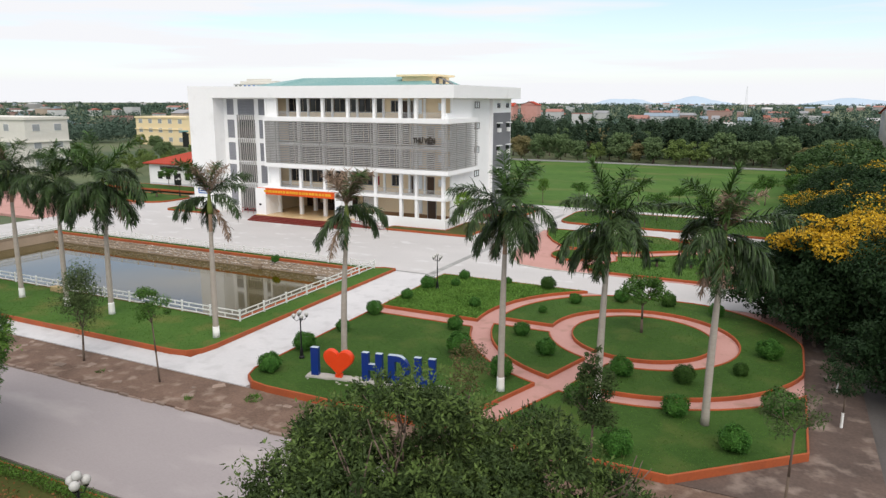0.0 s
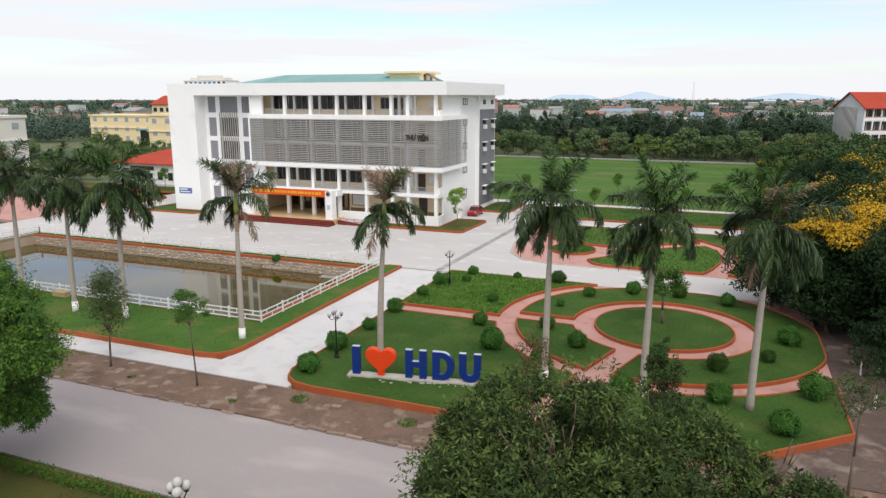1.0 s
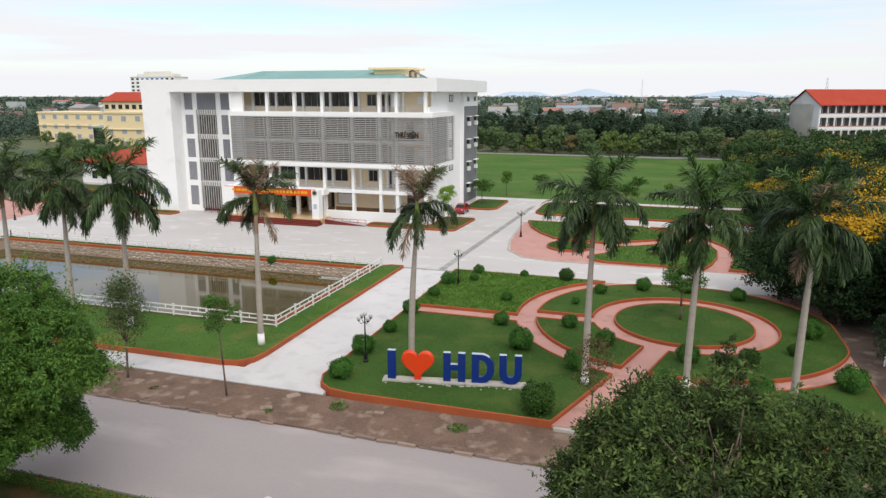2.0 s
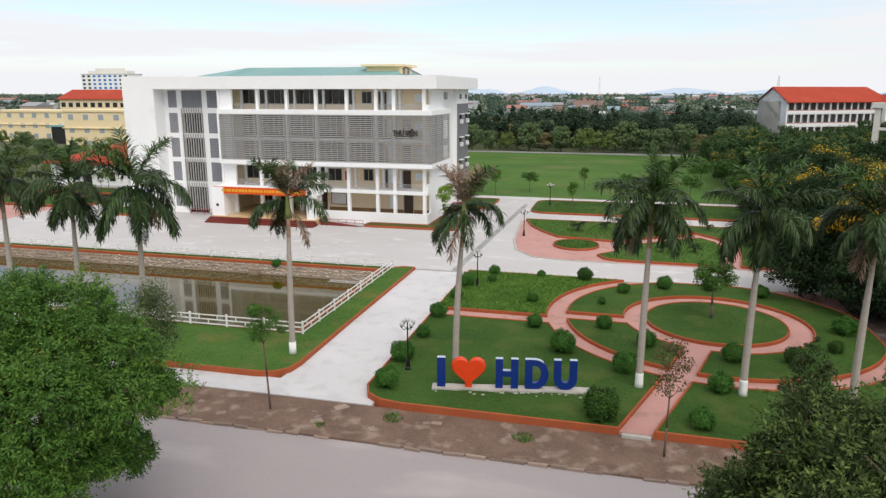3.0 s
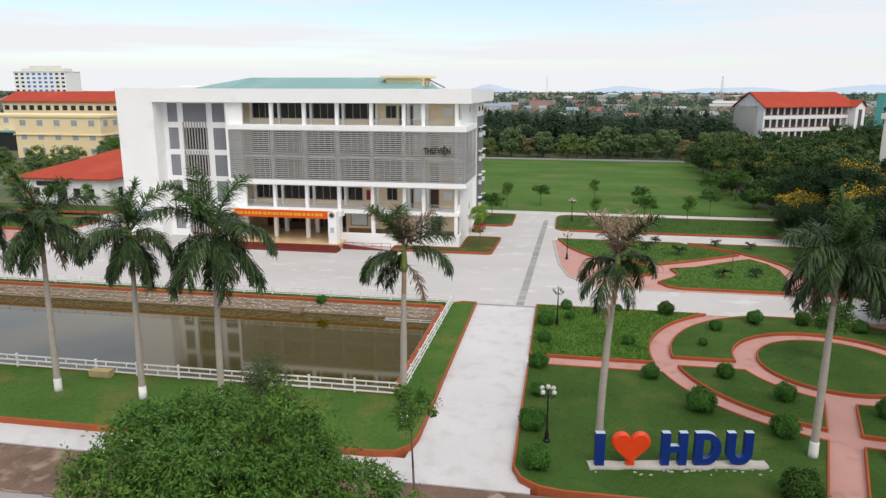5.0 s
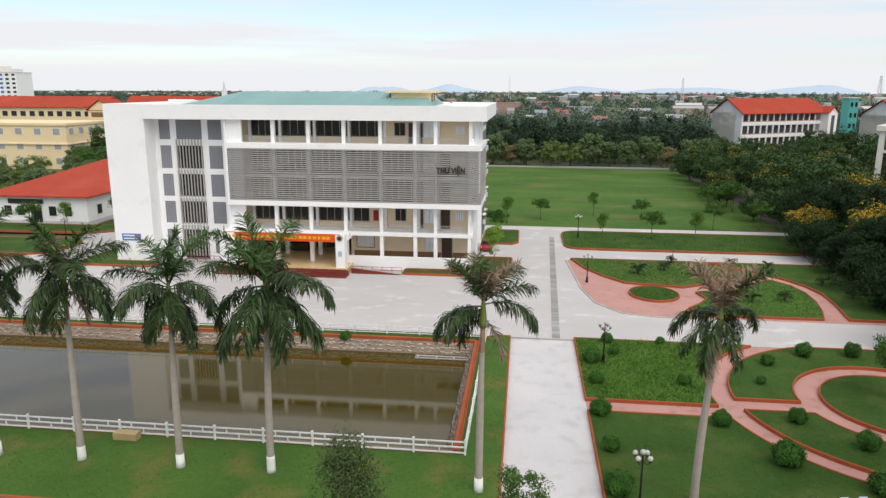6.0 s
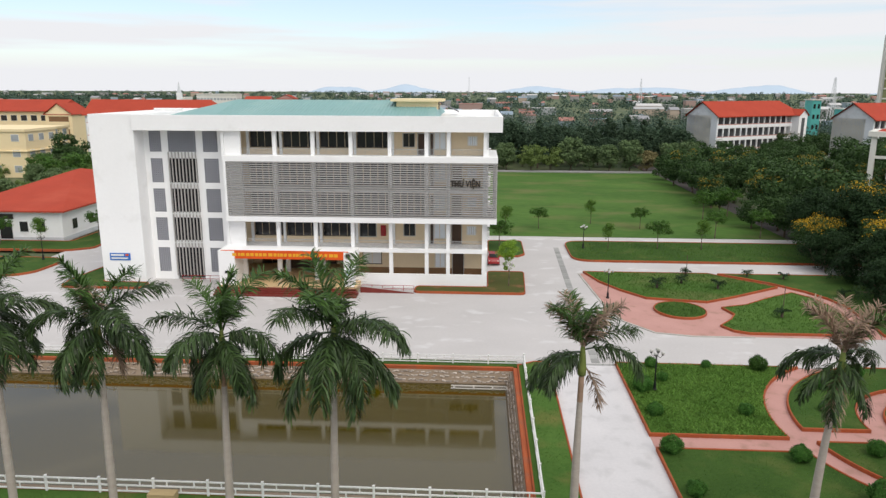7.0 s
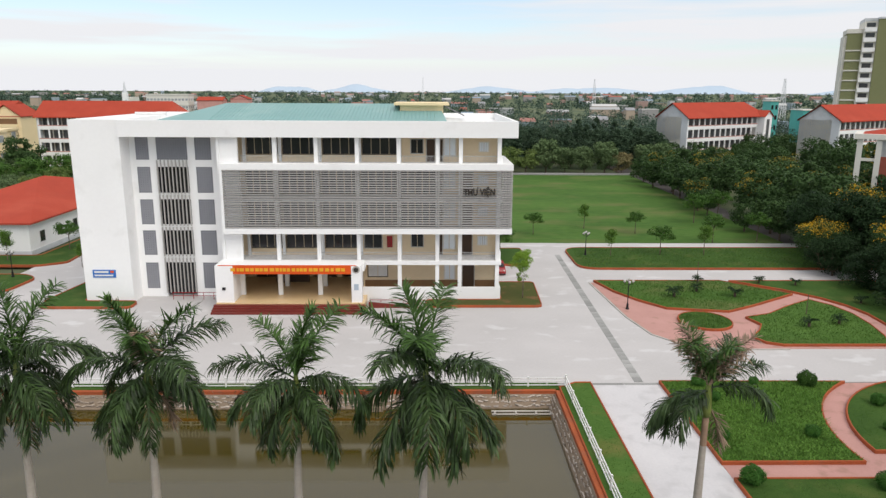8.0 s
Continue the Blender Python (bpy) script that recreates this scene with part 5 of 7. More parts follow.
# royal palms
def frond_mesh(seed, e0, bend, length, material, per_side=100, hangs=(0.0, 1.4)):
    """A feather leaf: an arching rib with two rows of hanging leaflets."""
    rng = np.random.default_rng(seed)
    n, pts, dirs = 24, [np.zeros(3)], []
    a = radians(e0)
    for i in range(n):
        d = np.array([math.cos(a), 0, math.sin(a)])
        dirs.append(d)
        pts.append(pts[-1] + d * length / n)
        a -= radians(bend) / n * (0.45 + 1.3 * i / n)
    verts, faces = [], []
    for i in range(n):
        w0, w1 = 0.055 * (1 - i / n) + 0.012, 0.055 * (1 - (i + 1) / n) + 0.012
        p, q = pts[i], pts[i + 1]
        o = len(verts)
        verts += [p + (0, w0, 0), p - (0, w0, 0), q - (0, w1, 0), q + (0, w1, 0), p - (0, 0, w0), q - (0, 0, w1)]
        faces += [(o, o + 1, o + 2, o + 3), (o + 1, o + 4, o + 5, o + 2), (o, o + 3, o + 5, o + 4)]
    for k in range(per_side):
        s = 0.12 + 0.88 * (k + rng.uniform(0.1, 0.9)) / per_side
        f = s * n
        i = min(n - 1, int(f))
        p = pts[i] + dirs[i] * (f - i) * length / n
        up = np.array([-dirs[i][2], 0, dirs[i][0]])
        ll = 1.15 * (0.42 + 0.58 * math.sin(math.pi * min(1, s * 0.8 + 0.14))) * rng.uniform(0.75, 1.15) * length / 3.9
        for side in (-1, 1):
            # leaflets leave the rib in several planes and bow over under their own weight
            hang = rng.uniform(*hangs)
            dd = dirs[i] * rng.uniform(0.35, 0.85) + np.array([0, side * rng.uniform(0.4, 1.0), 0]) + up * rng.uniform(-0.6, 0.7)
            dd /= np.linalg.norm(dd)
            q1 = p + dd * ll * 0.42 - np.array([0, 0, hang * ll * 0.1])
            d2 = dd - np.array([0, 0, hang * 0.8])
            d2 /= np.linalg.norm(d2)
            q2 = q1 + d2 * ll * 0.32
            d3 = d2 - np.array([0, 0, hang * 0.9])
            d3 /= np.linalg.norm(d3)
            tip = q2 + d3 * ll * 0.28
            wv = np.cross(dd, [0, 0, 1.0])
            wv /= np.linalg.norm(wv) + 1e-6
            wv = wv * 0.03 + np.array([0, 0, rng.uniform(-0.02, 0.02)])
            o = len(verts)
            verts += [p - wv * 0.5, p + wv * 0.5, q1 + wv, q1 - wv, q2 + wv * 0.8, q2 - wv * 0.8, tip]
            faces += [(o, o + 1, o + 2, o + 3), (o + 3, o + 2, o + 4, o + 5), (o + 5, o + 4, o + 6)]
    g = Geo()
    g.v, g.f = [tuple(v) for v in verts], faces
    me = bpy.data.meshes.new("frond")
    me.from_pydata(g.v, [], g.f)
    me.materials.append(material)
    return me


FRONDS = [frond_mesh(11, 84, 24, 3.1, M_frondyoung, hangs=(0.0, 0.4)), frond_mesh(12, 64, 44, 3.4, M_frondyoung, hangs=(0.0, 0.8)), frond_mesh(13, 42, 62, 3.6, M_frond, hangs=(0.2, 1.2)),
          frond_mesh(14, 24, 98, 3.6, M_frond, hangs=(0.7, 2.4)), frond_mesh(15, 0, 92, 3.5, M_frond, hangs=(0.8, 2.8)), frond_mesh(16, -32, 54, 3.3, M_frond, hangs=(0.5, 2.4)), frond_mesh(17, -58, 28, 3.1, M_frond, hangs=(0.1, 1.2))]
DRY = [frond_mesh(21, 70, 46, 3.1, M_dryfrond, 70, hangs=(0.0, 0.6)), frond_mesh(22, -50, 35, 3.0, M_dryfrond, 50)]


def palm(x, y, seed, trunk_h=9.9, lean=(0, 0), dry=(), base=True, sparse=(), perky=False, spread=1.0):
    r = random.Random(seed)
    t = thing("palm_tree", x, y, 0, "tall royal palm with pale trunk and limewashed foot", "palm tree", "row of royal palms", rz=r.uniform(0, 360))
    lean = (t.matrix_world.to_3x3().inverted() @ Vector((*lean, 0)))[:2]
    prof, n = [], 14
    for i in range(n + 1):
        s = i / n
        rad = 0.21 - 0.07 * s + 0.035 * math.sin(math.pi * min(1, s * 1.25)) + (0.06 * (1 - s * 8) if s < 0.125 else 0)
        prof.append((rad, -0.1 + (trunk_h + 0.1) * s))
    tg = Geo().lathe(prof, 0, 0, 12)
    tg.v = [(px + lean[0] * (pz / trunk_h) ** 2, py + lean[1] * (pz / trunk_h) ** 2, pz) for px, py, pz in tg.v]
    cut = trunk_h * r.uniform(0.84, 0.9)
    low, high = Geo(), Geo()
    for k, f in enumerate(tg.f):
        (low if sum(tg.v[i][2] for i in f) / len(f) < cut else high).f.append(f)
    low.v, high.v = tg.v, tg.v
    for nm, gg, mt in (("trunk", low, M_palm), ("upper_trunk", high, M_palmtop)):
        ids = sorted({i for f in gg.f for i in f})
        to = {i: k for k, i in enumerate(ids)}
        g2 = Geo()
        g2.v, g2.f = [gg.v[i] for i in ids], [tuple(to[i] for i in f) for f in gg.f]
        part(nm, g2, mt, t, "brown ringed upper trunk" if nm == "upper_trunk" else "", smooth=True)
    if base:
        part("limewash", Geo().lathe([(0.285, -0.05), (0.262, 0.3), (0.25, 0.9), (0.244, 0.95 + r.uniform(-0.1, 0.15))], 0, 0, 12), M_lime, t, "white limewashed foot", smooth=True)
    sg = Geo().lathe([(0.2, trunk_h - 0.03), (0.22, trunk_h + 0.3), (0.17, trunk_h + 0.9), (0.1, trunk_h + 1.5), (0.06, trunk_h + 1.75)], lean[0], lean[1], 10)
    part("crownshaft", sg, M_shaft, t, "green crownshaft", smooth=True)
    hub = Vector((lean[0], lean[1], trunk_h + 1.35))
    kinds = [0, 1, 1, 2, 1, 2, 3, 3, 4, 2, 4, 5, 4, 5, 3, 5, 6, 4, 5] if perky else [0, 1, 1, 1, 2, 3, 2, 3, 4, 5, 4, 5, 5, 6, 4, 5, 6, 4, 5]
    kinds = sparse or kinds
    for i, k in enumerate(kinds):
        a = i * 137.5 + r.uniform(-22, 22)
        o = new("frond", FRONDS[k])
        o.parent = t
        s = r.uniform(0.94, 1.14) * (0.9 if sparse else spread)
        o.matrix_local = Matrix.Translation(hub + Vector((0, 0, 0.25 - 0.1 * k))) @ pose(0, 0, 0, r.uniform(-14, 14), r.uniform(-9, 9), a) @ Matrix.Scale(s, 4)
    for k, a in dry:
        o = new("frond", DRY[k])
        o.parent = t
        o.matrix_local = Matrix.Translation(hub + Vector((0, 0, -0.1 - 0.6 * k))) @ pose(0, 0, 0, 0, 0, a)
        tagged(o, "dry brown palm frond")
    return t


# place, trunk height, lean at the top, dry fronds
PALMS = ((-75.95, 40.3, 10.6, (0.1, 0.1), ()), (-69.55, 40.3, 10.8, (0.08, 0.1), ((1, 40), (1, 170))), (-63.95, 40.4, 10.6, (0.1, 0.1), ((0, 60), (1, 200))), (-57.45, 40.3, 10.05, (0.15, 0.1), ()),
         (-51.75, 40.4, 10.4, (0.2, 0.15), ((1, 250),)), (-39.2, 39.8, 9.9, (0.1, 0.1), ((0, 20), (0, 100), (1, 300), (0, 190), (0, 265))),
         (-27.2, 39.9, 9.9, (0.5, 0.0), ((0, 10), (0, 60), (0, 110), (0, 200), (1, 280), (0, 300), (0, 160))), (-15.2, 39.9, 10.55, (0.1, 0.1), ((1, 20),)),
         (-9.0, 40.2, 10.2, (0.2, 0.1), ()), (-2.8, 40.6, 10.0, (0.2, 0.1), ((0, 330), (0, 250), (1, 100), (1, 200))))
# two thin crowns that have lost half of their fronds
SPARSE = {5: (1, 4, 2, 5, 1, 2, 4, 3, 5, 1), 6: (1, 4, 5, 3, 4, 5, 4, 5)}
for i, (x, y, h, lean_to, dry) in enumerate(PALMS):
    palm(x, y, 40 + i, h, dry=dry, lean=lean_to, sparse=SPARSE.get(i, ()), perky=i > 6, base=i not in (6, 9), spread=1.25 if i == 4 else 1.0)

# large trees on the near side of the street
near_a = great_tree(10.0, 6.8, 3.2, 3, 1.35, 1.6, 120, 22, 0.17, M_leafolive, M_leaftip, "broad shade tree with dense fine olive leaves on the near lawn", 0.2, 0.36, "paler olive-green outer leaves: fresh shoots and painted-in lit tips", M_bark)
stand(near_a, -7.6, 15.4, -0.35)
near_b = great_tree(10.9, 5.9, 3.6, 9, 1.3, 1.55, 125, 22, 0.17, M_leafcanopy, M_leafbright, "broad shade tree with fresh green drooping leaves on the near lawn", 0.6, 0.33, "brighter yellow-green outer leaves: fresh shoots and painted-in lit tops", M_bark)
stand(near_b, -40.2, 17.7, -0.35)

# young street trees on the soil verge
yt = make_tree("street_tree", 7.3, 1.9, 2.5, 21, 6500, 0.16, M_streetleaf, "young dull-green street tree with a slim trunk", "tree", "young street trees", 0.08, 0.8, 2, 1.0, limbs=9)
stand(yt, -44.9, 32.3, -0.4)
yt2 = make_tree("street_tree", 6.9, 1.3, 4.2, 22, 2600, 0.16, M_leafshade, "young sparse street tree with a thin bare trunk", "tree", "young street trees", 0.06, 0.5, 2, 0.7, limbs=4, gap=0.3)
stand(yt2, -36.8, 31.9, -0.4)
yt3 = make_tree("street_tree", 6.5, 1.2, 3.3, 23, 1500, 0.16, M_leafred, "young street tree with reddish sparse leaves", "tree", "young street trees", 0.06, 0.5, 2, 0.7, limbs=4, gap=0.2)
stand(yt3, -14.0, 31.9, -0.4)
yt4 = make_tree("street_tree", 6.6, 1.6, 4.3, 24, 1300, 0.16, M_streetleaf, "young leaning street tree with a thin crown", "tree", "young street trees", 0.07, 0.5, 2, 0.7, limbs=4, gap=0.2)
stand(yt4, 1.4, 32.8, -0.4, 30)
yt5 = make_tree("street_tree", 7.6, 1.9, 2.9, 25, 5200, 0.17, M_leafolive, "young olive-green street tree with an airy pointed crown", "tree", "young street trees", 0.07, 0.55, 2, 0.9, limbs=6, gap=0.15, cone=True)
stand(yt5, -7.4, 32.2, -0.4)
for x, y in ((4.4, 44.6), (4.5, 50.4)):
    w = make_tree("street_tree", 4.6, 1.4, 2.2, int(30 + y), 1500, 0.2, M_leafdark, "young street tree with a limewashed trunk", "tree", "young street trees", 0.08, 0.5, 2, 0.7, limbs=4, white_base=1.1)
    stand(w, x, y, -0.4, s=0.85)
ct = make_tree("garden_tree", 5.0, 2.2, 2.3, 31, 5200, 0.2, M_leafshade, "small spreading tree in the round lawn", "tree", "", 0.11, 0.6, 2, 0.55, limbs=6)
stand(ct, -9.2, 55.8, 0)
lt = make_tree("garden_tree", 6.0, 1.5, 1.8, 33, 3600, 0.2, M_leaffresh, "young bright-green tree beside the library", "tree", "", 0.06, 0.5, 2, 0.9, limbs=4, gap=0.2)
stand(lt, -40.6, 90.6, 0)

# round clipped bushes
def bush(seed, material):
    rng = np.random.default_rng(seed)
    b = thing("bush", 0, 0, 0, "rounded leafy green bush in the lawn", "bush", "garden bushes")
    g = Geo()
    for _ in range(7):
        d = rng.normal(size=3)
        g.tube((0, 0, -0.05), (d[0] * 0.25, d[1] * 0.25, 0.75), 0.03, 0.012, 5)
    part("stem", g, M_bark, b)
    n = 6000
    d = rng.normal(size=(n, 3))
    d /= np.linalg.norm(d, axis=1)[:, None]
    lump = 1 + 0.22 * np.sin(d[:, 0] * 5 + seed) * np.cos(d[:, 1] * 4 + seed * 2) + 0.07 * rng.normal(size=n)
    c = d * (rng.uniform(0.62, 1.0, n) ** 0.5 * lump)[:, None] * np.array([0.72, 0.72, 0.62]) + np.array([0, 0, 0.62])
    c[:, 2] = np.maximum(c[:, 2], 0.06)
    o = new("leaves", mesh_np("leaves", leaf_quads(c, 0.115, rng, 0.1, 0.5, d), 4, material))
    o.parent = b
    return b


BUSHES = ((-20.5, 45.0, 1.25), (-17.7, 51.0, 0.85), (-23.1, 50.0, 0.85), (-14.6, 47.7, 0.95), (-16.1, 42.2, 1.1), (-17.4, 34.9, 1.4), (-30.7, 36.0, 1.05), (-31.2, 40.5, 1.1), (-12.5, 64.2, 0.95),
          (-16.3, 61.7, 0.75), (-18.1, 57.6, 0.5), (-20.1, 65.4, 1.0), (-29.2, 65.4, 0.75), (-31.0, 60.5, 1.0), (-31.0, 56.2, 0.75), (-24.2, 56.6, 0.7), (-24.4, 65.6, 0.55), (-8.4, 64.6, 0.95),
          (-4.2, 63.2, 0.9), (-10.3, 40.4, 1.0), (-11.9, 34.9, 0.95), (-31.1, 45.5, 0.75), (-8.8, 46.0, 1.05), (-4.7, 46.6, 0.95), (-31.2, 50.6, 0.95), (-4.5, 41.1, 1.05), (-1.1, 38.0, 1.1), (-6.7, 34.9, 1.1),
          (0.3, 54.0, 1.15), (-1.4, 49.6, 0.7), (1.0, 44.0, 1.25), (-28.9, 62.6, 0.6))
kinds = [bush(200, M_bush), bush(201, M_bush), bush(202, M_leaf)]
used = set()
rbs = random.Random(6)
for i, (x, y, s) in enumerate(BUSHES):
    k = 2 if i % 6 == 5 else i % 2
    if k in used:
        again(kinds[k], x, y, 0, rbs.uniform(0, 360), s)
    else:
        used.add(k)
        stand(kinds[k], x, y, 0, rbs.uniform(0, 360), s)


tagged(again(kinds[1], -53.3, 64.5, -0.5, 40, 0.7), "scrubby green shrub growing from the stone pond bank", "shrub")

# cycads in the forecourt beds
def cycad(seed):
    r = random.Random(seed)
    b = thing("cycad", 0, 0, 0, "low dark cycad with a short stout trunk", "cycad", "forecourt cycads")
    part("trunk", Geo().lathe([(0.16, -0.05), (0.18, 0.3), (0.14, 0.7), (0.08, 0.8)], 0, 0, 9), M_bark, b)
    me = frond_mesh(60, 35, 80, 1.15, M_leafdark, 16)
    for i in range(14):
        o = new("frond", me)
        o.parent = b
        o.matrix_local = Matrix.Translation((0, 0, 0.72)) @ pose(0, 0, 0, 0, r.uniform(-25, 20), i * 137.5)
    return b


cy = cycad(1)
stand(cy, -22.5, 91.0, 0)
for x, y, s in ((-19.0, 93.2, 0.8), (-15.2, 91.0, 0.9), (-17.3, 97.4, 0.7), (-12.0, 80.2, 0.85), (-8.4, 81.0, 0.8), (-9.6, 97.0, 0.7), (-5.4, 96.0, 0.7), (-1.6, 88.4, 0.75), (-0.6, 83.0, 0.7), (-116, 96.5, 1.0), (-109, 97.5, 1.0)):
    again(cy, x, y, 0, x * 37, s)

# young trees on the strip and the field edge
ft = make_tree("lawn_tree", 4.7, 2.05, 2.3, 51, 2600, 0.25, M_leafshade, "young round-headed tree on the lawn", "tree", "young lawn trees", 0.07, 0.55, 2, 0.6, limbs=5)
stand(ft, -17.3, 112.6, 0)
ft2 = make_tree("lawn_tree", 4.6, 1.2, 2.2, 52, 1500, 0.24, M_leafbright, "young slim tree with fresh bright leaves on the lawn", "tree", "young lawn trees", 0.06, 0.5, 2, 0.9, limbs=4)
stand(ft2, -10.8, 112.4, 0)
for x, y, s in ((-24.8, 112.2, 0.9), (-5.8, 121.9, 1.05), (1.6, 122.3, 1.1), (-34.0, 128.4, 0.85), (-24.2, 133.8, 0.95), (-16.3, 129.3, 0.85), (-2.6, 139.0, 1.25), (2.5, 141.0, 1.3), (-39.8, 124.5, 1.0), (-41.2, 112.0, 1.0),
                (-118, 109, 1.0), (-111.2, 108.6, 1.0), (-106.2, 116, 1.0), (-99.5, 106, 0.7)):
    again(ft2 if int(abs(x)) % 3 == 0 else ft, x, y, -0.15, x * 53, s)

# dark avenue trees along the side lane, some in yellow flower
big1 = make_tree("lane_tree", 11.0, 4.8, 2.2, 61, 15000, 0.36, M_leafdark, "large dark-leaved tree beside the side lane", "tree", "lane trees", 0.26, 1.2, 3, 0.65, limbs=7)
big2 = make_tree("lane_tree", 10.4, 6.0, 2.2, 62, 19000, 0.36, M_leafdark, "large tree with yellow blossom over dark leaves", "tree", "lane trees", 0.24, 1.2, 3, 0.6, limbs=7, extra=(M_flower, 0.75, 0.3, "blossom", "yellow blossom"))
big3 = make_tree("lane_tree", 9.0, 4.4, 2.0, 63, 13000, 0.36, M_leaflane, "large spreading green tree beside the lane", "tree", "lane trees", 0.22, 1.15, 3, 0.6, limbs=7, extra=(M_flower, 0.13, 0.3, "blossom", "yellow blossom"))
big4 = make_tree("lane_tree", 7.4, 4.6, 0.9, 64, 13000, 0.34, M_leafdark, "low dark tree with branches down to the ground", "tree", "lane trees", 0.22, 1.1, 3, 0.7, limbs=8)
big5 = make_tree("lane_tree", 9.6, 4.7, 2.0, 65, 14000, 0.36, M_leaflane, "large green tree with a little faded yellow blossom", "tree", "lane trees", 0.24, 1.15, 3, 0.6, limbs=7, extra=(M_blossomdull, 0.12, 0.3, "blossom", "faded yellow blossom"))
big6 = make_tree("lane_tree", 9.6, 5.0, 2.0, 69, 15000, 0.36, M_leaflane, "large green tree with scattered yellow blossom", "tree", "lane trees", 0.24, 1.15, 3, 0.6, limbs=7, extra=(M_flower, 0.15, 0.3, "blossom", "yellow blossom"))
LANE = ((big3, 3.4, 131.0, 0.62), (big1, 3.0, 147.0, 0.62), (big5, 3.2, 152.5, 0.7), (big4, 2.8, 86.0, 0.85), (big4, 1.4, 79.5, 0.75), (big1, 5.0, 91.0, 0.8), (big4, 2.4, 101.5, 0.8), (big6, 3.2, 106.5, 0.75), (big4, 3.4, 94.5, 0.75), (big2, 5.2, 62.0, 1.0), (big4, -0.4, 65.4, 1.0), (big4, 3.4, 59.5, 0.85), (big4, 4.6, 66.5, 1.2), (big4, 6.4, 60.0, 1.1), (big4, 6.0, 70.0, 1.2), (big1, 11.5, 48.5, 1.1), (big4, 10.5, 55.0, 1.1), (big4, 9.5, 66.0, 1.2), (big1, 5.6, 70.0, 0.9), (big1, 13.0, 64, 1.0), (big3, 9.8, 79.0, 1.15), (big1, 14.0, 72.0, 1.0), (big1, 8.2, 88.0, 1.0), (big6, 7.6, 95.0, 1.0),
        (big1, 10.4, 104.0, 1.0), (big3, 15.0, 92.0, 1.15), (big3, 12.6, 113.0, 1.2), (big5, 19.0, 106.0, 1.1), (big1, 9.6, 120.0, 0.85), (big3, 14.5, 126.0, 1.25), (big1, 21.0, 118.0, 1.1),
        (big3, 12.6, 138.0, 1.2), (big1, 19.5, 133.0, 1.1), (big3, 13.5, 150.0, 1.15), (big5, 21.5, 148.0, 1.0), (big1, 4.6, 158.0, 0.95), (big3, 11.0, 162.0, 1.1), (big3, 20.5, 163.0, 1.1), (big1, 5.2, 169.0, 0.9), (big5, 13.0, 175.0, 1.0), (big1, 7.8, 182.0, 0.95),
        (big3, 20.0, 178.0, 1.05), (big5, 9.0, 194.0, 0.9), (big1, 15.0, 190.0, 1.05), (big1, 9.5, 205.0, 0.9), (big3, 17.0, 204.0, 1.0), (big5, 24.5, 192.0, 0.9), (big3, 26.5, 207.0, 1.0), (big5, 30.0, 176.0, 0.9), (big1, 33.0, 194.0, 1.0), (big3, 29.0, 162.0, 1.1),
        (big1, 35.0, 212.0, 0.9), (big3, 42.0, 203.0, 1.0), (big5, 39.0, 186.0, 0.9), (big5, 22.0, 90.0, 1.1), (big3, 24.0, 104.0, 1.1), (big1, 20.5, 78.0, 1.1), (big1, 18.0, 54.0, 1.1), (big3, 28.0, 121.0, 1.15), (big1, 29.0, 137.0, 1.1), (big5, 33.0, 150.0, 1.0),
        (big3, 46.0, 178.0, 1.3), (big1, 52.0, 194.0, 1.25), (big3, 43.0, 162.0, 1.0), (big1, 47.0, 214.0, 0.9), (big1, 56.0, 206.0, 1.25), (big1, 65.0, 205.0, 1.3), (big5, 58.0, 183.0, 1.2), (big1, 8.4, 57.0, 1.0), (big4, 8.0, 50.0, 0.8), (big3, 61.0, 190.0, 1.3),
        (big3, 4.6, 187.0, 0.8), (big1, 6.4, 177.0, 0.85), (big3, 5.4, 198.0, 0.8), (big5, 9.4, 141.0, 0.95), (big1, 8.0, 131.0, 0.9), (big3, 6.2, 124.0, 0.8), (big3, 9.6, 169.0, 0.9), (big1, 5.6, 113.5, 0.9), (big1, 8.6, 108.0, 1.0), (big4, 5.6, 104.0, 0.8),
        (big4, 3.6, 78.5, 0.8), (big1, 41.0, 220.0, 1.0), (big3, 47.0, 228.0, 1.0), (big1, 54.0, 232.0, 1.1), (big3, 52.0, 219.0, 0.9), (big1, 62.0, 240.0, 1.1), (big1, 58.0, 250.0, 1.1), (big3, 70.0, 250.0, 1.1), (big1, 27.0, 222.0, 1.0), (big1, 20.0, 222.0, 1.0), (big5, 35.0, 226.0, 0.8))
far_of = {}
for k, nm, lv, mt in ((big1, "dark", 66, M_leaflane), (big3, "green", 67, M_leaflane), (big5, "faded", 68, M_leaflane)):
    far_of[k] = make_tree("lane_tree", 9.8, 4.7, 2.0, lv, 4500, 0.56, mt, "spreading tree far down the side lane", "tree", "lane trees", 0.24, 1.3, 2, 0.7, limbs=6, slim=0.5, extra=(M_blossomdull, 0.1, 0.3, "blossom", "faded yellow blossom") if nm == "faded" else None)
seen = set()
for i, (k, x, y, s) in enumerate(LANE):
    k = far_of[k] if y > 123 and k in far_of else k
    if k in seen:
        again(k, x, y, -0.5, i * 71, s)
    else:
        seen.add(k)
        stand(k, x, y, -0.5, i * 71, s)

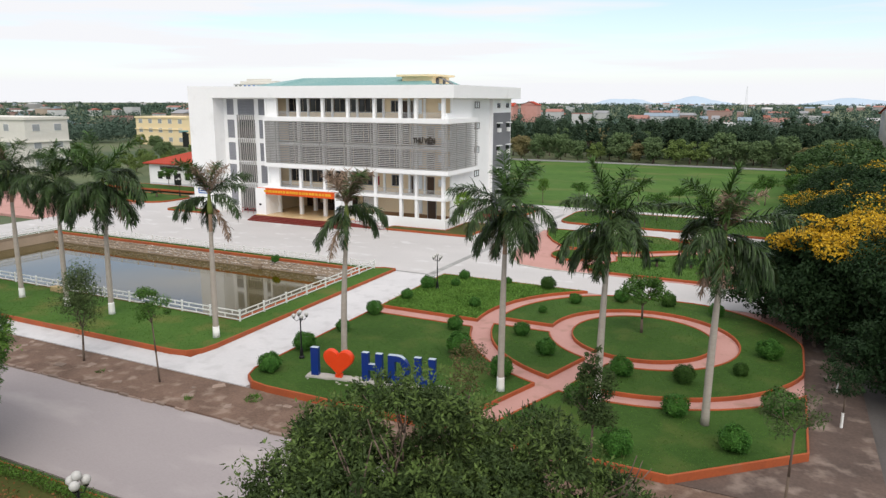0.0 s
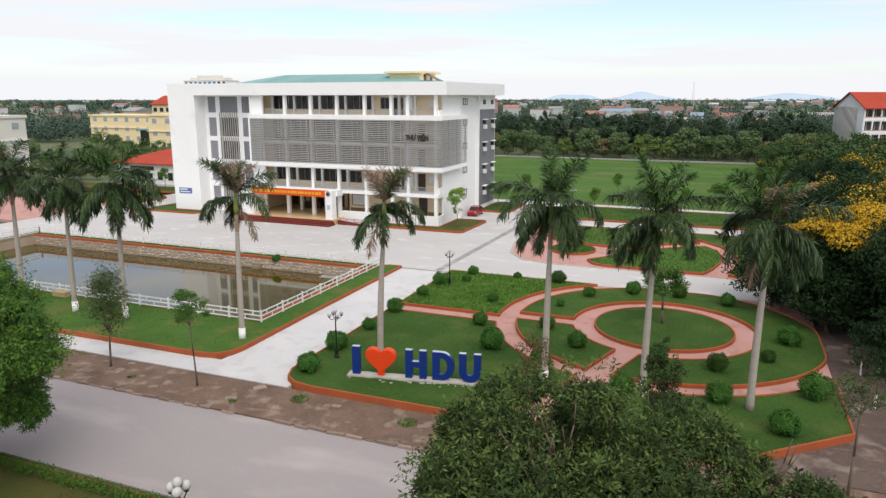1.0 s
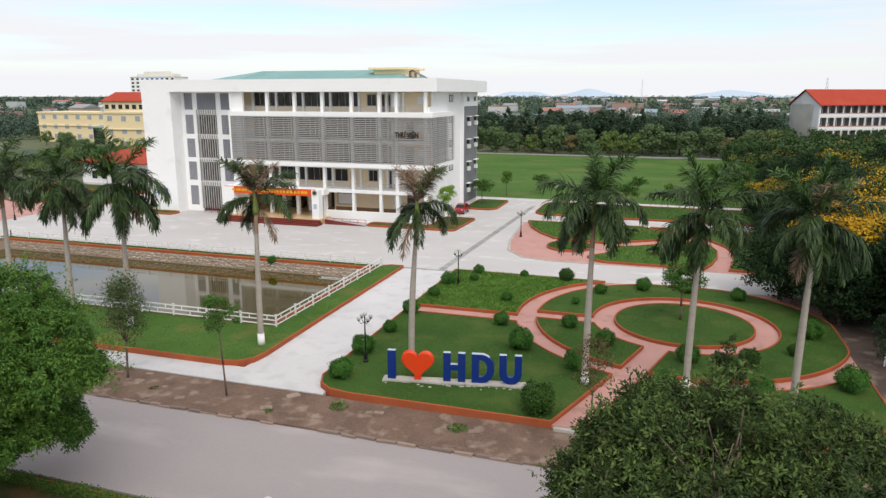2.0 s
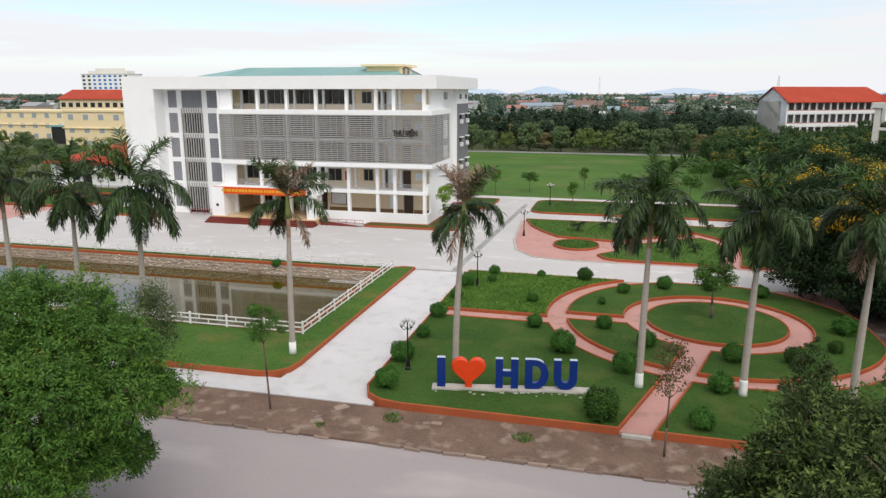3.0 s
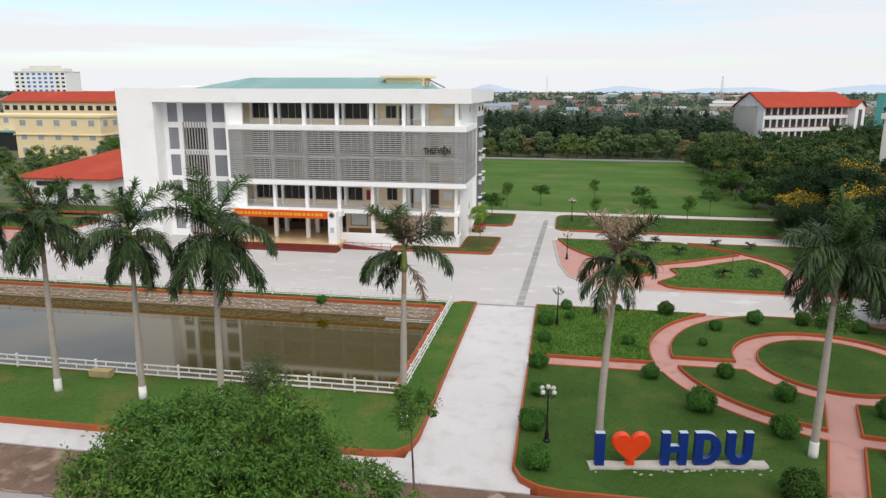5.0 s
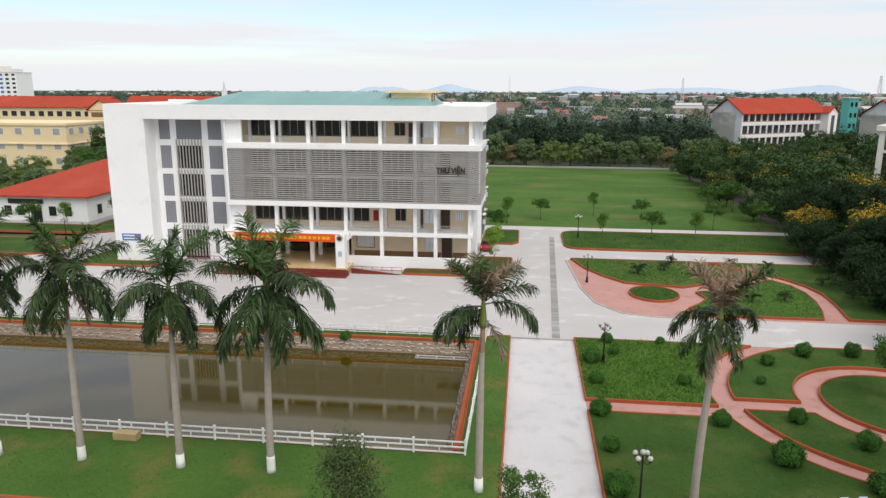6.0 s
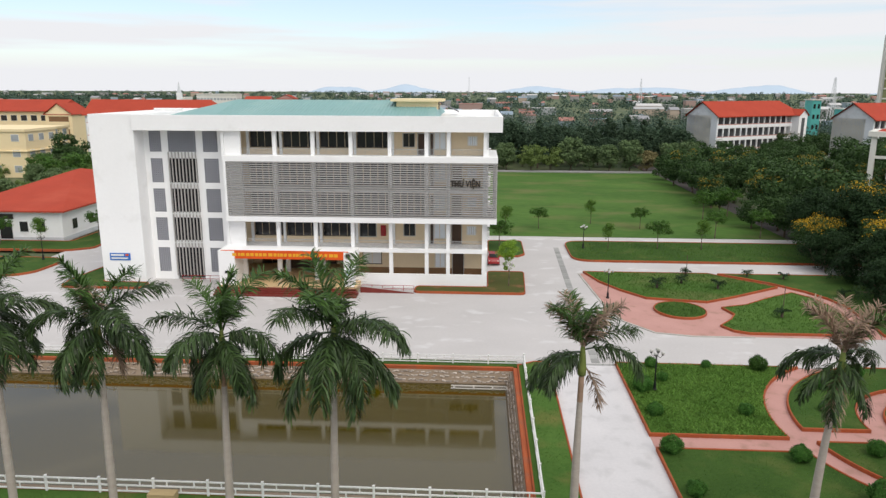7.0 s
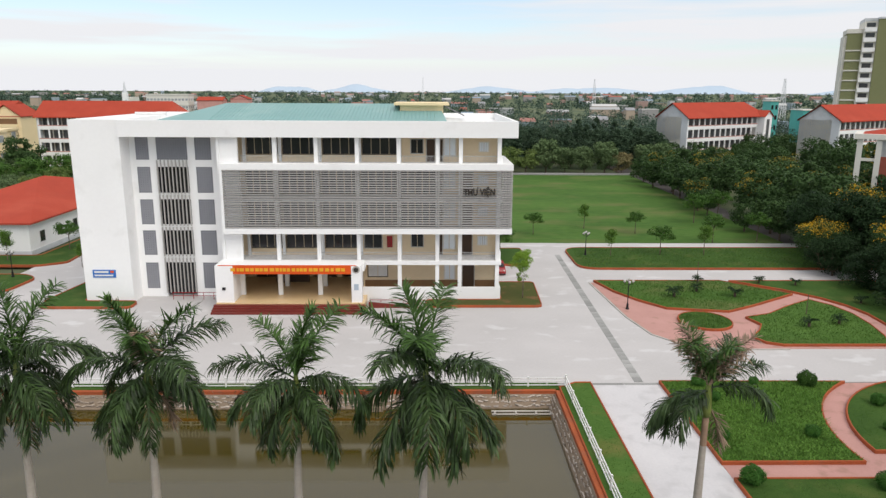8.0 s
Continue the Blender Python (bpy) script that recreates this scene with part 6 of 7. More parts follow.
# trees between the white house and the college blocks
wt = None
for x, y, s, a in ((-157.2, 195, 1.3, 20), (-150.5, 186, 0.85, 95), (-146.6, 184, 0.85, 170), (-154.0, 180, 0.75, 240), (-160.5, 187, 0.8, 300), (-144.0, 190, 0.9, 15)):
    if s > 1:
        again(far_of[big1], x, y, -0.5, a, s)
    elif wt is None:
        wt = make_tree("college_tree", 9.6, 4.9, 1.4, 70, 4500, 0.52, M_leafcanopy, "broad fresh-green tree before the college blocks", "tree", "college trees", 0.22, 1.3, 2, 0.7, limbs=6, slim=0.5)
        stand(wt, x, y, -0.5, a, s)
    else:
        again(wt, x, y, -0.5, a, s)

# woods beyond the field
wa = make_tree("wood_tree", 8.4, 4.1, 1.2, 71, 3000, 0.62, M_woodlight, "round-headed tree at the edge of the far wood", "tree", "far wood trees", 0.2, 1.3, 2, 0.8, limbs=5, slim=0.6)
wb = make_tree("wood_tree", 8.4, 4.0, 1.2, 72, 3000, 0.62, M_woodbrown, "olive-brown tree at the edge of the far wood", "tree", "far wood trees", 0.2, 1.3, 2, 0.8, limbs=5, slim=0.6)
wc = make_tree("wood_tree", 14.5, 5.0, 2.0, 73, 3400, 0.74, M_leafwood, "tall dark cone-shaped tree of the far wood", "tree", "far wood trees", 0.25, 1.2, 2, 0.9, limbs=6, slim=0.6, cone=True)
wd_ = make_tree("wood_tree", 13.0, 5.0, 2.0, 74, 3400, 0.72, M_leafwood, "dark broad-crowned tree of the far wood", "tree", "far wood trees", 0.25, 1.5, 2, 0.9, limbs=6, slim=0.6)
wf = make_tree("wood_tree", 8.0, 4.2, 1.2, 75, 2800, 0.5, M_woodfresh, "small fresh yellow-green tree among the low houses", "tree", "far wood trees", 0.18, 1.2, 2, 0.8, limbs=5, slim=0.6)
rw = random.Random(12)
first_of = set()


def plant(k, x, y, s):
    if k in first_of:
        again(k, x, y, -0.5, rw.uniform(0, 360), s)
    else:
        first_of.add(k)
        stand(k, x, y, -0.5, rw.uniform(0, 360), s)


x = -78.0
while x < 20:
    plant(rw.choice((wa, wa, wa, wb, wf)), x, 220 + rw.uniform(-2, 3), rw.uniform(0.7, 1.2))
    x += rw.uniform(4.6, 7.6)
for row, y in enumerate((231, 240, 251, 264, 280)):
    x = -95.0 + row * 2
    while x < 32 + row * 16:
        if x < 21 or y > 300:
            plant((wc if rw.random() < 0.55 else wd_) if rw.random() < 0.85 else (wa if rw.random() < 0.7 else wb), x, y + rw.uniform(-4, 4), rw.uniform(0.66, 1.06))
        x += rw.uniform(4.4, 7.2)
# trees west, round the low houses
for _ in range(58):
    plant(wf if rw.random() < 0.55 else wa, rw.uniform(-178, -112), rw.uniform(138, 208), rw.uniform(0.5, 0.85))
for _ in range(12):
    plant(wf, rw.uniform(-172, -136), rw.uniform(112, 136), rw.uniform(0.4, 0.65))
for x, y, s in ((-131, 140, 0.8), (-124, 146, 0.9), (-140, 138, 0.8), (-116, 150, 1.0), (-150, 150, 1.0), (-160, 142, 0.9), (-168, 128, 1.0), (-152, 122, 0.8), (-146, 118, 0.7), (-121, 160, 1.0), (-133, 158, 0.9), (-171, 150, 0.9),
                (-112, 170, 1.0), (-126, 175, 1.0), (-142, 172, 1.0), (-180, 165, 1.0), (-104, 156, 0.9), (-98, 176, 1.0), (-157, 178, 1.0), (-190, 140, 1.0), (-205, 185, 1.1), (-222, 200, 1.1), (-236, 205, 1.1), (-214, 160, 1.0)):
    plant(wf if rw.random() < 0.6 else wa, x, y, s * 0.68)

# red-leaved ground cover on the near lawn
rng_c = np.random.default_rng(14)
cc = np.stack([rng_c.normal(-31.5, 1.8, 1800), rng_c.normal(16.6, 1.0, 1800), rng_c.uniform(-0.33, -0.12, 1800)], axis=1)
tagged(new("ground_cover", mesh_np("ground_cover", leaf_quads(cc, 0.16, rng_c, 0, 0.6), 4, M_cover)), "low reddish ground-cover plants on the near lawn", "plants", kind="stuff")

# clipped hedge by the street
hd = thing("hedge", 0, 0, -0.35, "low clipped green hedge along the street", "hedge")
rng_h = np.random.default_rng(4)
n = 26000
c = np.stack([rng_h.uniform(-72, -8, n), 19.75 + rng_h.uniform(-0.38, 0.38, n), rng_h.uniform(0.05, 0.52, n) ** 1.0], axis=1)
c[:, 2] += 0.05 * np.sin(c[:, 0] * 1.7)
o = new("leaves", mesh_np("leaves", leaf_quads(c, 0.11, rng_h, 0, 0.55), 4, M_hedge))
o.parent = hd
g = Geo()
for i in range(60):
    g.tube((-71.5 + i * 1.07, 19.75, 0), (-71.5 + i * 1.07, 19.75, 0.4), 0.03, 0.02, 5)
part("stem", g, M_bark, hd)

# grass blades
def tufts(line, per_m2, h, seed, zg=0.0):
    rng = np.random.default_rng(seed)
    xs_, ys_ = [p[0] for p in line], [p[1] for p in line]
    area = (max(xs_) - min(xs_)) * (max(ys_) - min(ys_))
    n = int(area * per_m2)
    p = np.stack([rng.uniform(min(xs_), max(xs_), n), rng.uniform(min(ys_), max(ys_), n)], axis=1)
    px, py = p[:, 0], p[:, 1]
    keep = np.zeros(n, bool)
    k = len(line)
    for i in range(k):
        (x0, y0), (x1, y1) = line[i], line[i - 1]
        if y0 == y1:
            continue
        keep ^= ((y0 > py) != (y1 > py)) & (px < (x1 - x0) * (py - y0) / (y1 - y0) + x0)
    p = p[keep]
    n = len(p)
    swell = 0.5 + 0.5 * np.sin(p[:, 0] * 1.9 + 2 * np.sin(p[:, 1] * 0.7)) * np.sin(p[:, 1] * 2.3 + 2 * np.sin(p[:, 0] * 0.9))
    a, hh = rng.uniform(0, 6.283, n), h * rng.uniform(0.5, 1.3, n) * (0.75 + 0.5 * swell)
    w = 0.02 + 0.1 * hh
    base = np.concatenate([p, np.full((n, 1), zg)], axis=1)
    side = np.stack([np.cos(a), np.sin(a), np.zeros(n)], axis=1) * w[:, None]
    tip = base + np.stack([rng.normal(size=n) * hh * 0.8, rng.normal(size=n) * hh * 0.8, hh], axis=1)
    return np.stack([base - side, base + side, tip], axis=1)


blades = [tufts(BEDS["bed_letters"], 60, 0.045, 2), tufts(BEDS["bed_corner"], 50, 0.05, 3), tufts(BEDS["bed_ring"], 50, 0.05, 4), tufts(BEDS["bed_sector"], 60, 0.05, 5),
          tufts(BEDS["bed_circle"], 50, 0.05, 6), tufts([(-72, 36.4), (-38.3, 36.4), (-38.3, 43.6), (-72, 43.6)], 45, 0.055, 7), 
          tufts([(-40, 44), (-38.2, 44), (-38.2, 66), (-40, 66)], 45, 0.055, 10), tufts([(-30, 105), (5, 105), (5, 117), (-30, 117)], 25, 0.14, 11)]
long_blades = [tufts(BEDS["bed_long_grass"], 150, 0.19, 1)]
blades += [tufts(BEDS["bed_north"], 45, 0.15, 8), tufts(BEDS["bed_south"], 45, 0.15, 9), tufts(BEDS["bed_oval"], 60, 0.15, 12)]
tagged(new("long_grass", mesh_np("long_grass", np.concatenate(long_blades), 3, M_longblade)), "long bright-green grass in the garden beds", "grass", kind="stuff")
gr = new("grass", mesh_np("grass", np.concatenate(blades), 3, M_blade))
tagged(gr, "short green grass blades on the lawns", "grass", kind="stuff")
# weeds in the soil verge
wd = []
for i, (x, y, r) in enumerate(((-29.2, 32.5, 0.6), (-21.5, 32.1, 0.6), (-42, 31.4, 0.3), (-33, 30.7, 0.3))):
    wd.append(tufts(arc(x, y, r, 0, 330, 11), 160, 0.16, 30 + i, -0.4))
tagged(new("weeds", mesh_np("weeds", np.concatenate(wd), 3, M_blade)), "small weed tufts in the soil verge", "weeds", kind="stuff")

# ---- letters, lamps, fences, car ----
def band(outer, inner, closed):
    """A flat band between two lines, as wide strokes of a letter."""
    g, n = Geo(), len(outer)
    d = 0.17
    g.v = [(x, -d, z) for x, z in outer] + [(x, -d, z) for x, z in inner] + [(x, d, z) for x, z in outer] + [(x, d, z) for x, z in inner]
    for i in range(n if closed else n - 1):
        j = (i + 1) % n
        g.f += [(i, j, n + j, n + i), (2 * n + i, 3 * n + i, 3 * n + j, 2 * n + j), (i, 2 * n + i, 2 * n + j, j), (n + i, n + j, 3 * n + j, 3 * n + i)]
    if not closed:
        g.f += [(0, n, 3 * n, 2 * n), (n - 1, 3 * n - 1, 4 * n - 1, 2 * n - 1)]
    return g


def letter_geo(c, w, h=1.95, s=0.46):
    d = 0.17
    if c == "I":
        return Geo().box(0, -d, 0, w, d, h)
    if c == "H":
        return Geo().prism([(0, 0), (s, 0), (s, h * 0.4), (w - s, h * 0.4), (w - s, 0), (w, 0), (w, h), (w - s, h), (w - s, h * 0.6), (s, h * 0.6), (s, h), (0, h)], -d, d)
    if c == "D":
        r = h / 2
        out = [(0, 0), (w * 0.42, 0)] + [(w * 0.42 + w * 0.58 * math.sin(a), r - r * math.cos(a)) for a in [math.pi * k / 14 for k in range(1, 14)]] + [(w * 0.42, h), (0, h)]
        q = r - s * 0.86
        inn = [(s, s * 0.86), (w * 0.42, s * 0.86)] + [(w * 0.42 + (w * 0.58 - s) * math.sin(a), r - q * math.cos(a)) for a in [math.pi * k / 14 for k in range(1, 14)]] + [(w * 0.42, h - s * 0.86), (s, h - s * 0.86)]
        return band(out, inn, True)
    r = w / 2
    out = [(0, h)] + [(r - r * math.cos(a), r - r * math.sin(a)) for a in [math.pi * k / 16 for k in range(17)]] + [(w, h)]
    inn = [(s, h)] + [(r - (r - s) * math.cos(a), r - (r - s) * math.sin(a)) for a in [math.pi * k / 16 for k in range(17)]] + [(w - s, h)]
    return band(out, inn, False)


sg_ = thing("letter_plinth", -27.92, 36.55, 0, "low cracked concrete plinth under the giant letters", "plinth", rz=10.4)
rp = random.Random(21)
edge_a = [(10.0 * i / 26, -0.38 + rp.uniform(-0.09, 0.09)) for i in range(27)]
edge_b = [(10.0 * i / 26, 0.42 + rp.uniform(-0.07, 0.07)) for i in range(26, -1, -1)]
part("slab", Geo().prism(edge_a + edge_b, -0.2, 0.1).prism([(x, 0.78 * y) for x, y in edge_a] + [(x, 0.85 * y) for x, y in edge_b], 0.09, 0.13), M_plinth, sg_)
for k in range(22):
    x, y, r = rp.uniform(0.2, 10.2), -0.5 - rp.random() ** 2 * 0.5, rp.uniform(0.05, 0.13)
    part("broken_edge", Geo().prism([(x + r * rp.uniform(0.7, 1.3) * math.cos(q), y + 0.6 * r * rp.uniform(0.7, 1.3) * math.sin(q)) for q in (0, 1.2, 2.4, 3.7, 5.0)], -0.1, rp.uniform(0.03, 0.07)), M_plinth, sg_)


def on_plinth(u, w=0.0, z=0.13):
    a = radians(10.4)
    return pose(-27.92 + u * math.cos(a) - w * math.sin(a), 36.55 + u * math.sin(a) + w * math.cos(a), z, 0, 0, 10.4)


for body, u, w in (("I", 0.32, 0.52), ("H", 4.0, 1.42), ("D", 5.84, 1.46), ("U", 7.62, 1.44)):
    lg = letter_geo(body, w)
    if body == "H":
        lg.v = [(px, pz, py) for px, py, pz in lg.v]
    ob = part("giant_letter", lg, M_blue)
    me = ob.data
    bm = bmesh.new()
    bm.from_mesh(me)
    bmesh.ops.recalc_face_normals(bm, faces=bm.faces)
    bm.to_mesh(me)
    bm.free()
    me.materials.append(M_lightblue)
    # upward faces above one metre take the pale blue
    for f in me.polygons:
        f.material_index = 1 if f.normal.z > 0.75 and f.center.z > 1.0 else 0
    ob.matrix_world = on_plinth(u)
    tagged(ob, "giant blue capital letter %s with pale top edges" % body, "letter", "giant letters")
hp = []
for i in range(48):
    t = 6.28318 * i / 48
    hp.append((16 * math.sin(t) ** 3 / 32 * 2.15, (13 * math.cos(t) - 5 * math.cos(2 * t) - 2 * math.cos(3 * t) - math.cos(4 * t) + 17) / 29 * 1.95))
g = Geo()
n = len(hp)
for y, s in ((-0.2, 0.9), (-0.13, 1.0), (0.13, 1.0), (0.2, 0.9)):
    g.v += [(x * s, y, 0.95 + (z - 0.95) * s) for x, z in hp]
for k in range(3):
    g.f += [(k * n + i, k * n + (i + 1) % n, (k + 1) * n + (i + 1) % n, (k + 1) * n + i) for i in range(n)]
g.f += [tuple(range(n)), tuple(range(4 * n - 1, 3 * n - 1, -1))]
hs = thing("heart_sign", 0, 0, 0, "giant glossy red-orange heart on the plinth", "heart", "giant letters")
hs.matrix_world = on_plinth(2.3)
part("heart", g, M_heart, hs)
part("heart_foot", Geo().box(-0.22, -0.16, 0, 0.22, 0.16, 0.24), M_heart, hs)


def street_lamp(x, y, z=0.0, globes=4, reach=0.46, ball=0.15):
    t = thing("street_lamp", x, y, z, "black cast-iron lamp post with a cluster of white globes", "street lamp", "garden lamps", rz=(x * 31) % 90)
    part("base", Geo().lathe([(0.2, -0.1), (0.2, 0.12), (0.14, 0.2), (0.12, 0.6), (0.08, 0.75)], 0, 0, 10), M_black, t)
    part("pole", Geo().lathe([(0.06, 0.7), (0.05, 2.0), (0.075, 2.05), (0.05, 2.12), (0.042, 3.35)], 0, 0, 9), M_black, t)
    for i in range(globes):
        a = 6.28318 * i / globes
        c, s = math.cos(a), math.sin(a)
        arm = part("arm", Geo().tube((0, 0, 2.95), (0.6 * reach * c, 0.6 * reach * s, 2.85), 0.022, 0.02, 6).tube((0.6 * reach * c, 0.6 * reach * s, 2.85), (reach * c, reach * s, 3.05), 0.02, 0.02, 6)
                   .lathe([(0.03, 3.05), (0.09, 3.1), (0.1, 3.16)], reach * c, reach * s, 8), M_black, t)
        part("globe", Geo().ball((reach * c, reach * s, 3.13 + ball), ball, 14, 9), M_globe, arm, "white globe", smooth=True)
    part("globe", Geo().ball((0, 0, 3.35 + ball), ball, 14, 9), M_globe, t, "white globe", smooth=True)
    return t


for x, y, z in ((-30.3, 39.0, 0.0), (-30.0, 60.6, 0.0), (-28.5, 112.4, 0.0), (-29.2, 86.8, -0.2), (-105.5, 100.0, 0.0), (-104.6, 76.0, -0.2)):
    street_lamp(x, y, z)
big = street_lamp(-24.0, 16.4, -0.35, 3, 0.27, 0.175)
big.scale = (1.18, 1.18, 1.18)
# slim unlit garden posts
for x, y in ((-16.8, 98.9), (-10.2, 84.2)):
    p = thing("garden_post", x, y, 0, "slim grey garden post", "post", "garden posts")
    part("pole", Geo().tube((0, 0, -0.1), (0, 0, 2.3), 0.05, 0.04, 8), M_bark, p)


def fence_run(x0, y0, x1, y1, panels, z=0.0, label="white-painted concrete rail fence round the pond"):
    f = thing("pond_fence", x0, y0, z, label, "fence", "pond fences", rz=math.degrees(math.atan2(y1 - y0, x1 - x0)))
    length = math.hypot(x1 - x0, y1 - y0)
    w = length / panels
    p0 = r0 = b0 = None
    for i in range(panels + 1):
        m = pose(i * w, 0, 0)
        if p0 is None:
            p0 = part("post", Geo().box(-0.06, -0.06, -0.2, 0.06, 0.06, 1.0).box(-0.075, -0.075, 1.0, 0.075, 0.075, 1.04), M_whitepaint, f)
        else:
            piece("post", p0, f, m)
    for i in range(panels):
        for h in (0.88, 0.52, 0.14):
            m = pose(i * w, 0, h)
            if r0 is None:
                r0 = part("rail", Geo().box(0.06, -0.035, -0.042, w - 0.06, 0.035, 0.042), M_whitepaint, f)
                r0.matrix_local = m
            else:
                piece("rail", r0, f, m)
        for k, (u, za, zb) in enumerate(((0.25, 0.55, 0.86), (0.5, 0.17, 0.5), (0.75, 0.55, 0.86))):
            m = pose(i * w + u * w, 0, za)
            if b0 is None:
                b0 = part("stub", Geo().box(-0.035, -0.025, 0, 0.035, 0.025, 0.32), M_whitepaint, f)
                b0.matrix_local = m
            else:
                piece("stub", b0, f, m)
    return f


fence_run(-40.3, 43.75, -93.1, 43.75, 16)
fence_run(-40.2, 65.3, -40.3, 43.75, 7)
far_run = fence_run(-93.1, 65.35, -40.2, 65.35, 17)
far_run.scale = (1, 1, 0.82)
fence_run(-93.1, 43.75, -93.1, 65.35, 7)

# parked red car by the library
car = thing("car", -42.25, 103.2, -0.22, "small red hatchback parked beside the library", "car", rz=90)
prof = [(-1.95, 0.32), (-1.98, 0.62), (-1.85, 0.82), (-1.0, 0.93), (-0.45, 1.4), (0.9, 1.45), (1.55, 1.02), (1.9, 0.95), (1.95, 0.6), (1.92, 0.32)]
g = Geo()
n = len(prof)
for y, s in ((-0.8, 0.96), (-0.76, 1.0), (0.76, 1.0), (0.8, 0.96)):
    g.v += [(x * s, y * (0.82 if z > 1.2 else 1), z) for x, z in prof]
for k in range(3):
    g.f += [(k * n + i, k * n + (i + 1) % n, (k + 1) * n + (i + 1) % n, (k + 1) * n + i) for i in range(n)]
g.f += [tuple(range(n - 1, -1, -1)), tuple(range(3 * n, 4 * n))]
part("body", g, M_carred, car)
for nm, pts in (("windscreen", [(-0.96, 0.97), (-0.5, 1.36)]), ("rear_window", [(0.98, 1.4), (1.5, 1.06)])):
    (xa, za), (xb, zb) = pts
    part(nm, Geo().add([(xa - 0.03, -0.66, za + 0.01), (xa - 0.03, 0.66, za + 0.01), (xb - 0.0, 0.58, zb + 0.03), (xb, -0.58, zb + 0.03)], [(0, 1, 2, 3)]), M_glass, car)
for y in (-0.81, 0.81):
    part("side_window", Geo().add([(-0.8, y, 0.98), (1.35, y, 1.0), (0.85, y * 0.85, 1.38), (-0.42, y * 0.85, 1.36)], [(0, 1, 2, 3)]), M_glass, car)
    for x in (-1.25, 1.2):
        wh = part("wheel", Geo().tube((x, y * 0.8, 0.31), (x, y * 1.02, 0.31), 0.31, 0.31, 16), M_tyre, car)
        part("rim", Geo().tube((x, y * 1.0, 0.31), (x, y * 1.04, 0.31), 0.19, 0.19, 12), M_rail, wh)
    part("headlight", Geo().ball((-1.86, y * 0.75, 0.68), 0.12, 8, 5), M_globe, car)
    part("tail_light", Geo().ball((1.9, y * 0.78, 0.8), 0.1, 8, 5), M_banner, car)

# crate against the fence
cr = thing("crate", -62.6, 43.2, 0, "pale weathered wooden crate by the pond fence", "crate")
part("crate_body", Geo().box(-0.8, -0.3, 0.0, 0.8, 0.3, 0.5), M_crate, cr)
for i in range(4):
    part("slat", Geo().box(-0.82, -0.33, 0.04 + i * 0.12, 0.82, -0.305, 0.13 + i * 0.12), M_crate, cr)

# ---- buildings round about ----
def gable_house(name, x0, y0, x1, y1, eave, ridge, label, wall, roof, along="x", hip=0.0, over=0.6, z0=-0.5):
    h = thing(name, (x0 + x1) / 2, (y0 + y1) / 2, 0, label, "building")
    ox, oy = (x0 + x1) / 2, (y0 + y1) / 2
    a, b = (x1 - x0) / 2, (y1 - y0) / 2
    g = Geo().box(-a, -b, z0, a, b, eave - over * 0.35 + 0.02 if hip else eave)
    if not hip:
        if along == "x":
            for s in (-1, 1):
                g.add([(s * a, -b, eave), (s * a, b, eave), (s * a, 0, ridge - 0.1)], [(0, 1, 2)])
        else:
            for s in (-1, 1):
                g.add([(-a, s * b, eave), (a, s * b, eave), (0, s * b, ridge - 0.1)], [(0, 1, 2)])
    part("wall", g, wall, h)
    a2, b2 = a + over, b + over
    e = eave - over * 0.35
    if along == "x":
        r0, r1 = (-a2 + hip, 0, ridge), (a2 - hip, 0, ridge)
        v = [(-a2, -b2, e), (a2, -b2, e), (a2, b2, e), (-a2, b2, e), r0, r1]
        f = [(0, 1, 5, 4), (2, 3, 4, 5), (1, 2, 5), (3, 0, 4)] if hip else [(0, 1, 5, 4), (2, 3, 4, 5)]
    else:
        r0, r1 = (0, -b2 + hip, ridge), (0, b2 - hip, ridge)
        v = [(-a2, -b2, e), (a2, -b2, e), (a2, b2, e), (-a2, b2, e), r0, r1]
        f = [(1, 2, 5, 4), (3, 0, 4, 5), (0, 1, 4), (2, 3, 5)] if hip else [(1, 2, 5, 4), (3, 0, 4, 5)]
    g = Geo().add(v, f)
    g.add([(x, y, z - 0.25) for x, y, z in v], [t[::-1] for t in f])
    ring = (0, 1, 2, 3)
    for i in range(4):
        p, q = v[ring[i]], v[ring[(i + 1) % 4]]
        g.quad(p, q, (q[0], q[1], q[2] - 0.25), (p[0], p[1], p[2] - 0.25))
    part("roof", g, roof, h)
    return h, a, b


def win(h, x, y, z, w, hgt, face, material=None, frame=None):
    """A recessed-looking window: a frame proud of the wall with a dark pane; face is the wall's outward axis."""
    d = 0.06
    if face in ("-y", "+y"):
        s = -1 if face == "-y" else 1
        o = part("window", Geo().box(x - w / 2 - 0.1, min(y, y + s * d), z - 0.1, x + w / 2 + 0.1, max(y, y + s * d), z + hgt + 0.1), frame or M_whitepaint, h)
        part("pane", Geo().box(x - w / 2, min(y + s * d, y + s * (d + 0.03)), z, x + w / 2, max(y + s * d, y + s * (d + 0.03)), z + hgt), material or M_glass, o)
    else:
        s = -1 if face == "-x" else 1
        o = part("window", Geo().box(min(x, x + s * d), y - w / 2 - 0.1, z - 0.1, max(x, x + s * d), y + w / 2 + 0.1, z + hgt + 0.1), frame or M_whitepaint, h)
        part("pane", Geo().box(min(x + s * d, x + s * (d + 0.03)), y - w / 2, z, max(x + s * d, x + s * (d + 0.03)), y + w / 2, z + hgt), material or M_glass, o)
    return o


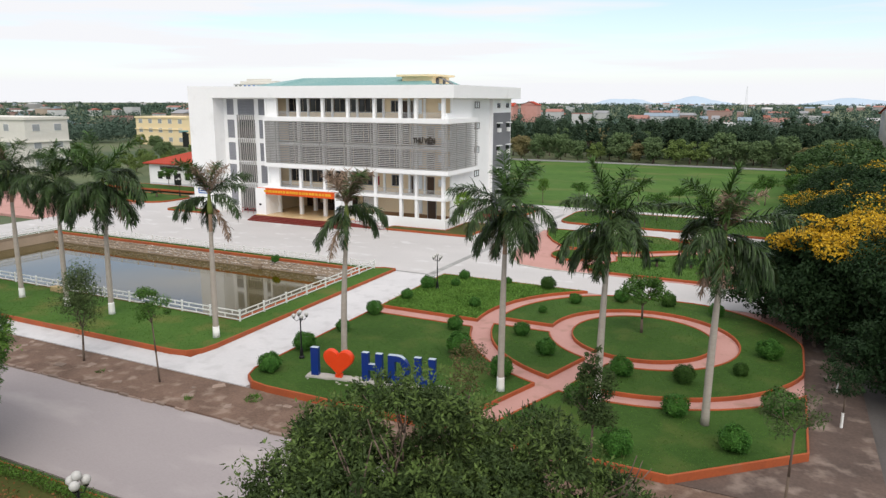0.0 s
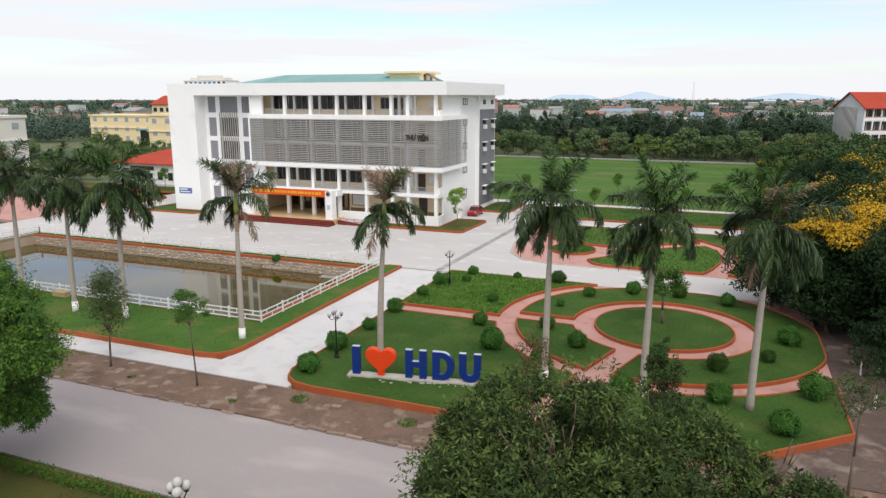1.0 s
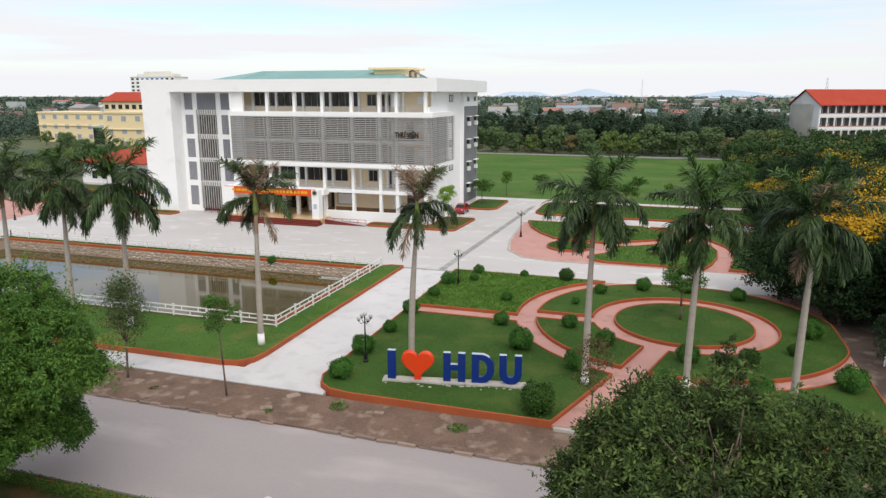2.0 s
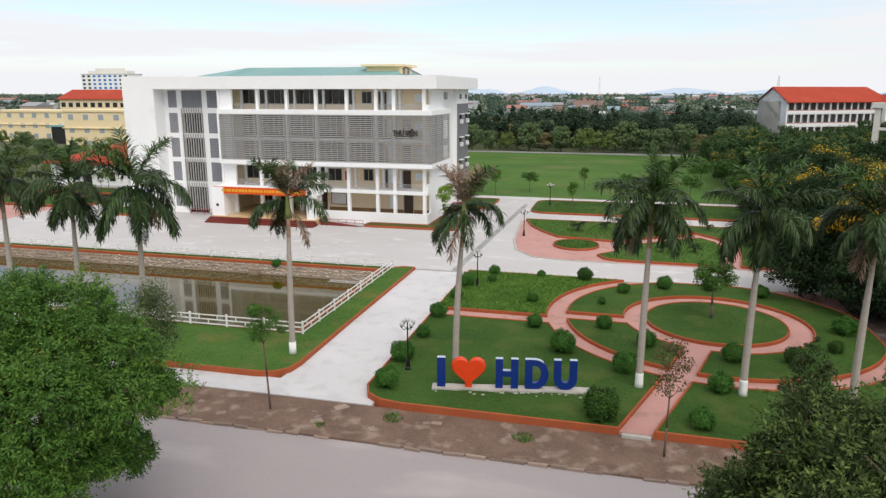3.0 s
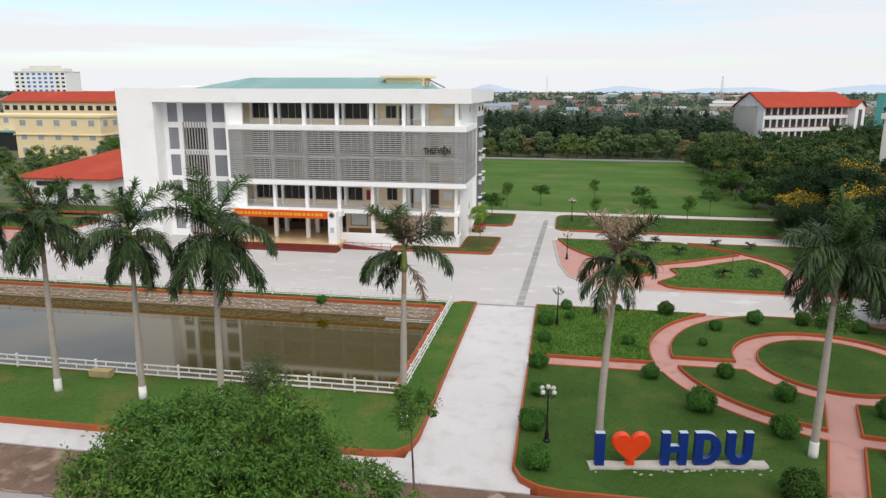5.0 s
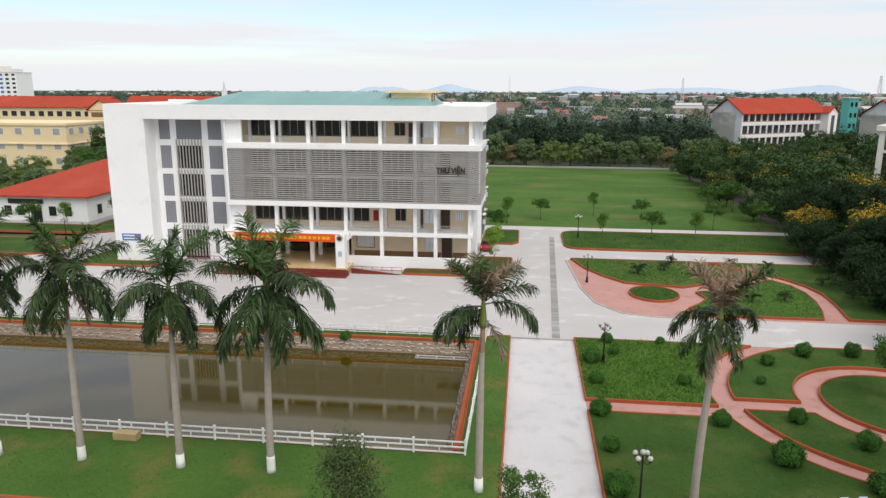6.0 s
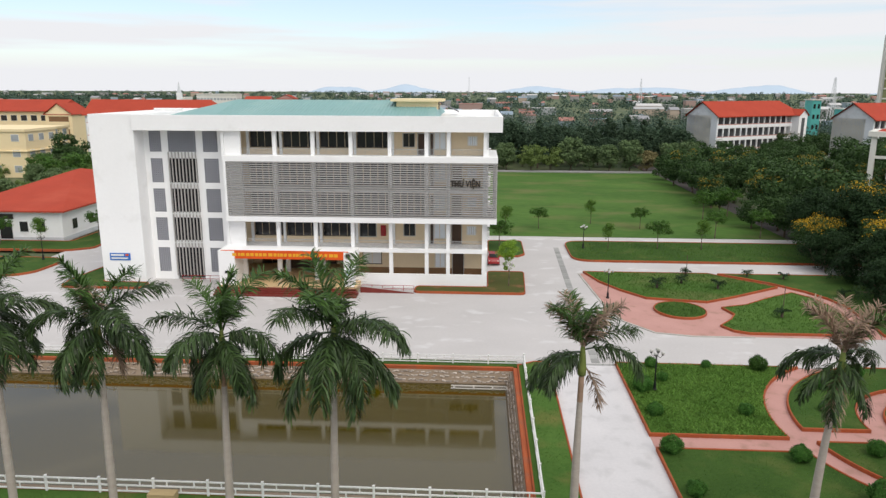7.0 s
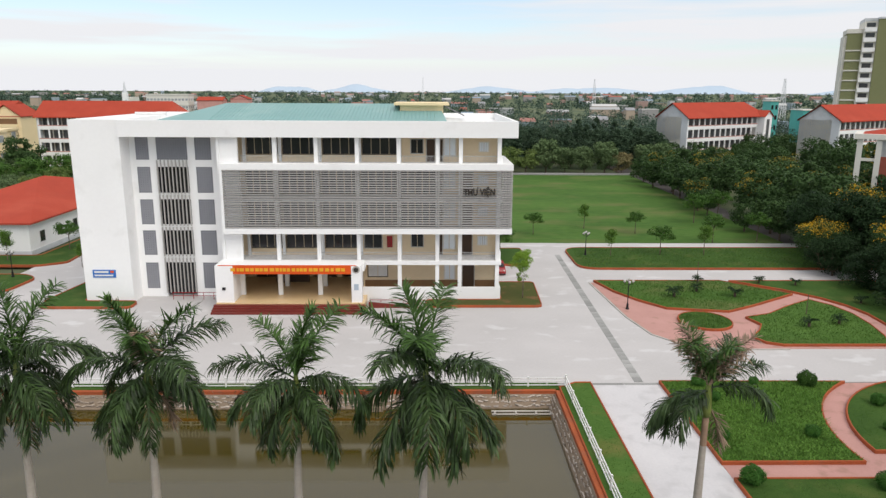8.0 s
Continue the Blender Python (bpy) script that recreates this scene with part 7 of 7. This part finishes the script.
# low white house with red hipped roof
h, a, b = gable_house("white_house", -128.2, 113.2, -110.4, 156, 5.0, 8.8, "low white house with a hipped red tile roof", M_white, M_redtile, "y", 21.5, 0.9)
for x in (-5.6, -3.2, 2.6, 5.4):
    win(h, x, -b, 1.2, 1.3, 1.6, "-y")
win(h, -0.4, -b, 0.0, 2.0, 2.6, "-y", M_glass)
for y in (-18, -13, -8):
    win(h, a, y, 1.2, 1.3, 1.6, "+x")
part("name_board", Geo().box(-5.4, -b - 0.15, 3.2, 1.0, -b - 0.02, 4.0), M_bronze, h, "dark name board")
part("plinth_band", Geo().box(-a - 0.05, -b - 0.05, -0.4, a + 0.05, b + 0.05, 0.3), M_greywall, h)


def dorm(x, y, rz, length, label):
    """Three-storey teaching block: open galleries, red roof, grey gable."""
    h = thing("teaching_block", x, y, 0, label, "building", "teaching blocks", rz=rz)
    D, E, R = 12.4, 15.3, 19.8
    part("wall", Geo().box(0, 2.4, -0.5, length, D, E), M_pale, h)
    part("gable", Geo().prism([(0, 0), (0.35, 0), (0.35, D), (0, D)], -0.5, E).add([(0, 0, E), (0, D, E), (0, D / 2, R - 0.3), (0.35, 0, E), (0.35, D, E), (0.35, D / 2, R - 0.3)], [(0, 2, 1), (3, 4, 5), (0, 3, 5, 2), (1, 2, 5, 4)]), M_greywall, h, "weathered grey gable wall")
    # projecting end bay with its own small gable
    x0, x1, yb0, top = length - 4.4, length, -2.6, E + 1.7
    xm = (x0 + x1) / 2
    bay = part("end_bay", Geo().prism([(x0, yb0), (x1, yb0), (x1, D), (x0, D)], -0.5, E).add([(x0, yb0, E), (x1, yb0, E), (xm, yb0, top)], [(0, 1, 2)]), M_white, h, "white projecting bay")
    part("bay_roof", Geo().add([(x0 - 0.5, yb0 - 0.5, E - 0.3), (xm, yb0 - 0.5, top + 0.12), (x1 + 0.5, yb0 - 0.5, E - 0.3), (x0 - 0.5, 4, E - 0.3), (xm, 4, top + 0.12), (x1 + 0.5, 4, E - 0.3)],
                               [(0, 1, 4, 3), (1, 2, 5, 4)]).add([(x0 - 0.5, yb0 - 0.5, E - 0.5), (xm, yb0 - 0.5, top - 0.08), (x1 + 0.5, yb0 - 0.5, E - 0.5), (x0 - 0.5, 4, E - 0.5), (xm, 4, top - 0.08), (x1 + 0.5, 4, E - 0.5)],
                               [(3, 4, 1, 0), (4, 5, 2, 1)]), M_redtile, bay)
    part("stair_window", Geo().box(xm - 0.8, yb0 - 0.04, 3.0, xm + 0.8, yb0 + 0.1, E - 1.2), M_dormglass, bay)
    v = [(-0.6, -0.9, E - 0.2), (length + 0.6, -0.9, E - 0.2), (length + 0.6, D + 0.6, E - 0.2), (-0.6, D + 0.6, E - 0.2), (-0.6, D / 2, R), (length - 4, D / 2, R)]
    g = Geo().add(v, [(0, 1, 5, 4), (2, 3, 4, 5), (1, 2, 5)]).add([(p[0], p[1], p[2] - 0.3) for p in v], [(4, 5, 1, 0), (5, 4, 3, 2), (5, 2, 1)])
    g.quad(v[0], (v[0][0], v[0][1], v[0][2] - 0.3), (v[1][0], v[1][1], v[1][2] - 0.3), v[1])
    part("roof", g, M_redtile, h, "red tile roof")
    for k in range(4):
        z = k * 3.95 - 0.3
        part("gallery_slab", Geo().box(0.35, 0, z - 0.3, length - 4.4, 2.4, z), M_white, h)
        if k < 4:
            part("parapet", Geo().box(0.35, -0.06, z, length - 4.4, 0.08, z + 0.9), M_white, h)
            part("parapet_cap", Geo().box(0.35, -0.12, z + 0.82, length - 4.4, 0.14, z + 1.04), M_pinkcap, h)
    n = round(length / 3.3)
    for i in range(n + 1):
        xx = 0.5 + (length - 5.2) * i / n
        part("column", Geo().box(xx - 0.18, -0.02, -0.5, xx + 0.18, 0.35, E), M_white, h)
    for k in range(4):
        for i in range(n):
            xx = 0.5 + (length - 5.2) * (i + 0.5) / n
            part("window", Geo().box(xx - 1.25, 2.3, k * 3.95 + 0.3, xx + 1.25, 2.41, k * 3.95 + 3.1), M_dormglass, h)
    return h


dorm(31.2, 240.0, 32, 42.0, "three-storey teaching block with red roof and grey gable")
dorm(69.0, 219.5, 32, 48.0, "second teaching block with red roof and grey gable")
# pillared end of a nearer block
pb = thing("pillared_block", 25.4, 138.0, 0, "building end with tall cream pillars and red brick infill", "building", rz=-33)
part("beam", Geo().box(-0.4, -0.4, 15.5, 17, 11, 16.4), M_pale, pb)
for x in (0.1, 3.1, 6.6, 10.4):
    part("pillar", Geo().box(x, 0, -0.5, x + 0.9, 0.9, 15.5), M_pale, pb)
part("crossbar", Geo().box(1.0, 0.2, 11.6, 3.1, 0.7, 12.1), M_pale, pb)
part("infill", Geo().box(3.9, 1.0, -0.5, 16.6, 10.6, 12.4), M_brick, pb, "red brick infill")
part("window_band", Geo().box(4.0, 1.2, 12.4, 16.5, 10.5, 15.5), M_greywall, pb)
part("roof", Geo().add([(0.8, 0.8, 16.4), (16.4, 0.8, 16.4), (16.4, 10, 16.4), (0.8, 10, 16.4), (4.5, 5, 17.3), (12, 5, 17.3)], [(0, 1, 5, 4), (1, 2, 5), (2, 3, 4, 5), (3, 0, 4), (3, 2, 1, 0)]), M_redtile, pb)

# apartment tower
tw = thing("apartment_tower", 110.6, 294.0, 0, "tall olive and white apartment tower", "tower", rz=-24)
part("shaft", Geo().box(0, 0, -0.5, 5.2, 14, 45.6), M_olivewall, tw)
part("parapet", Geo().box(-0.25, -0.25, 45.6, 5.2, 14.2, 47.2), M_pale, tw)
part("edge_strip", Geo().box(-0.9, 0.6, -0.5, -0.02, 13.6, 44.8), M_pale, tw)
part("balcony_shaft", Geo().box(5.22, -0.9, -0.5, 9.8, 14, 49.8), M_pale, tw, "white column of balconies")
part("shaft", Geo().box(9.82, -1.7, -0.5, 18.0, 16, 50.6), M_olivewall, tw)
part("parapet", Geo().box(9.7, -1.9, 50.6, 18.1, 16.2, 51.3).box(5.2, -1.0, 49.8, 9.7, 14.1, 51.0), M_greywall, tw)
part("wing", Geo().box(18.02, -0.8, -0.5, 38, 16, 47.0), M_pale, tw)
for k in range(13):
    z = 1.2 + k * 3.77
    if k < 11:
        part("band", Geo().box(-0.12, -0.25, z, 5.2, -0.01, z + 0.5), M_pale, tw)
    bal = part("balcony", Geo().box(5.4, -1.7, z - 0.4, 9.6, -0.92, z + 1.1), M_white, tw)
    part("window", Geo().box(6.0, -1.02, z + 1.3, 9.0, -0.86, z + 2.9), M_glass, bal)
    for x in (19.6, 24.4, 29.2, 34.0):
        part("window", Geo().box(x, -0.9, z + 0.6, x + 2.6, -0.74, z + 2.6), M_glass, tw)
for x, y, w, d, hgt, mt, nm, lb in ((109.5, 349, 3.8, 8, 18.8, M_turq, "turquoise_house", "tall narrow turquoise town house"), (128, 352, 8, 12, 14.6, M_turq, "turquoise_house", "low turquoise hall behind the trees"),
                                    (-548, 650, 58, 22, 36, M_white, "hotel", "distant white hotel with blue glass")):
    o = thing(nm, x, y, 0, lb, "building")
    part("wall", Geo().box(-w / 2, -d / 2, -0.5, w / 2, d / 2, hgt), mt, o)
    part("roof", Geo().box(-w / 2 - 0.4, -d / 2 - 0.4, hgt, w / 2 + 0.4, d / 2 + 0.4, hgt + 0.5), M_pale, o)
    nx, nz = max(2, int(w / 6)), max(2, int(hgt / 3.8))
    for i in range(nx):
        for k in range(nz):
            blue = nm == "hotel" and 2 <= i < nx - 2
            part("window", Geo().box(-w / 2 + (i + 0.25) * w / nx, -d / 2 - 0.1, 1 + k * hgt / nz, -w / 2 + (i + 0.75) * w / nx, -d / 2 + 0.02, 1 + k * hgt / nz + 2.0), M_signblue if blue else M_glass, o)
    if nm == "hotel":
        part("roof_sign", Geo().box(-18, -2, hgt + 3.5, 18, -1.6, hgt + 6).box(-24, -6, hgt + 0.5, 24, 6, hgt + 3.4), M_pale, o)

# yellow college blocks to the west
def block(name, x0, y0, x1, y1, hgt, label, wall, floors, nx, ny, cap=None, group=""):
    o = thing(name, (x0 + x1) / 2, (y0 + y1) / 2, 0, label, "building", group)
    a, b = (x1 - x0) / 2, (y1 - y0) / 2
    part("wall", Geo().box(-a, -b, -0.5, a, b, hgt - 0.3), wall, o)
    part("parapet", Geo().box(-a - 0.35, -b - 0.35, hgt - 0.7, a + 0.35, b + 0.35, hgt), wall, o)
    part("cornice", Geo().box(-a - 0.45, -b - 0.45, hgt * 0.52, a + 0.45, b + 0.45, hgt * 0.52 + 0.3), wall, o)
    fh = hgt / floors
    for k in range(floors):
        for i in range(nx):
            win(o, -a + (i + 0.5) * 2 * a / nx, -b, k * fh + 1.0, 2.0, 1.7, "-y", M_hazeglass)
        for i in range(ny):
            win(o, a, -b + (i + 0.5) * 2 * b / ny, k * fh + 1.0, 2.0, 1.7, "+x", M_hazeglass)
    return o


yb = block("yellow_block", -256, 221, -181, 236, 11.4, "long two-storey yellow college block", M_yellow, 3, 13, 3, group="yellow college blocks")
part("canopy", Geo().box(-6, -13.5, 5.6, 22, -7.6, 6.1), M_teal, yb, "blue-green canopy")
part("canopy_wall", Geo().box(-5, -13, -0.5, 21, -7.6, 5.6), M_glass, yb)
part("wing", Geo().box(22, -14, -0.5, 40, -7.4, 8.6), M_yellow, yb)
for x in (24.5, 29, 33.5, 38):
    win(yb, x, -14, 5.2, 1.8, 1.9, "-y")
block("cream_block", -240, 119.5, -179.5, 132, 13.8, "cream three-storey block with white windows", M_pale, 3, 4, 2, group="yellow college blocks")
h, a, b = gable_house("yellow_hall", -256.5, 257, -196.5, 274, 15.6, 19.2, "long yellow block with a red tile roof", M_yellow, M_redtile, "x", 0.6, 0.9)
for k in range(3):
    for i in range(16):
        win(h, -a + (i + 0.5) * 2 * a / 16, -b, 2.0 + k * 4.9, 2.2, 1.9, "-y")
gw_, a, b = gable_house("gabled_wing", -197.6, 250.5, -187.9, 262.0, 14.6, 18.2, "yellow gabled wing with a red tile roof", M_yellow, M_redtile, "y", 0.0, 0.5)
for z in (2.0, 6.6, 11.0):
    # a brown panel paints the shade inside each balcony
    part("balcony_recess", Geo().box(-3.6, -b - 0.05, z, 3.6, -b + 0.3, z + 2.6), M_brownpanel, gw_, "brown panel standing for the shade of a balcony opening")
    part("balcony_wall", Geo().box(-3.8, -b - 0.5, z - 0.3, 3.8, -b - 0.06, z + 0.8), M_yellow, gw_)
block("white_block", -284, 600, -250, 614, 18.6, "distant white three-storey block with many windows", M_pale, 3, 12, 3)
gable_house("pink_house", -243, 600, -222, 612, 14.0, 16.6, "distant pink house with a red roof", M_pinkcap, M_redtile, "x", 0.0, 0.5)
gable_house("pink_house", -219, 612, -204, 624, 15.0, 18.0, "distant pink house with a steep red roof", M_pinkcap, M_redtile, "y", 0.0, 0.5)
dorm(-171.8, 230.5, 0, 43.5, "long white gallery block with an orange-red tile roof")
block("yellow_block", -196, 192, -167, 206, 12.6, "small yellow block with white windows", M_yellow, 3, 5, 3, group="yellow college blocks")

# distant town: many small houses
rt = random.Random(31)
gw, gr_ = Geo(), Geo()
for _ in range(430):
    ang = radians(rt.uniform(-64, 48))
    dist = 470 + 2300 * rt.random() ** 1.5
    x, y = -25 + dist * math.sin(ang), dist * math.cos(ang)
    if y < 340 and x > -120 or (x < -60 and dist < 420):
        continue
    w, d, hh = rt.choice((6, 8, 10, 13, 22)) * rt.uniform(0.8, 1.2), rt.uniform(7, 15), rt.choice((3.5, 4, 5, 6, 7, 8, 10))
    gw.box(x - w / 2, y - d / 2, -0.6, x + w / 2, y + d / 2, hh)
    if rt.random() < 0.6:
        gr_.add([(x - w / 2 - 0.4, y - d / 2 - 0.4, hh), (x + w / 2 + 0.4, y - d / 2 - 0.4, hh), (x + w / 2 + 0.4, y + d / 2 + 0.4, hh), (x - w / 2 - 0.4, y + d / 2 + 0.4, hh), (x - w / 2 - 0.4, y, hh + 2.2), (x + w / 2 + 0.4, y, hh + 2.2)],
                [(0, 1, 5, 4), (2, 3, 4, 5), (1, 2, 5), (3, 0, 4), (3, 2, 1, 0)])
    else:
        gr_.box(x - w / 2 - 0.2, y - d / 2 - 0.2, hh, x + w / 2 + 0.2, y + d / 2 + 0.2, hh + 0.4)
tagged(part("town_walls", gw, M_townwall), "walls of many small distant town houses", "town", kind="stuff")
tagged(part("town_roofs", gr_, M_townroof), "roofs of many small distant town houses", "town", kind="stuff")
# distant tree belts: leaf clumps, haze mixed into their bluish green
rng_f = np.random.default_rng(9)
cs = []
for k in range(6200):
    ang = radians(rng_f.uniform(-66, 50))
    dist = 335 + 3300 * rng_f.random() ** 2.2
    lift = 0.0
    if k > 5500:
        ang, dist = radians(rng_f.uniform(-52, -22)), rng_f.uniform(1250, 1500)
        lift = max(0.0, 5 * math.sin(math.pi * (math.degrees(ang) + 53) / 33) * rng_f.uniform(0.2, 1.0))
    x, y = -25 + dist * math.sin(ang), dist * math.cos(ang)
    if 0 < x < 120 and 200 < y < 330:
        continue
    s = rng_f.uniform(0.6, 1.1) * (1 + dist / 5000)
    m = 150 if dist < 520 else 60 if dist < 900 else 24
    o = rng_f.normal(size=(m, 3))
    o /= np.linalg.norm(o, axis=1)[:, None]
    leaf = 0.85 if dist < 520 else 1.4 if dist < 900 else 2.5
    cs.append(leaf_quads(np.array([x, y, 3.9 * s + lift]) + o * np.array([6.0, 4.8, 3.9]) * s * rng_f.uniform(0.5, 1.0, (m, 1)), leaf * s, rng_f, 0, 0.75, o))
tagged(new("far_trees", mesh_np("far_trees", np.concatenate(cs), 4, M_farwood)), "belts of distant trees, haze mixed into their green", "woods", kind="stuff")

# masts and a church spire
for x, y, hgt in ((-67, 1280, 43), (150, 900, 36), (-900, 1100, 48), (202, 525, 32)):
    t = thing("lattice_mast", x, y, 0, "distant grey lattice mast", "mast", "distant masts")
    for sx in (-1, 1):
        for sy in (-1, 1):
            part("leg", Geo().tube((sx * 2.2, sy * 2.2, -0.6), (sx * 0.4, sy * 0.4, hgt), 0.22, 0.14, 5), M_greywall, t)
    g = Geo()
    for k in range(9):
        z0, z1 = hgt * k / 9, hgt * (k + 1) / 9
        w0, w1 = 2.2 - 1.8 * k / 9, 2.2 - 1.8 * (k + 1) / 9
        g.tube((-w0, -w0, z0), (w1, -w1, z1), 0.12, 0.12, 4).tube((w0, -w0, z0), (-w1, -w1, z1), 0.12, 0.12, 4)
    part("bracing", g, M_greywall, t)
ch = thing("church", -458, 971, 0, "distant white church with a pointed spire", "church")
part("tower", Geo().box(-3, -3, -0.6, 3, 3, 17), M_white, ch)
part("spire", Geo().lathe([(3.4, 17), (1.8, 22), (0.2, 32)], 0, 0, 8), M_greywall, ch)
part("nave", Geo().box(-6, 4, -0.6, 6, 30, 11), M_pale, ch)

# hills on the horizon; the haze of distance is put into their colour
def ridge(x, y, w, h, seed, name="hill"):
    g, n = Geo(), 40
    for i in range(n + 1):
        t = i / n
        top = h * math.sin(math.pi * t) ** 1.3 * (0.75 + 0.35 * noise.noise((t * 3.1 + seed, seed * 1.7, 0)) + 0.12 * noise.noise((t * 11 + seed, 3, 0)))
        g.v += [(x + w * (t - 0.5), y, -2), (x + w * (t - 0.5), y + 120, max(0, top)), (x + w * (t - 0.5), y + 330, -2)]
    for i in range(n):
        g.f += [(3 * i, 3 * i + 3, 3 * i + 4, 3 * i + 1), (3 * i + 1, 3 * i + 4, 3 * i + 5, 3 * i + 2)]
    return setting("backdrop_hills", g, M_hill, "hills on the horizon, coloured pale blue for haze", "hills", True)


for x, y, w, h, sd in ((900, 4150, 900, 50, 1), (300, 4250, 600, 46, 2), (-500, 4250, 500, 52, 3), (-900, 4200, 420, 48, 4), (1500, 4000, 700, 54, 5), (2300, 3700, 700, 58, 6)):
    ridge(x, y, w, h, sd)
